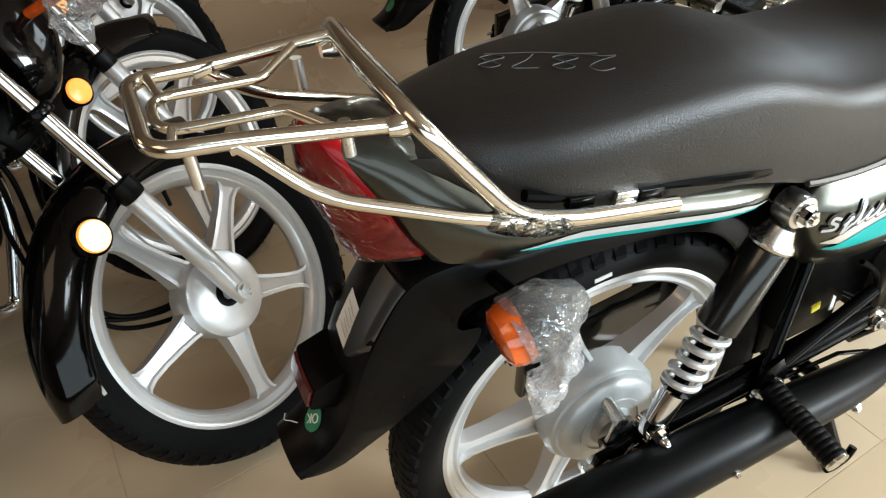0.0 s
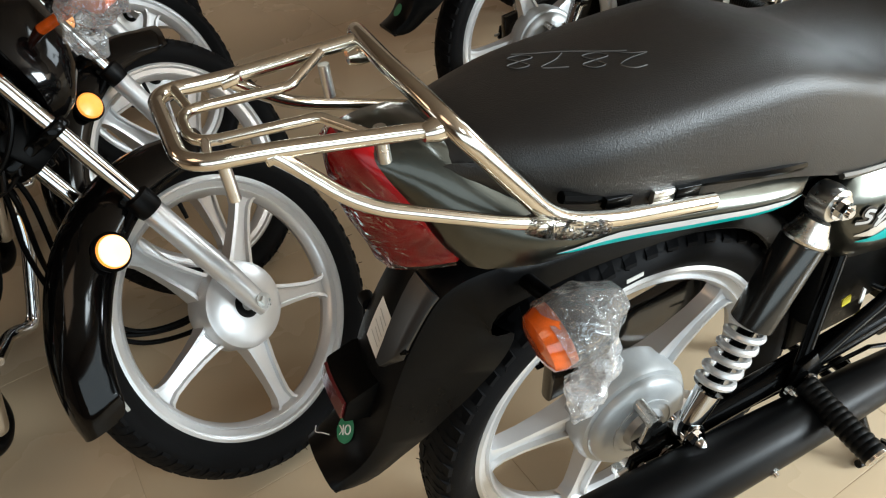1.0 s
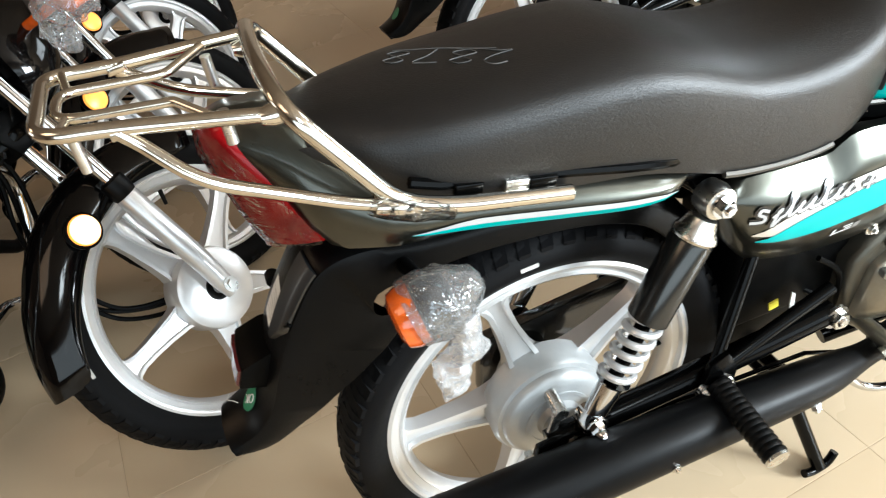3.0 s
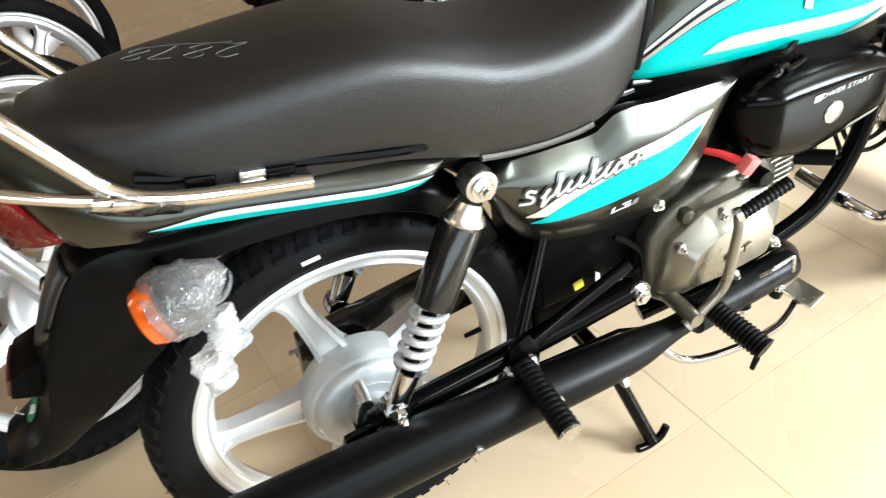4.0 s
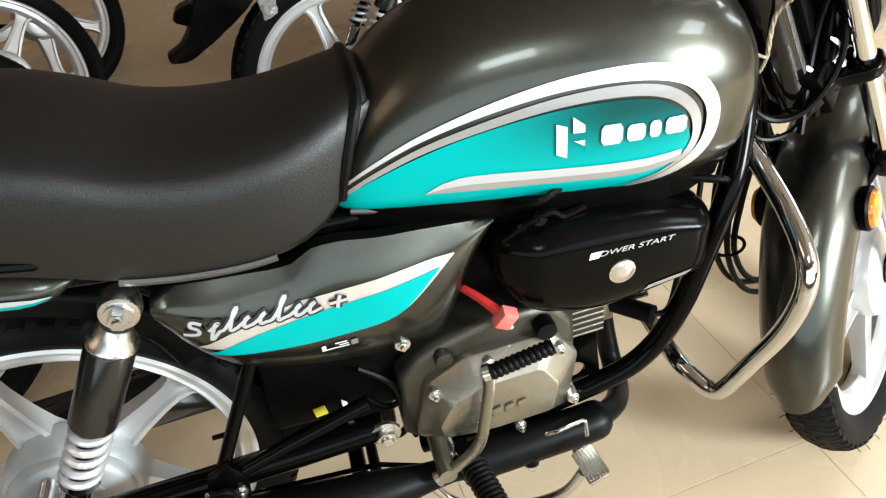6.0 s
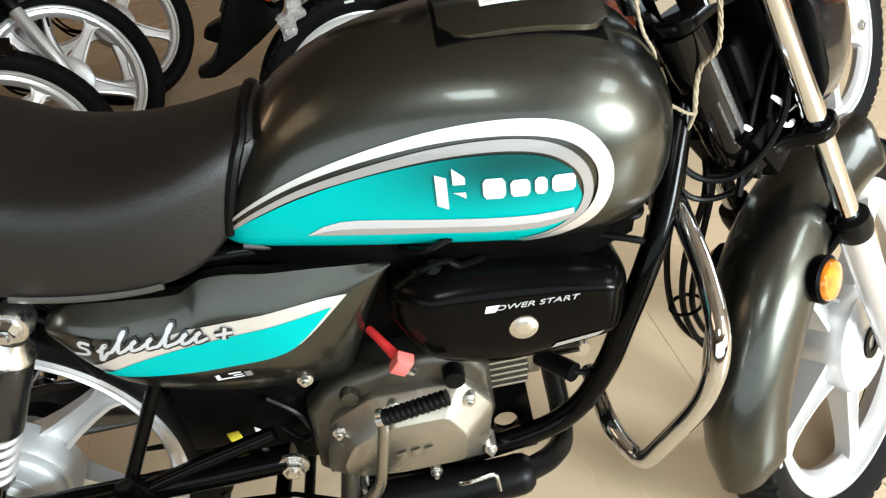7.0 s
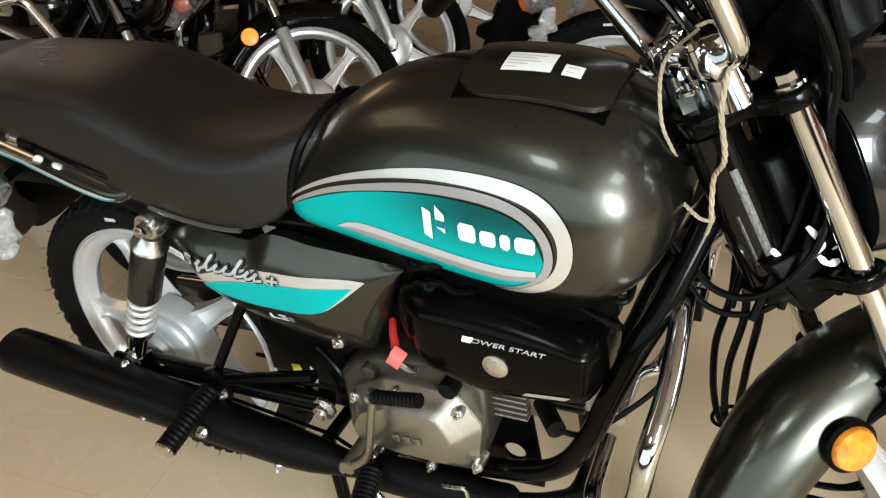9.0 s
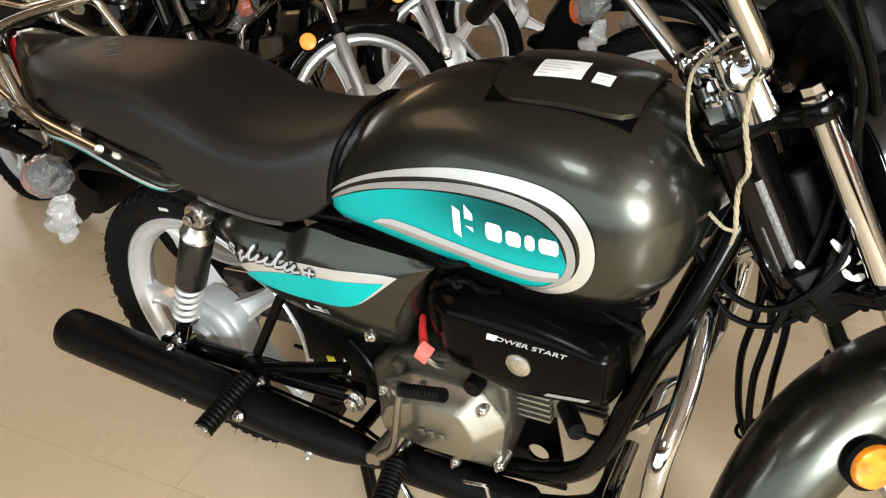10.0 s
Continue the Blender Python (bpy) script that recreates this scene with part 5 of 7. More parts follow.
def exhaust(root):
    ax = spline([(-0.275, -0.166, 0.309), (-0.10, -0.167, 0.308), (0.10, -0.166, 0.302), (0.25, -0.160, 0.287), (0.37, -0.153, 0.273), (0.45, -0.145, 0.266), (0.50, -0.138, 0.262)], 6)
    bm = B()
    girth = [(-0.275, 0.030), (-0.262, 0.0425), (-0.24, 0.0445), (0.0, 0.0425), (0.15, 0.0390), (0.33, 0.0340), (0.40, 0.0290), (0.46, 0.0200), (0.50, 0.0180)]
    rr = [curve1(girth, p.x) for p in ax]
    tube(bm, [ax[0] + Vector((0.016, 0, 0))] + ax, [0.022] + rr, 32)
    muf = part("muffler", bm, EXHAUST, root, "matt black tapered muffler", sharp=35)
    bm = B()
    tube(bm, [(-0.210, -0.1665, 0.309), (-0.206, -0.1665, 0.309), (-0.200, -0.1665, 0.309)], [0.0440, 0.0452, 0.0440], 32)
    part("seam_band", bm, EXHAUST, muf)
    bm = B()
    tube(bm, [(0.49, -0.139, 0.262), (0.505, -0.137, 0.262), (0.51, -0.137, 0.262), (0.70, -0.124, 0.262), (0.712, -0.122, 0.262), (0.722, -0.121, 0.263), (0.730, -0.120, 0.263)], [0.018, 0.020, 0.0285, 0.0285, 0.0285, 0.0265, 0.020], 24)
    part("heat_sleeve", bm, EXHAUST, muf, "black heat sleeve over the pipe")
    bm = B()
    tube(bm, rounded([(0.72, -0.121, 0.263), (0.760, -0.092, 0.244), (0.795, -0.035, 0.206), (0.802, 0.020, 0.225), (0.792, 0.036, 0.300), (0.778, 0.030, 0.41)], 0.035, 6), 0.0165, 18)
    part("header_pipe", bm, EXHAUST, muf, "black header pipe bending up to the cylinder")
    for c in ((0.098, -0.200, 0.296), (0.349, -0.180, 0.256), (0.607, -0.150, 0.241), (0.684, -0.145, 0.243), (0.225, -0.200, 0.305)):
        bm = B()
        o = Vector(c)
        a = Vector((o.x, -0.16 + 0.04 * max(0, o.x - 0.3), 0.30 - 0.1 * max(0, o.x - 0.1)))
        n = Vector((0, o.y - a.y, o.z - a.z)).normalized()
        tube(bm, [o - n * 0.020, o - n * 0.001], 0.011, 12)
        part("boss", bm, EXHAUST, muf)
        bm = B()
        bolt(bm, o, n, 0.0072, 0.008)
        part("bolt", bm, ZINC, muf)


def engine(root):
    bm = B()
    slab(bm, [(0.445, 0.31), (0.448, 0.42), (0.475, 0.450), (0.510, 0.466), (0.58, 0.485), (0.655, 0.488), (0.686, 0.455), (0.690, 0.37), (0.668, 0.300), (0.60, 0.278), (0.49, 0.272)], -0.104, 0.10, 0.014, segs=3)
    eng = part("engine", bm, CAST_SHADED, root, "cast aluminium single-cylinder engine")
    bm = B()
    base = rounded([(0.462, 0.340), (0.460, 0.320), (0.500, 0.300), (0.56, 0.298), (0.672, 0.308), (0.686, 0.405), (0.650, 0.452), (0.535, 0.446), (0.478, 0.412), (0.462, 0.340)], 0.010, 4)
    face = rounded([(0.488, 0.362), (0.490, 0.342), (0.52, 0.335), (0.56, 0.333), (0.640, 0.340), (0.648, 0.386), (0.626, 0.424), (0.548, 0.418), (0.504, 0.394), (0.488, 0.362)], 0.010, 4)
    rs = []
    for k, y in ((0.0, -0.098), (0.0, -0.114), (0.04, -0.117), (0.94, -0.1440), (1.0, -0.1458), (1.06, -0.1464)):
        rs.append([Vector((a[0] + (b[0] - a[0]) * k, y, a[1] + (b[1] - a[1]) * k)) for a, b in zip(base[:-1], face[:-1])])
    rings(bm, rs)
    cover = part("clutch_cover", bm, CAST, eng, "smooth cast clutch cover with chamfered sides", sharp=24)
    for i, (x0, w) in enumerate(((0.555, 0.013), (0.573, 0.012), (0.590, 0.012))):
        bm = B()
        z = 0.362 + i * 0.0015
        slab(bm, [(x0, z), (x0 + w, z + 0.003), (x0 + w, z + 0.015), (x0, z + 0.012)], -0.1475, -0.1502, 0.0006)
        part("cast_mark", bm, CAST, cover)
    for x, z in ((0.488, 0.405), (0.560, 0.436), (0.655, 0.430), (0.676, 0.330), (0.600, 0.300), (0.500, 0.278)):
        bm = B()
        rod(bm, (x, -0.100, z), (x, -0.128, z), 0.0085, 12)
        bolt(bm, (x, -0.128, z), (0, -1, 0), 0.0055, 0.006)
        part("bolt", bm, ZINC, eng)
    bm = B()
    lathe(bm, [(0.004, -0.116), (0.011, -0.114), (0.013, -0.110), (0.013, -0.100), (0.004, -0.098)], 28, pose(0.508, 0, 0.445))
    part("round_boss", bm, CAST_SHADED, eng)
    bm = B()
    lathe(bm, [(0.006, -0.125), (0.013, -0.124), (0.014, -0.118), (0.014, -0.100), (0.006, -0.098)], 18, pose(0.640, 0, 0.462))
    part("oil_plug", bm, RUBBER_BLOCK, eng, "black oil filler plug")
    # cylinder and head with stacked cooling fins
    bm = B()
    box(bm, 0.075, 0.12, 0.11, pose(0.695, 0, 0.440, 0, -4, 0), 0.008)
    box(bm, 0.070, 0.11, 0.075, pose(0.780, 0, 0.452, 0, -4, 0), 0.008)
    part("cylinder", bm, CAST, eng)
    for i in range(9):
        bm = B()
        z = 0.394 + i * 0.0105
        box(bm, 0.080, 0.166, 0.0042, pose(0.697, 0, z + 0.004, 0, -4, 0), 0.0014)
        part("fin", bm, CAST, eng)
    for i in range(6):
        bm = B()
        box(bm, 0.066, 0.128, 0.0042, pose(0.778, 0, 0.420 + i * 0.0105, 0, -4, 0), 0.0014)
        part("fin", bm, CAST_SHADED, eng)
    bm = B()
    box(bm, 0.016, 0.150, 0.080, pose(0.744, 0, 0.445, 0, -4, 0), 0.004)
    part("head_flange", bm, CAST, eng)
    bm = B()
    rod(bm, (0.755, -0.07, 0.430), (0.790, -0.115, 0.437), 0.013, 12)
    tube(bm, spline([(0.785, -0.112, 0.437), (0.82, -0.10, 0.425), (0.865, -0.045, 0.43), (0.905, -0.005, 0.47), (0.925, 0.025, 0.56)], 6), 0.004, 8)
    part("spark_plug_cap", bm, RUBBER_BLOCK, eng, "black spark plug cap and lead")
    # kick starter
    bm = B()
    rod(bm, (0.484, -0.10, 0.302), (0.484, -0.178, 0.302), 0.0125, 14)
    tube(bm, rounded([(0.470, -0.170, 0.292), (0.490, -0.172, 0.306), (0.530, -0.178, 0.345), (0.548, -0.172, 0.445), (0.549, -0.166, 0.462)], 0.03, 5), [0.011] + [0.0078] * 17 + [0.007], 12, flat=0.7)
    kick = part("kick_starter", bm, CAST, root, "cast kick start lever folded against the engine")
    bm = B()
    p0, p1 = Vector((0.552, -0.166, 0.463)), Vector((0.628, -0.174, 0.490))
    n = 34
    tube(bm, [p0 + (p1 - p0) * i / n for i in range(n + 1)], [0.0102 if i % 3 else 0.0086 for i in range(n + 1)], 14)
    part("kick_pad", bm, RUBBER_BLOCK, kick, "ribbed black rubber pad")
    bm = B()
    rod(bm, (0.545, -0.164, 0.461), (0.553, -0.166, 0.464), 0.0115, 14)
    part("kick_joint", bm, ZINC, kick)
    # front foot pegs
    for s in (1, -1):
        bm = B()
        tube(bm, [(0.515, -0.06 * s, 0.255), (0.515, -0.150 * s, 0.285), (0.518, -0.170 * s, 0.303)], 0.012, 12)
        peg = part("foot_peg", bm, FRAME_BLACK, root, "black front foot peg with ribbed rubber")
        bm = B()
        p0, p1 = Vector((0.519, -0.166 * s, 0.302)), Vector((0.540, -0.258 * s, 0.279))
        n = 42
        tube(bm, [p0 + (p1 - p0) * i / n for i in range(n + 1)], [(0.0185 if i % 3 else 0.0160) for i in range(n)] + [0.0195], 18)
        part("peg_rubber", bm, RUBBER_BLOCK, peg, "ribbed black peg rubber")
        bm = B()
        tube(bm, [p1 + Vector((-0.014, 0, -0.008)), p1 + Vector((-0.020, 0, -0.028))], [0.0048, 0.004], 8)
        part("peg_tip", bm, RUBBER_BLOCK, peg)
    # brake pedal with a ribbed tread
    bm = B()
    tube(bm, spline([(0.455, -0.11, 0.225), (0.490, -0.125, 0.175), (0.528, -0.140, 0.157), (0.585, -0.170, 0.180), (0.635, -0.197, 0.225), (0.660, -0.202, 0.268)], 6), 0.0072, 12)
    ped = part("brake_pedal", bm, CHROME, root, "chrome brake pedal lever")
    bm = B()
    box(bm, 0.030, 0.052, 0.008, pose(0.672, -0.200, 0.276, 0, -20, 6), 0.003)
    for i in range(7):
        box(bm, 0.0022, 0.048, 0.004, pose(0.660 + i * 0.0042, -0.200, 0.277 + i * 0.0015, 0, -20, 6))
    part("pedal_tread", bm, ZINC, ped, "ribbed silver pedal tread")
    bm = B()
    tube(bm, rounded([(0.628, -0.152, 0.300), (0.640, -0.164, 0.316), (0.676, -0.168, 0.331), (0.680, -0.168, 0.296)], 0.006, 3), 0.0028, 8)
    part("pedal_spring", bm, ZINC, ped)


SIDE_TOP = [(0.204, 0.630), (0.225, 0.643), (0.30, 0.641), (0.355, 0.640), (0.378, 0.654), (0.41, 0.656), (0.45, 0.650), (0.50, 0.645), (0.585, 0.633)]
SIDE_BOT = [(0.204, 0.600), (0.212, 0.580), (0.23, 0.540), (0.268, 0.498), (0.343, 0.473), (0.409, 0.464), (0.470, 0.463), (0.512, 0.474), (0.530, 0.505), (0.550, 0.560), (0.585, 0.629)]
SIDE_OUT = [(0.0, 0.0), (0.2, 0.58), (0.4, 0.92), (0.6, 1.0), (0.76, 0.98), (0.86, 0.80), (1.0, 0.42)]


def side_skin(x, z, off=0.0):
    """The right-hand side cover's outer face: drawn in below, full at the decal, turned in above a soft ridge."""
    zt, zb = curve1(SIDE_TOP, x), curve1(SIDE_BOT, x)
    t = max(0, min(1, (z - zb) / max(1e-4, zt - zb)))
    full = 0.042 * (1 - 0.80 * max(0, min(1, (x - 0.44) / 0.145)) ** 1.4) * (1 - 0.45 * max(0, (0.28 - x) / 0.076) ** 2)
    return Vector((x, -(0.089 + full * curve1(SIDE_OUT, t)) - off, z))


def side_covers(root, paint, decals):
    for s in (1, -1):
        bm = B()
        rs = []
        for x in [0.204, 0.209, 0.216] + lerp_list(0.225, 0.57, 30) + [0.578, 0.585]:
            zt, zb = curve1(SIDE_TOP, x), curve1(SIDE_BOT, x)
            outer = [side_skin(x, zb + (zt - zb) * k) for k in lerp_list(0, 1, 15)]
            inner = [Vector((p.x, p.y + 0.022, p.z + (0.004 if i > 7 else -0.002) * -1)) for i, p in reversed(list(enumerate(outer)))]
            rs.append([Vector((p.x, p.y * s, p.z)) for p in outer + inner])
        rings(bm, rs)
        cov = part("side_cover", bm, paint, root, "grey metallic side cover with teal decal" if decals else "glossy black side cover", sharp=50)
        bm = B()
        bolt(bm, (0.460, side_skin(0.46, 0.482).y * s - 0.002 * s, 0.482), (0, -s, 0), 0.0068, 0.006)
        part("bolt", bm, ZINC, cov)
        if not decals:
            continue

        def skin(off):
            return lambda x, z: Vector((x, side_skin(x, z, off).y * s, z))
        bm = B()
        xs = lerp_list(0.240, 0.533, 26)
        up = [(0.240, 0.570), (0.29, 0.590), (0.36, 0.607), (0.44, 0.612), (0.50, 0.6135), (0.533, 0.612)]
        lo = [(0.240, 0.568), (0.29, 0.560), (0.36, 0.560), (0.444, 0.556), (0.469, 0.559), (0.533, 0.611)]
        strip(bm, [(x, curve1(up, x)) for x in xs], [(x, curve1(lo, x)) for x in xs], skin(0.0012), 5)
        part("white_stripe", bm, PEARL_DECAL, cov, "silver-white leaf stripe", sharp=80)
        bm = B()
        xs = lerp_list(0.247, 0.514, 24)
        up = [(0.247, 0.557), (0.29, 0.572), (0.36, 0.586), (0.44, 0.595), (0.514, 0.601)]
        lo = [(0.247, 0.555), (0.30, 0.547), (0.36, 0.544), (0.41, 0.546), (0.444, 0.551), (0.470, 0.561), (0.514, 0.600)]
        strip(bm, [(x, curve1(up, x)) for x in xs], [(x, curve1(lo, x)) for x in xs], skin(0.0020), 5)
        part("teal_panel", bm, TEAL, cov, "bright teal leaf-shaped decal", sharp=80)
        # the model's script as plain slanting loops, pale on a black edge
        for off, ext, mat, nm in ((0.0026, 0.0058, BLACK_DECAL, "mark_edge"), (0.0034, 0.0, SILVER_DECAL, "mark_stroke")):
            bm = B()
            wave = [(0.252, 0.607), (0.243, 0.6105), (0.240, 0.605), (0.247, 0.600), (0.245, 0.5935), (0.230, 0.594)]
            ribbon(bm, spline(wave, 6), 0.0042 + ext, skin(off), 1)
            wave = []
            for x, lo_, hi_ in ((0.262, -0.010, 0.011), (0.279, 0.0, 0.022), (0.294, 0.0, 0.011), (0.311, 0.0, 0.011), (0.330, 0.0, 0.022), (0.349, 0.0, 0.011), (0.364, 0.0, 0.012)):
                z = 0.5935 - 0.015 * (x - 0.26)
                wave += [(x - 0.005, z + 0.003), (x + 0.002 + 0.45 * hi_, z + hi_), (x - 0.002 + 0.4 * hi_, z + 0.8 * hi_), (x + 0.45 * lo_, z + lo_), (x + 0.006, z + 0.0005)]
            ribbon(bm, spline(wave + [(0.378, 0.5955)], 5), 0.0040 + ext, skin(off), 1)
            ribbon(bm, [(0.386, 0.5975), (0.396, 0.598), (0.406, 0.5985)], 0.0040 + ext, skin(off), 1)
            ribbon(bm, [(0.394, 0.590), (0.396, 0.598), (0.399, 0.606)], 0.0040 + ext, skin(off + 0.0002), 1)
            part(nm, bm, mat, cov)
        for x0, x1, z0, h in ((0.366, 0.371, 0.520, 0.010), (0.366, 0.384, 0.518, 0.003), (0.382, 0.396, 0.5285, 0.0026), (0.386, 0.397, 0.5235, 0.0026), (0.384, 0.398, 0.5185, 0.0026), (0.400, 0.408, 0.5190, 0.0115)):
            bm = B()
            strip(bm, [(x0, z0 + h), (x1, z0 + h + 0.001)], [(x0, z0), (x1, z0 + 0.001)], skin(0.0016), 2)
            part("badge_bar", bm, WHITE_DECAL if x0 < 0.398 else GREY_DECAL, cov)


def shroud(root, words):
    """The black moulded cover beside the carburettor."""
    bm = B()
    top = [(0.575, 0.588), (0.582, 0.608), (0.60, 0.620), (0.66, 0.627), (0.76, 0.622), (0.82, 0.610), (0.845, 0.598), (0.853, 0.580)]
    low = [(0.575, 0.578), (0.580, 0.556), (0.590, 0.532), (0.617, 0.501), (0.66, 0.483), (0.70, 0.475), (0.75, 0.481), (0.81, 0.497), (0.838, 0.510), (0.853, 0.545)]
    out = [(0.0, 0.0), (0.06, 0.52), (0.16, 0.86), (0.30, 1.0), (0.76, 1.0), (0.84, 0.93), (0.93, 0.62), (0.98, 0.28), (1.0, 0.0)]

    def face(x, z, off=0.0):
        zt, zb = curve1(top, x), curve1(low, x)
        t = max(0, min(1, (z - zb) / (zt - zb)))
        end = min(1, max(0.0, (x - 0.575) / 0.05)) ** 0.5 * min(1, max(0.0, (0.853 - x) / 0.022)) ** 0.5
        return Vector((x, -(0.100 + 0.043 * curve1(out, t) * end) - off, z))
    rs = []
    for x in [0.575, 0.5765, 0.579, 0.583, 0.588, 0.594, 0.602, 0.612] + lerp_list(0.624, 0.828, 20) + [0.836, 0.842, 0.847, 0.851, 0.853]:
        zt, zb = curve1(top, x), curve1(low, x)
        ring = [face(x, zb + (zt - zb) * k) for k in (0, 0.03, 0.06, 0.11, 0.16, 0.23, 0.30, 0.46, 0.62, 0.70, 0.76, 0.80, 0.84, 0.89, 0.93, 0.96, 0.98, 0.99, 1)]
        rs.append(ring + [Vector((x, -0.050, zt - 0.004)), Vector((x, -0.050, zb + 0.004))])
    rings(bm, rs)
    sh = part("engine_shroud", bm, SATIN_BLACK, root, "satin black moulded engine shroud", sharp=35)
    # lug with its screw on the upper rear edge
    bm = B()
    tube(bm, spline([(0.590, -0.112, 0.612), (0.612, -0.122, 0.634), (0.645, -0.116, 0.640), (0.662, -0.112, 0.628), (0.69, -0.108, 0.632)], 5), 0.0052, 8)
    part("shroud_rib", bm, SATIN_BLACK, sh, "raised lip of the shroud")
    bm = B()
    bolt(bm, (0.632, -0.118, 0.636), (0, -1, 0.4), 0.0062, 0.005)
    part("screw", bm, FRAME_BLACK, sh, "black screw in the lug")
    bm = B()
    lathe(bm, [(0.004, -0.148), (0.011, -0.148), (0.0135, -0.146), (0.0165, -0.1455), (0.017, -0.142), (0.004, -0.140)], 30, pose(0.7245, 0, 0.553))
    part("round_badge", bm, ZINC, sh, "round silver badge")
    if words:
        m = pose(0.736, -0.1435, 0.5855, 90, 0.0, 0) @ pose(0, 0, 0, 0, 0, 0.5) @ Matrix.Diagonal((1.55, 1, 1, 1))
        letters("POWER START", 0.0098, m, SILVER_DECAL, sh, shear=0.25)
        q = B()
        strip(q, [(0.684, 0.5905), (0.699, 0.5905)], [(0.682, 0.5810), (0.694, 0.5810)], lambda x, z: face(x, z, 0.0012), 2)
        part("badge_bar", q, WHITE_DECAL, sh, "white flash before the words")
    bm = B()
    strip(bm, [(0.762, 0.520), (0.790, 0.525), (0.818, 0.530)], [(0.756, 0.512), (0.786, 0.517), (0.810, 0.521)], lambda x, z: face(x, z, 0.0012), 3)
    part("badge_bar", bm, GREY_DECAL, sh, "small grey badge")
    # vacuum hose and lead ends above it
    for pts in ([(0.80, -0.10, 0.640), (0.85, -0.118, 0.636), (0.866, -0.112, 0.626), (0.85, -0.09, 0.618)], [(0.80, -0.09, 0.66), (0.86, -0.10, 0.652), (0.87, -0.08, 0.66), (0.86, -0.05, 0.68)], [(0.60, -0.10, 0.655), (0.625, -0.13, 0.668), (0.655, -0.12, 0.672)]):
        bm = B()
        tube(bm, spline(pts, 6), 0.0042, 8)
        part("hose", bm, CABLE, sh)
    bm = B()
    tube(bm, [(0.546, -0.084, 0.530), (0.560, -0.108, 0.530), (0.576, -0.131, 0.523)], [0.005, 0.0055, 0.0065], 10)
    part("red_boot", bm, RED_PLASTIC, root, "red rubber boot on a lead")
    bm = B()
    box(bm, 0.020, 0.018, 0.026, pose(0.581, -0.140, 0.520, 10, 30, 0), 0.004)
    part("red_clip", bm, PALE_RED, root, "pale red plastic clip")
    bm = B()
    tube(bm, spline([(0.582, -0.138, 0.510), (0.590, -0.13, 0.495), (0.592, -0.115, 0.480)], 4), 0.005, 8)
    part("terminal", bm, ZINC, root)


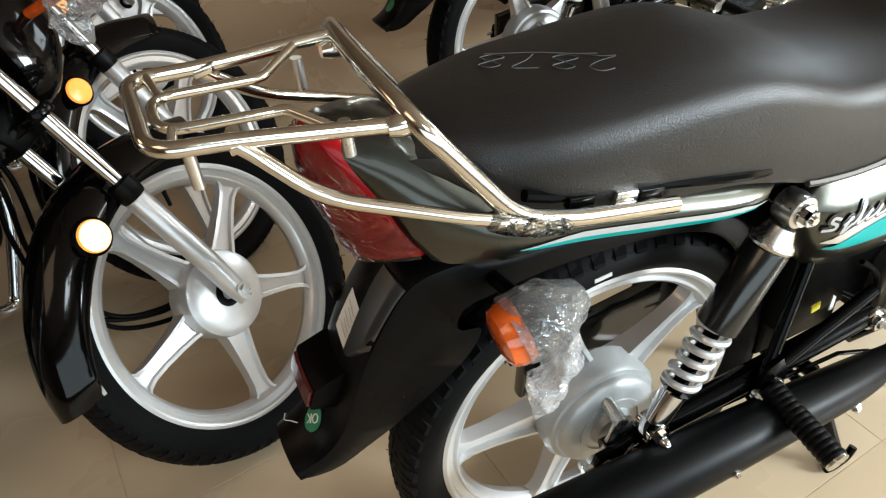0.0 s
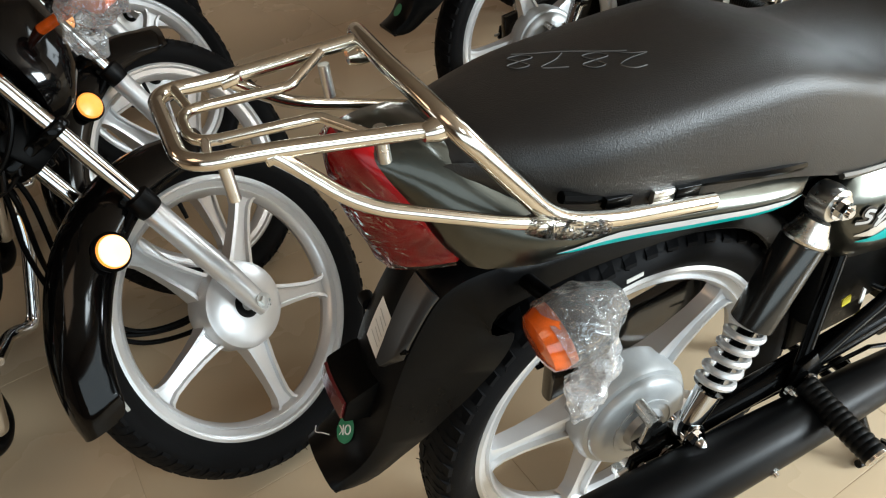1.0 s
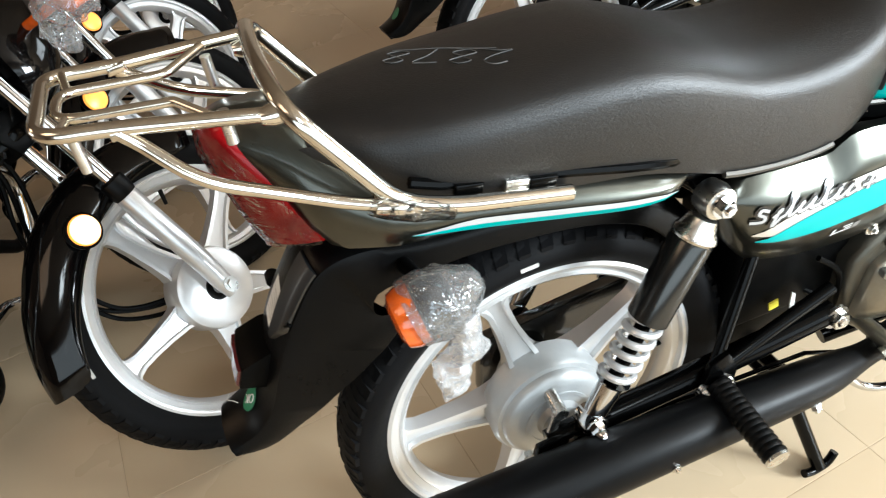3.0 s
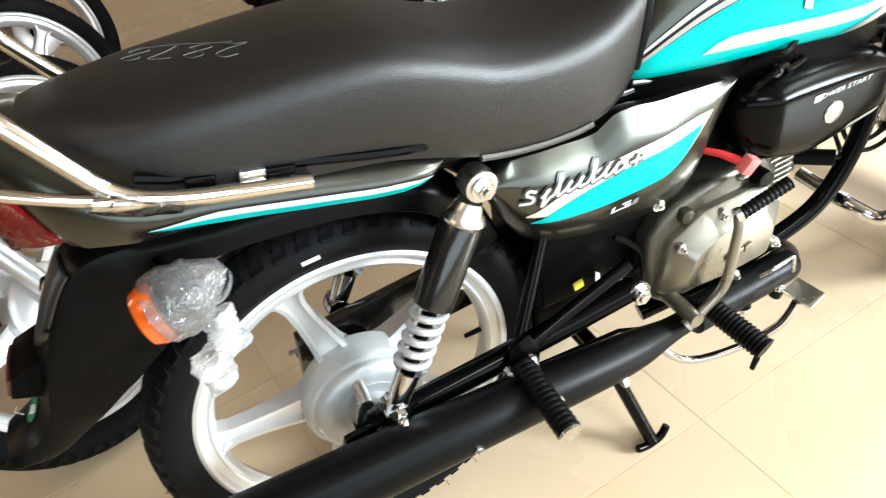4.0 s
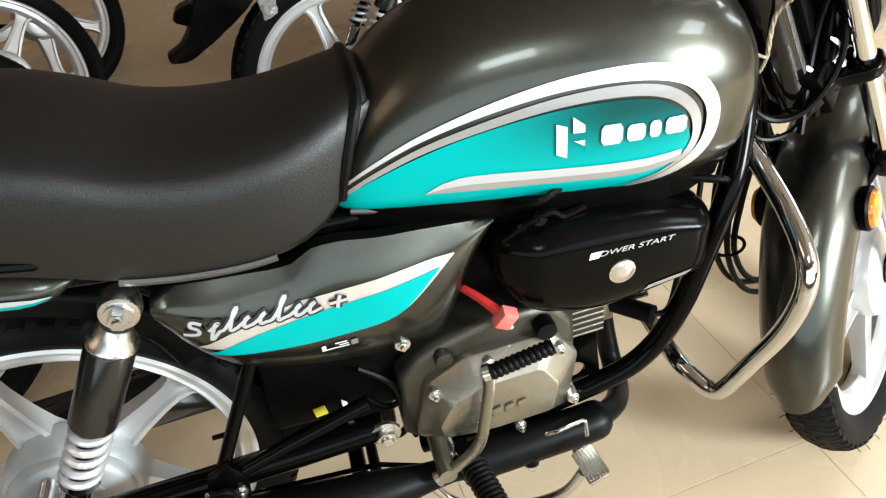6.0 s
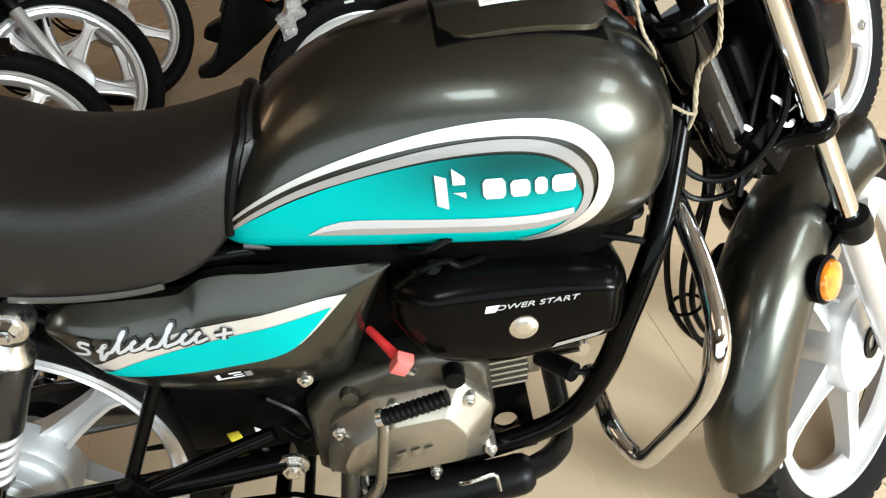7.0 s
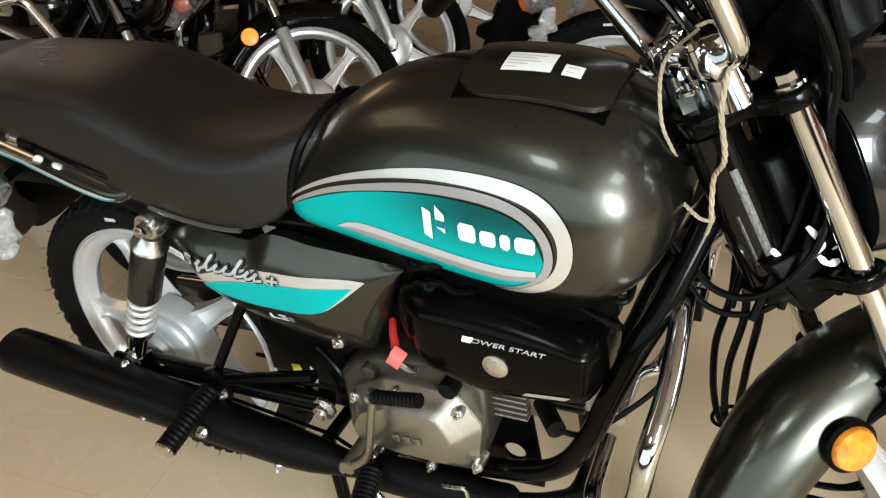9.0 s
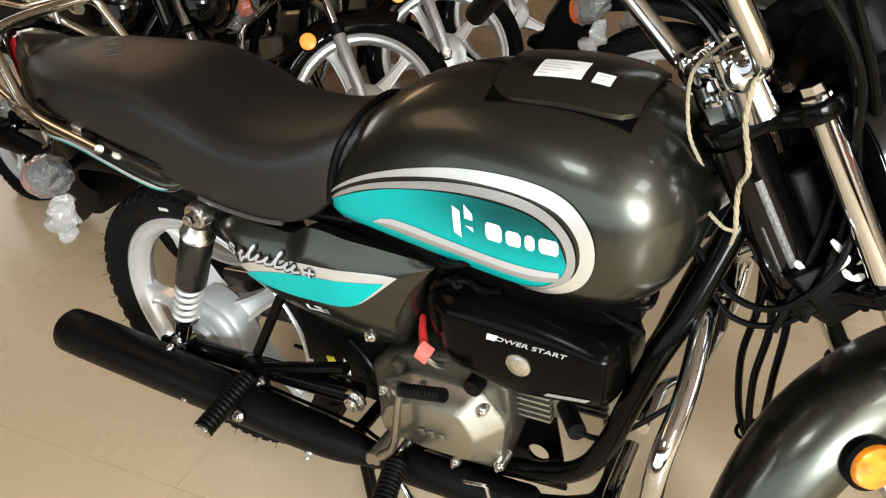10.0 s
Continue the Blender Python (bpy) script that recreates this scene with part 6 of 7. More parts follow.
def front_end(root, paint, reflex_glow):
    def S(x, y, z):
        return STEERED @ Vector((x, y, z))
    # head stock, clamps
    bm = B()
    tube(bm, [S(0, 0, -0.015), S(0, 0, -0.20)], 0.029, 20)
    head = part("steering_head", bm, BLACK_PAINT, root, "glossy black steering head")
    a0, a1 = S(0, 0, -0.055), S(0, 0, -0.165)
    axis = (a1 - a0).normalized()
    # stamped marks and their highlights, drawn as pale strips turned to the camera
    for turn, w, k0, k1 in ((0.30, 0.0042, 0.0, 0.95), (-0.28, 0.0016, 0.45, 1.0)):
        out = Vector((math.sin(turn) + 0.1, -math.cos(turn), 0.35))
        out = (out - axis * out.dot(axis)).normalized()
        across = axis.cross(out)
        bm = B()
        rs = []
        for k in lerp_list(k0, k1, 14):
            p = a0 + (a1 - a0) * k + out * 0.0288 + axis * 0.001 * math.sin(k * 70)
            rs.append([p - across * w, p + out * 0.0006 - across * w * 0.4, p + out * 0.0006 + across * w * 0.4, p + across * w])
        rings(bm, rs)
        part("stamped_strip", bm, STAMPED_GLINT, head, "speckled stamping with its bright streak drawn in")
    flat_m = STEERED @ pose(0, 0, 0, 90, 0, 0)
    for z in (0.0, -0.205):
        bm = B()
        slab(bm, [(p[0], p[1]) for p in rounded([(-0.030, 0.0), (-0.030, -0.030), (0.02, -0.050), (0.030, -0.092), (0.052, -0.100), (0.074, -0.090), (0.070, -0.060), (0.055, 0), (0.070, 0.060), (0.074, 0.090), (0.052, 0.100), (0.030, 0.092), (0.02, 0.050), (-0.030, 0.030), (-0.030, 0.0)], 0.014, 4)][:-1], z + 0.010, z - 0.010, 0.005, flat_m, 3)
        lower = part("fork_clamp", bm, FRAME_BLACK, root, "black fork clamp")
        clamp = lower if z == 0.0 else clamp
    bm = B()
    tube(bm, [S(0, 0, 0.010), S(0, 0, 0.030)], 0.0185, 6)
    tube(bm, [S(0, 0, 0.030), S(0, 0, 0.034)], 0.0165, 18)
    part("stem_nut", bm, CHROME, clamp)
    for s in (1, -1):
        y = -0.076 * s
        bm = B()
        tube(bm, [S(0.052, y, 0.014), S(0.052, y, 0.024)], 0.0115, 6)
        tube(bm, [S(0.052, y, 0.010), S(0.052, y, 0.014)], 0.016, 18)
        part("fork_bolt", bm, CHROME, clamp)
        bm = B()
        tube(bm, [S(0.052, y, 0.012), S(0.052, y, -0.40)], 0.0136, 22)
        leg = part("fork_leg", bm, CHROME, root, "chrome fork leg with a silver slider")
        bm = B()
        tube(bm, [S(0.052, y, -0.352), S(0.052, y, -0.356), S(0.052, y, -0.372), S(0.052, y, -0.386), S(0.052, y, -0.390)], [0.017, 0.0235, 0.0245, 0.0225, 0.021], 22)
        part("dust_seal", bm, RUBBER_BLOCK, leg, "black rubber dust seal")
        bm = B()
        tube(bm, [S(0.052, y, -0.388), S(0.052, y, -0.393), S(0.052, y, -0.56), S(0.049, y, -0.62), S(0.048, y, -0.650)], [0.019, 0.0212, 0.0205, 0.019, 0.014], 22)
        part("slider", bm, ALLOY, leg, "silver fork slider")
        bm = B()
        tube(bm, [S(0.048, -0.080 * s, -0.630), S(0.048, -0.104 * s, -0.630)], 0.0095, 6)
        tube(bm, [S(0.048, -0.096 * s, -0.630), S(0.048, -0.099 * s, -0.630)], 0.015, 16)
        part("axle_nut", bm, ZINC, leg)
        # round side reflector behind each leg; returned light is added as emission
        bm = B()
        m = STEERED @ (pose(-0.046, -0.078 * s, -0.378) if reflex_glow else pose(-0.028, -0.067 * s, -0.388))
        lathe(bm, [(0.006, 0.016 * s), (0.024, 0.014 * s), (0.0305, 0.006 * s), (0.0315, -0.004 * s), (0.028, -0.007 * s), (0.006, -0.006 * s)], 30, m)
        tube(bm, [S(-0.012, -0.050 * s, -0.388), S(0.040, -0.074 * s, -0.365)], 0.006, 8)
        ref = part("side_lamp", bm, PLASTIC, root, "round amber side reflector in a black ring")
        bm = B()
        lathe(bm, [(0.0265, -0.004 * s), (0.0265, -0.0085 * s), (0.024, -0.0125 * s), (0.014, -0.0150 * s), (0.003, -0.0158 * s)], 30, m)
        part("amber_lens", bm, AMBER_PRISM if not reflex_glow else (AMBER_REFLEX if s > 0 else AMBER_REFLEX_DIM), ref, "amber lens" if not reflex_glow else "amber reflector lens with its returned light added as glow")
        if reflex_glow and s > 0:
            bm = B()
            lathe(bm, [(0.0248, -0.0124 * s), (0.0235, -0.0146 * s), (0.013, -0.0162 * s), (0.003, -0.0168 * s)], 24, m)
            part("bulb_glow", bm, REFLEX_CORE, ref, "bright middle of the reflector's returned light")
        # front indicators in film
        bm = B()
        tube(bm, [S(0.150, -0.09 * s, -0.10), S(0.170, -0.215 * s, -0.11)], 0.009, 10)
        lathe(bm, [(0.012, -0.030), (0.026, -0.026), (0.028, 0.0), (0.026, 0.020), (0.012, 0.024)], 22, STEERED @ pose(0.180, -0.235 * s, -0.11, 0, 0, -90))
        ind = part("front_indicator", bm, AMBER, root, "amber front indicator wrapped in film")
        bm = B()
        crumple(bm, [(S(*(Vector((0.180, -0.235 * s, -0.11)) + Vector(d))), r) for d, r in (((0.045, 0, 0.005), 0.006), ((0.030, 0, 0.005), 0.034), ((-0.005, 0, 0), 0.044), ((-0.035, 0.01 * s, -0.005), 0.036), ((-0.05, 0.035 * s, -0.015), 0.022), ((-0.045, 0.045 * s, -0.04), 0.026), ((-0.04, 0.05 * s, -0.07), 0.006))], 5 + s)
        part("film_wrap", bm, FILM, ind, "crumpled clear plastic film", sharp=34)
    # mudguard of the front wheel
    bm = B()
    rs = []
    for k in lerp_list(0, 1, 40):
        a = radians(50 + k * (165 - 50))
        end = min(1, min(k, 1 - k) / 0.05)
        Rg = 0.308 + 0.010 * (1 - min(1, k / 0.08)) + 0.012 * max(0, (k - 0.7) / 0.3)
        w = 0.062 * (0.72 + 0.28 * end) * (1 - 0.20 * max(0, (k - 0.55) / 0.45))
        sk = 0.036 + 0.020 * math.sin(math.pi * k)
        arch = [(0, 0.0165), (0.25, 0.0150), (0.48, 0.0100), (0.68, 0.0010), (0.83, -0.011), (0.94, -0.026), (1.00, -0.040), (1.01, -sk - 0.004)]
        prof = [(-y, d) for y, d in reversed(arch[1:])] + arch
        outer = [S(AXLE.x + (Rg + d) * math.cos(a), y * w, AXLE.z + (Rg + d) * math.sin(a)) for y, d in prof]
        inner = [S(AXLE.x + (Rg + d - 0.004) * math.cos(a), y * w * 0.95, AXLE.z + (Rg + d - 0.004) * math.sin(a)) for y, d in reversed(prof)]
        rs.append(outer + inner)
    rings(bm, rs)
    fender = part("front_mudguard", bm, paint, root, "metallic grey front mudguard" if not reflex_glow else "glossy black front mudguard", sharp=45)
    for s in (1, -1):
        bm = B()
        slab(bm, [(0.030, -0.345), (0.070, -0.340), (0.076, -0.40), (0.058, -0.425), (0.036, -0.405)], -0.061 * s, -0.069 * s, 0.003, STEERED)
        part("mudguard_bracket", bm, FRAME_BLACK, fender, "black mudguard bracket")
        bm = B()
        bolt(bm, S(0.052, -0.069 * s, -0.395), STEERED.to_3x3() @ Vector((0, -s, 0)), 0.006, 0.006)
        part("bolt", bm, ZINC, fender)
    # handlebar with its clamps
    for s in (1, -1):
        bm = B()
        m = STEERED @ pose(0.014, -0.045 * s, 0)
        tube(bm, [m @ Vector((0, 0, 0.010)), m @ Vector((0, 0, 0.046))], [0.021, 0.0185], 20)
        lathe(bm, [(0.013, -0.017), (0.021, -0.0155), (0.023, -0.008), (0.023, 0.008), (0.021, 0.0155), (0.013, 0.017)], 24, m @ pose(0, 0, 0.058))
        clp = part("bar_clamp", bm, CHROME, root, "chrome handlebar clamp")
        for xx in (-0.017, 0.017):
            bm = B()
            tube(bm, [m @ Vector((xx, 0, 0.050)), m @ Vector((xx, 0, 0.077))], 0.0075, 12)
            tube(bm, [m @ Vector((xx, 0, 0.077)), m @ Vector((xx, 0, 0.084))], 0.0055, 6)
            part("bolt", bm, CHROME, clp)
    bm = B()
    bar = [(-0.115, -0.350, 0.215), (-0.070, -0.235, 0.240), (-0.012, -0.132, 0.215), (0.014, -0.092, 0.062), (0.014, -0.04, 0.058), (0.014, 0.04, 0.058), (0.014, 0.092, 0.062), (-0.012, 0.132, 0.215), (-0.070, 0.235, 0.240), (-0.115, 0.350, 0.215)]
    tube(bm, [S(*p) for p in rounded(bar, 0.032, 6)], 0.0112, 18)
    hb = part("handlebar", bm, CHROME, root, "chrome handlebar turned to full lock")
    for s in (1, -1):
        bm = B()
        p0, p1 = Vector((-0.080, -0.260 * s, 0.235)), Vector((-0.125, -0.375 * s, 0.210))
        tube(bm, [S(*(p0 + (p1 - p0) * i / 20)) for i in range(21)], [0.0165 if i % 2 else 0.0155 for i in range(21)], 16)
        part("grip", bm, RUBBER_BLOCK, hb, "black rubber grip")
        bm = B()
        box(bm, 0.045, 0.040, 0.042, STEERED @ pose(-0.062, -0.222 * s, 0.240, 0, 0, -20 * s), 0.008)
        tube(bm, [S(-0.04, -0.215 * s, 0.235), S(-0.01, -0.265 * s, 0.225), S(-0.05, -0.37 * s, 0.205)], 0.0055, 8)
        part("switch_gear", bm, PLASTIC, hb, "black switch gear and lever")
        for pts in ([(-0.045, -0.20 * s, 0.23), (0.045, -0.150 * s, 0.17), (0.082, -0.100 * s, 0.05), (0.066, -0.055 * s, -0.10), (-0.02, -0.03 * s, -0.22)],
                    [(-0.045, -0.20 * s, 0.22), (0.050, -0.130 * s, 0.13), (0.074, -0.110 * s, 0.01), (0.040, -0.040 * s, -0.12), (-0.05, -0.02 * s, -0.22)],
                    [(-0.04, -0.21 * s, 0.22), (0.070, -0.135 * s, 0.16), (0.098, -0.095 * s, 0.02), (0.085, -0.050 * s, -0.12), (0.05, -0.02 * s, -0.25)]):
            bm = B()
            tube(bm, spline([S(*p) for p in pts], 7), 0.0046, 8)
            part("cable", bm, CABLE, hb)
    # headlamp fairing, meters
    bm = B()
    rs = []
    stations = ((0.078, 0.098, -0.010, -0.205), (0.100, 0.104, -0.004, -0.214), (0.13, 0.102, -0.004, -0.210), (0.165, 0.090, -0.016, -0.190), (0.195, 0.072, -0.034, -0.155), (0.208, 0.056, -0.05, -0.13))
    for x, hw, zt, zb in stations:
        ring = []
        for a in lerp_list(0, 2 * math.pi, 29)[:-1]:
            c, sn = math.cos(a), math.sin(a)
            ring.append(S(x + 0.012 * sn, math.copysign(hw * abs(c) ** 0.7, c), (zt + zb) / 2 + math.copysign((zt - zb) / 2 * abs(sn) ** 0.7, sn)))
        rs.append(ring)
    inner = [[p + (S(st[0] - 0.004, 0, -0.085) - p) * 0.05 for p in r] for r, st in zip(rs, stations)]
    rings(bm, rs + inner[::-1], caps=True)
    fair = part("headlamp_fairing", bm, SHADED_GREY if not reflex_glow else paint, root, "small headlamp fairing", sharp=50)
    bm = B()
    lathe(bm, [(0.01, 0.206), (0.054, 0.208), (0.060, 0.200), (0.01, 0.190)], 30, STEERED @ pose(0, 0, -0.08, 0, 0, 0) @ pose(0, 0, 0, 0, 0, -90))
    part("headlamp_lens", bm, GLASS, fair, "clear headlamp lens")
    bm = B()
    for yy in (-0.055, 0.055):
        lathe(bm, [(0.01, -0.050), (0.030, -0.046), (0.046, -0.012), (0.050, 0.008), (0.047, 0.014), (0.01, 0.010)], 28, STEERED @ pose(0.120, yy, 0.055, 62, 0, 0))
    box(bm, 0.05, 0.15, 0.06, STEERED @ pose(0.115, 0, 0.025, 0, -25, 0), 0.015)
    part("meter_housing", bm, PLASTIC, fair, "black twin meter housing")
    bm = B()
    box(bm, 0.04, 0.10, 0.18, STEERED @ pose(0.090, 0.0, -0.10), 0.012)
    box(bm, 0.05, 0.07, 0.08, STEERED @ pose(0.045, 0.0, -0.10), 0.012)
    part("wiring_box", bm, PLASTIC, fair, "black wiring box behind the lamp")
    bm = B()
    slab(bm, [(-0.02, -0.16), (0.075, -0.17), (0.075, -0.23), (0.0, -0.235)], -0.045, 0.045, 0.006, STEERED)
    part("cable_guide", bm, PLASTIC, fair)
    # cables hanging to the front hub
    cables = ([(0.965, -0.02, 0.70), (0.985, 0.0, 0.60), (0.975, 0.015, 0.48), (0.988, 0.015, 0.375), (1.05, 0.03, 0.28), (1.15, 0.05, 0.255), (1.19, 0.07, 0.28)],
              [(0.975, -0.005, 0.70), (1.000, 0.015, 0.60), (0.996, 0.022, 0.48), (1.000, 0.022, 0.385), (1.055, 0.035, 0.30), (1.14, 0.055, 0.28), (1.19, 0.07, 0.30)],
              [(0.960, 0.02, 0.72), (0.966, 0.03, 0.60), (0.955, 0.03, 0.50), (0.972, 0.028, 0.385), (1.03, 0.04, 0.30), (1.13, 0.06, 0.27), (1.18, 0.08, 0.29)])
    for pts in cables:
        bm = B()
        tube(bm, spline(pts, 8), 0.0048, 8)
        part("brake_cable", bm, CABLE, root, "black cable looping down to the front hub")
    bm = B()
    ring = [(0.986 + 0.022 * math.cos(a), 0.018 + 0.020 * math.sin(a), 0.400 + 0.006 * math.cos(a)) for a in lerp_list(0, 2 * math.pi, 21)[:-1]]
    tube(bm, ring, 0.0028, 6, closed=True)
    part("cable_tie", bm, CABLE, root, "black ring that gathers the cables")
    bm = B()
    tube(bm, spline([(0.90, -0.045, 0.71), (0.95, -0.055, 0.66), (1.00, -0.06, 0.665), (1.04, -0.05, 0.72), (1.05, -0.02, 0.79)], 7), 0.0042, 8)
    part("cable", bm, CABLE, root)
    bm = B()
    tube(bm, spline([(0.89, -0.04, 0.72), (0.94, -0.05, 0.635), (1.00, -0.05, 0.635), (1.045, -0.03, 0.69), (1.06, 0.0, 0.76)], 7), 0.0038, 8)
    part("cable", bm, CABLE, root)


def paper_strips(root):
    """Loose white strips stuck on the wiring behind the headlamp."""
    for pts in ([(1.030, -0.036, 0.742), (1.040, -0.040, 0.735), (1.048, -0.036, 0.722), (1.043, -0.034, 0.708)], [(1.046, -0.034, 0.708), (1.056, -0.036, 0.702), (1.066, -0.030, 0.704)],
                [(1.000, -0.040, 0.712), (1.010, -0.043, 0.706), (1.018, -0.040, 0.698)], [(1.058, -0.030, 0.742), (1.064, -0.032, 0.728), (1.058, -0.030, 0.716)]):
        bm = B()
        tube(bm, spline(pts, 6), [0.002, 0.0036, 0.0026, 0.0042, 0.002], 8, flat=0.3)
        part("paper_strip", bm, PAPER, root, "loose white paper strip")


def leg_guard(root):
    for s in (1, -1):
        bm = B()
        pts = [(0.928, -0.012, 0.622), (0.922, -0.050, 0.642), (0.929, -0.155, 0.591), (0.921, -0.223, 0.552), (0.914, -0.216, 0.465), (0.866, -0.172, 0.310), (0.838, -0.125, 0.332), (0.836, -0.02, 0.338)]
        tube(bm, [Vector((p.x, p.y * s, p.z)) for p in rounded(pts, 0.042, 6)], 0.0125, 18)
        g = part("leg_guard", bm, CHROME, root, "chrome tubular leg guard")
        bm = B()
        box(bm, 0.030, 0.035, 0.03, pose(0.926, -0.018 * s, 0.607), 0.004)
        part("guard_clamp", bm, FRAME_BLACK, g)


def ropes(root):
    """Jute string tied from the handlebar clamps to the frame."""
    def S(x, y, z):
        return STEERED @ Vector((x, y, z))
    knot = Vector((0.940, -0.046, 0.738))
    for pts, r in (([S(0.010, -0.066, 0.050), S(-0.012, -0.066, 0.020), S(-0.020, -0.050, -0.03), Vector((0.938, -0.050, 0.79)), knot], 0.0031),
                   ([S(0.020, -0.020, 0.085), S(-0.010, -0.004, 0.074), S(-0.022, 0.012, 0.050), S(-0.030, 0.010, 0.008) + Vector((-0.008, -0.003, 0)), S(-0.032, 0.006, -0.022) + Vector((-0.009, -0.002, 0)), S(-0.034, 0.010, -0.060) + Vector((-0.014, 0.022, 0))], 0.0023),
                   ([S(0.028, -0.046, 0.062), S(0.032, -0.030, 0.085), S(0.020, -0.020, 0.088)], 0.0026),
                   ([knot, knot + Vector((-0.012, -0.006, 0.006)), knot + Vector((-0.030, 0.002, 0.016))], 0.0026),
                   ([knot, knot + Vector((-0.004, 0.004, -0.019)), knot + Vector((-0.010, 0.014, -0.028))], 0.0025)):
        bm = B()
        sp = spline(pts, 10)
        for ph in (0, 2.1, 4.2):
            strand = []
            for i, p in enumerate(sp):
                a = ph + i * 0.9
                strand.append(p + Vector((math.cos(a), math.sin(a), 0.2 * math.sin(a))) * r * 0.45)
            tube(bm, strand, r * 0.55, 6)
        part("string", bm, ROPE, root, "twisted jute string")


def motorcycle(label, paint, decals, rack, reflex_glow, group=""):
    root = thing("motorcycle", label, "motorcycle", group)
    wheel(root, "rear_wheel", pose(0, 0, 0.297), radians(-38), True)
    wheel(root, "front_wheel", STEERED @ Matrix.Translation(AXLE), radians(30), False)
    fuel_tank(root, paint, decals)
    seat(root, decals)
    tail(root, paint, decals, rack)
    running_gear(root)
    exhaust(root)
    engine(root)
    side_covers(root, paint, decals)
    shroud(root, decals)
    front_end(root, paint, reflex_glow)
    leg_guard(root)
    if decals:
        ropes(root)
        paper_strips(root)
    return root


# ---------------------------------------------------------------- the showroom
ROOM = (-6.0, 5.0, -3.4, 6.5)
floor = tagged(new("floor"), "cream polished tile floor of a showroom", "floor", kind="structure")
bm = B()
box(bm, ROOM[1] - ROOM[0], ROOM[3] - ROOM[2], 0.1, pose((ROOM[0] + ROOM[1]) / 2, (ROOM[2] + ROOM[3]) / 2, -0.0509))
part("floor_bed", bm, GROUT, floor, "grout bed beneath the tiles")

# walls, with the glazed shop front at the +x end
def wall(name, sx, sy, sz, m, label):
    bm = B()
    box(bm, sx, sy, sz, m)
    ob = part(name, bm, WALL_PAINT, None)
    return tagged(ob, label, "wall", kind="structure")


wall("wall_north", 11.4, 0.2, 3.0, pose(-0.5, 6.6, 1.45), "plain brown painted showroom wall")
wall("wall_south_1", 3.3, 0.2, 3.0, pose(-4.55, -3.5, 1.45), "brown painted wall beside the shop front")
wall("wall_south_2", 0.25, 0.2, 3.0, pose(2.925, -3.5, 1.45), "brown painted pier between shop front and door")
wall("wall_south_5", 0.35, 0.2, 3.0, pose(5.025, -3.5, 1.45), "brown painted pier beside the glazed door")
wall("wall_south_6", 1.80, 0.2, 0.45, pose(3.95, -3.5, 2.725), "brown painted wall above the glazed door")
wall("wall_south_3", 5.7, 0.2, 0.4, pose(-0.05, -3.5, 0.15), "low tan wall below the shop front")
wall("wall_south_4", 5.7, 0.2, 0.65, pose(-0.05, -3.5, 2.625), "brown painted wall above the shop front")
wall("wall_west_1", 0.2, 4.65, 3.0, pose(-6.1, -1.175, 1.45), "plain brown painted showroom wall")
wall("wall_west_2", 0.2, 2.95, 3.0, pose(-6.1, 5.125, 1.45), "plain brown painted showroom wall")
wall("wall_west_3", 0.2, 2.50, 1.25, pose(-6.1, 2.4, 0.575), "brown painted wall below the side window")
wall("wall_west_4", 0.2, 2.50, 0.65, pose(-6.1, 2.4, 2.625), "brown painted wall above the side window")
wall("wall_east_1", 0.2, 3.55, 3.0, pose(5.1, -1.575, 1.45), "plain brown painted showroom wall")
wall("wall_east_2", 0.2, 4.0, 3.0, pose(5.1, 4.6, 1.45), "plain brown painted showroom wall")
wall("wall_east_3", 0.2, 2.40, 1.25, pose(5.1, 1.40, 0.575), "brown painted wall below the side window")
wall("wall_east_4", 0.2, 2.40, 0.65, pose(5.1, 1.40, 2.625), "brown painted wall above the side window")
bm = B()
box(bm, 11.4, 10.3, 0.2, pose(-0.5, 1.55, CEILING_Z + 0.1))
tagged(part("ceiling", bm, CEIL_PAINT, None), "plain dark tan ceiling", "ceiling", kind="structure")

window = tagged(new("window_1"), "glazed shop front with a dark frame", "window", kind="structure")
for k in range(5):
    bm = B()
    box(bm, 1.08, 0.008, 1.93, pose(-2.31 + 1.13 * k, -3.5, 1.32))
    pane = part("pane", bm, GLASS, window)
    pane.visible_shadow = False
for k in range(6):
    bm = B()
    box(bm, 0.04, 0.06, 1.95, pose(-2.875 + 1.13 * k, -3.5, 1.325), 0.004)
    part("frame_post", bm, FRAME_BLACK, window)
door = tagged(new("door_1"), "half-glazed shop door in a dark metal frame, shut", "door", kind="structure")
for k in range(2):
    bm = B()
    box(bm, 0.82, 0.008, 1.30, pose(3.515 + 0.87 * k, -3.5, 1.80))
    pane = part("pane", bm, GLASS, door)
    pane.visible_shadow = False
for k in range(3):
    bm = B()
    box(bm, 0.06, 0.06, 2.48, pose(3.08 + 0.87 * k, -3.5, 1.25), 0.004)
    part("frame_post", bm, FRAME_BLACK, door)
for k in range(2):
    bm = B()
    box(bm, 0.82, 0.04, 1.04, pose(3.515 + 0.87 * k, -3.5, 0.60), 0.004)
    part("lower_panel", bm, FRAME_BLACK, door)
for z in (0.06, 1.13, 2.46):
    bm = B()
    box(bm, 1.66, 0.05, 0.07, pose(3.95, -3.5, z), 0.004)
    part("frame_rail", bm, FRAME_BLACK, door)


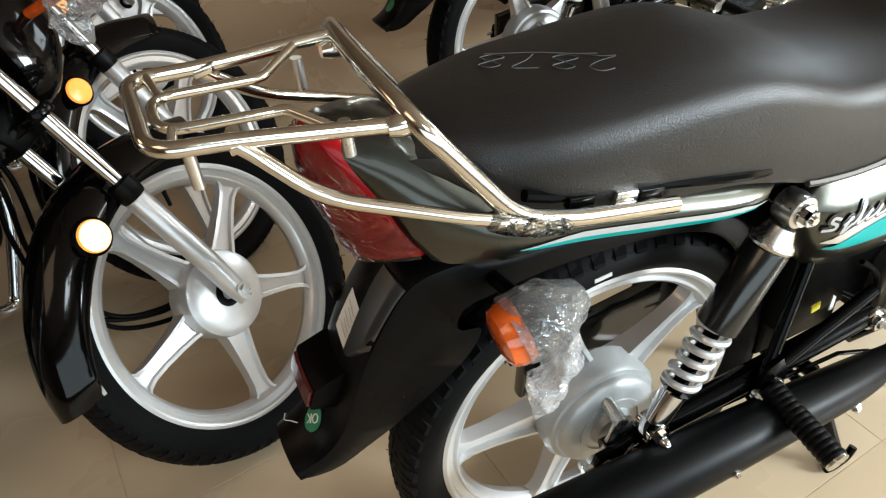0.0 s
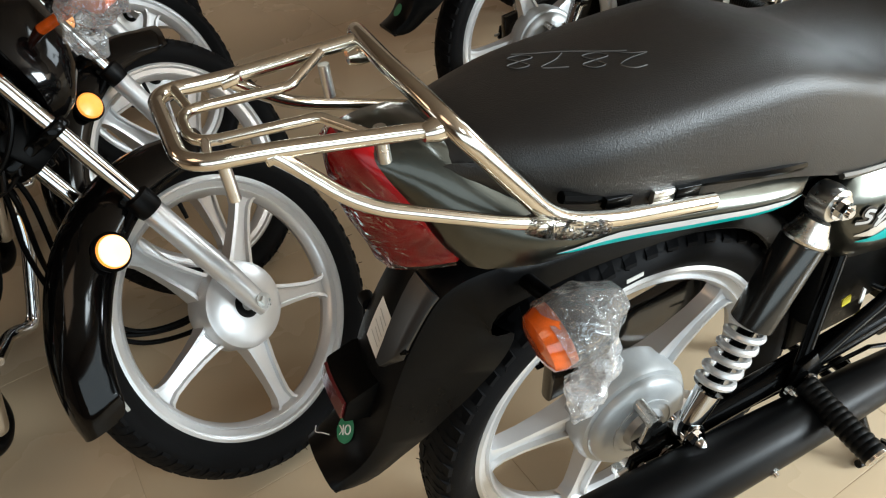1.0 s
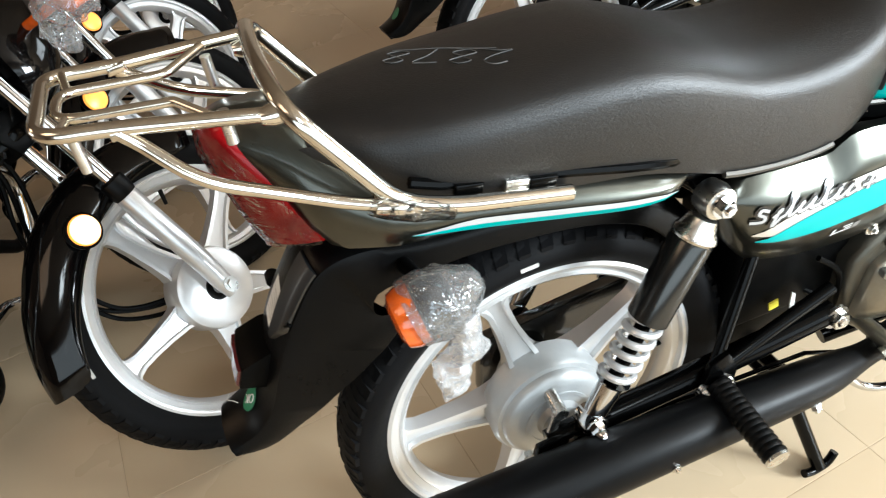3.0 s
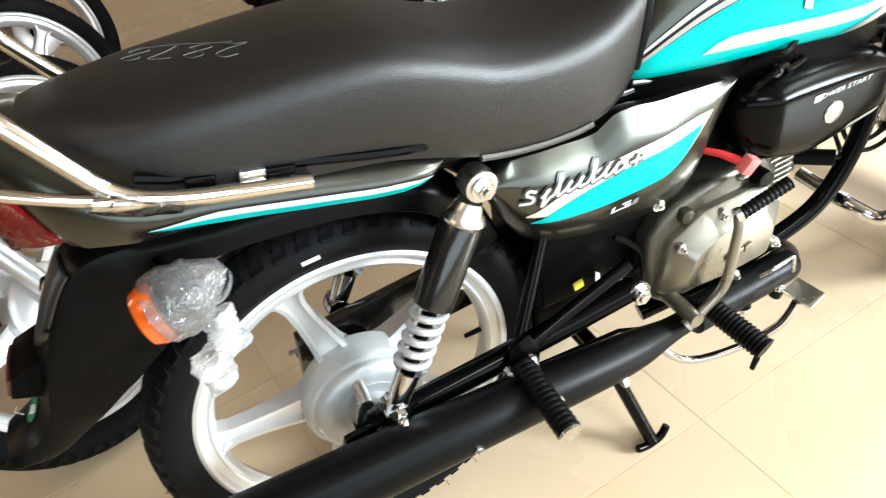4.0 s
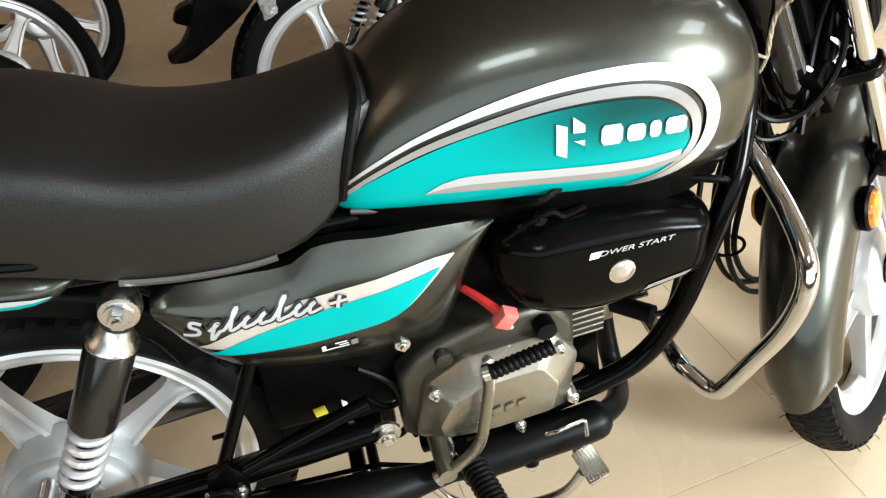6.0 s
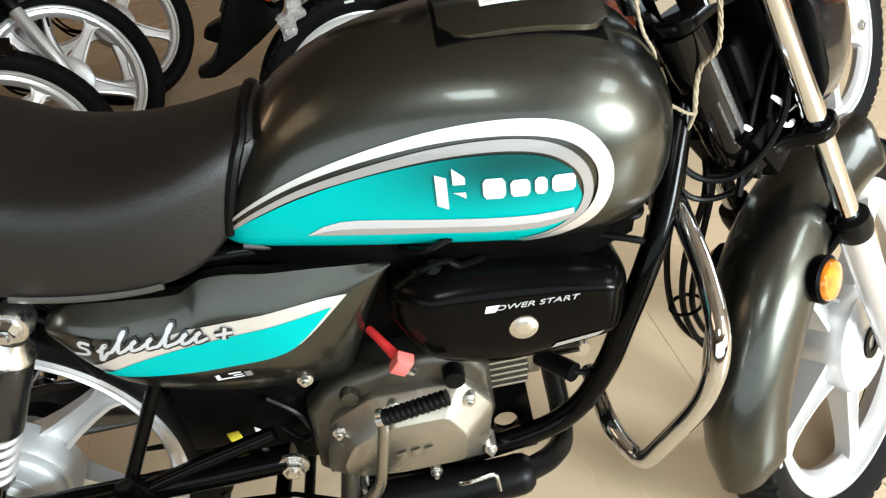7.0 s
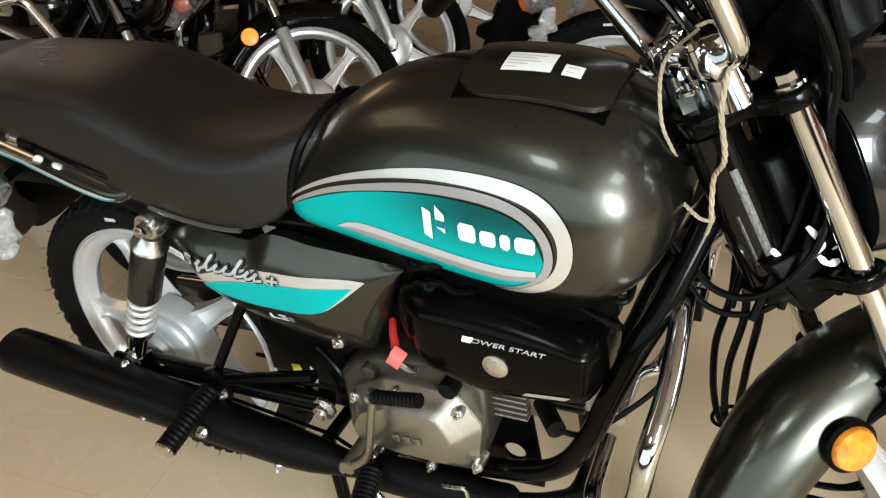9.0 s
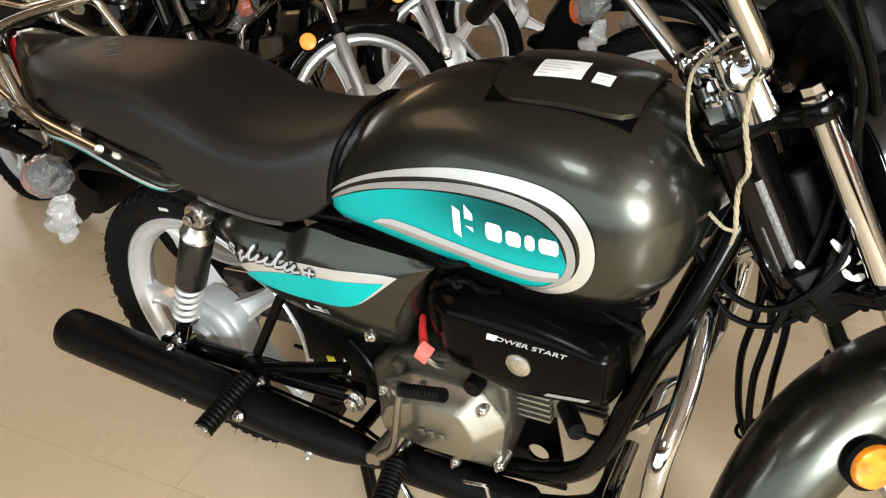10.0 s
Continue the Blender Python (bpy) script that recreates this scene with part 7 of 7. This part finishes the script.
def side_window(name, x, y, width):
    """A plain window in a side wall."""
    win = tagged(new(name), "plain side window in a dark frame", "window", kind="structure")
    bm = B()
    box(bm, 0.008, width - 0.04, 1.06, pose(x, y, 1.75))
    part("pane", bm, GLASS, win).visible_shadow = False
    for k in (-1, 1):
        bm = B()
        box(bm, 0.06, 0.04, 1.10, pose(x, y + k * (width / 2 - 0.02), 1.75), 0.004)
        part("frame_post", bm, FRAME_BLACK, win)
    for z in (1.22, 2.28):
        bm = B()
        box(bm, 0.05, width - 0.08, 0.04, pose(x, y, z), 0.004)
        part("frame_rail", bm, FRAME_BLACK, win)


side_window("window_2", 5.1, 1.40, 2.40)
side_window("window_3", -6.1, 2.4, 2.50)
for lx, ly, ls, lw, tint in CEILING_LAMPS:
    lamp = thing("ceiling_panel", "square white ceiling light panel, unseen, switched on", "ceiling light", "ceiling panels")
    bm = B()
    box(bm, ls + 0.08, ls + 0.08, 0.07, pose(lx, ly, CEILING_Z - 0.036), 0.006)
    part("lamp_body", bm, LAMP_BODY, lamp)

# the bikes
main_bike = motorcycle("dark grey metallic motorcycle with teal decals on its centre stand", GREY_PAINT, True, True, False)
main_bike.matrix_basis = pose(0, 0, 0.0095, 0, 0.88, 0)

ROW = "motorcycles parked in rows"
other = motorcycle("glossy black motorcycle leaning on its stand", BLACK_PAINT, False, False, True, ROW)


def parked(axle_x, axle_y, heading, lean):
    """A leaning bike whose front axle stands over the given spot."""
    rot = pose(0, 0, 0, 0, 0, heading) @ pose(0, 0, 0, -lean, 0, 0)
    a = rot @ (STEERED @ AXLE)
    low = min((rot @ (STEERED @ (AXLE + Vector((0.3 * math.cos(t), 0, 0.3 * math.sin(t)))))).z for t in lerp_list(0, 6.28, 90))
    return Matrix.Translation((axle_x - a.x, axle_y - a.y, -low + 0.006)) @ rot


spots = [(-0.441, 0.544, -5, 13), (-0.420, 1.080, -5, 12), (-0.43, 1.62, -4, 12), (-0.42, 2.16, -5, 12), (1.79, 1.11, 0, 5), (2.30, 1.95, 2, 8)]
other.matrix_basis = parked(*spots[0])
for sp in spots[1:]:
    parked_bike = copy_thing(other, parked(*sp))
    # only the first bike's reflector keeps the added bright core
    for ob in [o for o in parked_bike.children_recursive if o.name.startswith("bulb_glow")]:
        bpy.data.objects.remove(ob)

# floor tiles, laid about five degrees off the bike's line
tile_side = 0.60
bm = B()
slab(bm, [(-0.2994, -0.006), (0.2994, -0.006), (0.2994, 0.0), (-0.2994, 0.0)], -0.2994, 0.2994, 0.0006)
tile0 = part("tile", bm, TILE, floor, sharp=5)
grid = pose(0.545, -0.15, 0, 0, 0, 5.5)
first = True
for i in range(-9, 8):
    for j in range(-6, 10):
        m = grid @ pose((i + 0.5) * tile_side, (j + 0.5) * tile_side, 0)
        c = m.translation
        if not (ROOM[0] + 0.42 < c.x < ROOM[1] - 0.42 and ROOM[2] + 0.42 < c.y < ROOM[3] - 0.42):
            continue
        if first:
            tile0.matrix_basis, first = m, False
            continue
        t = new("tile", tile0.data)
        t.parent, t.matrix_basis = floor, m
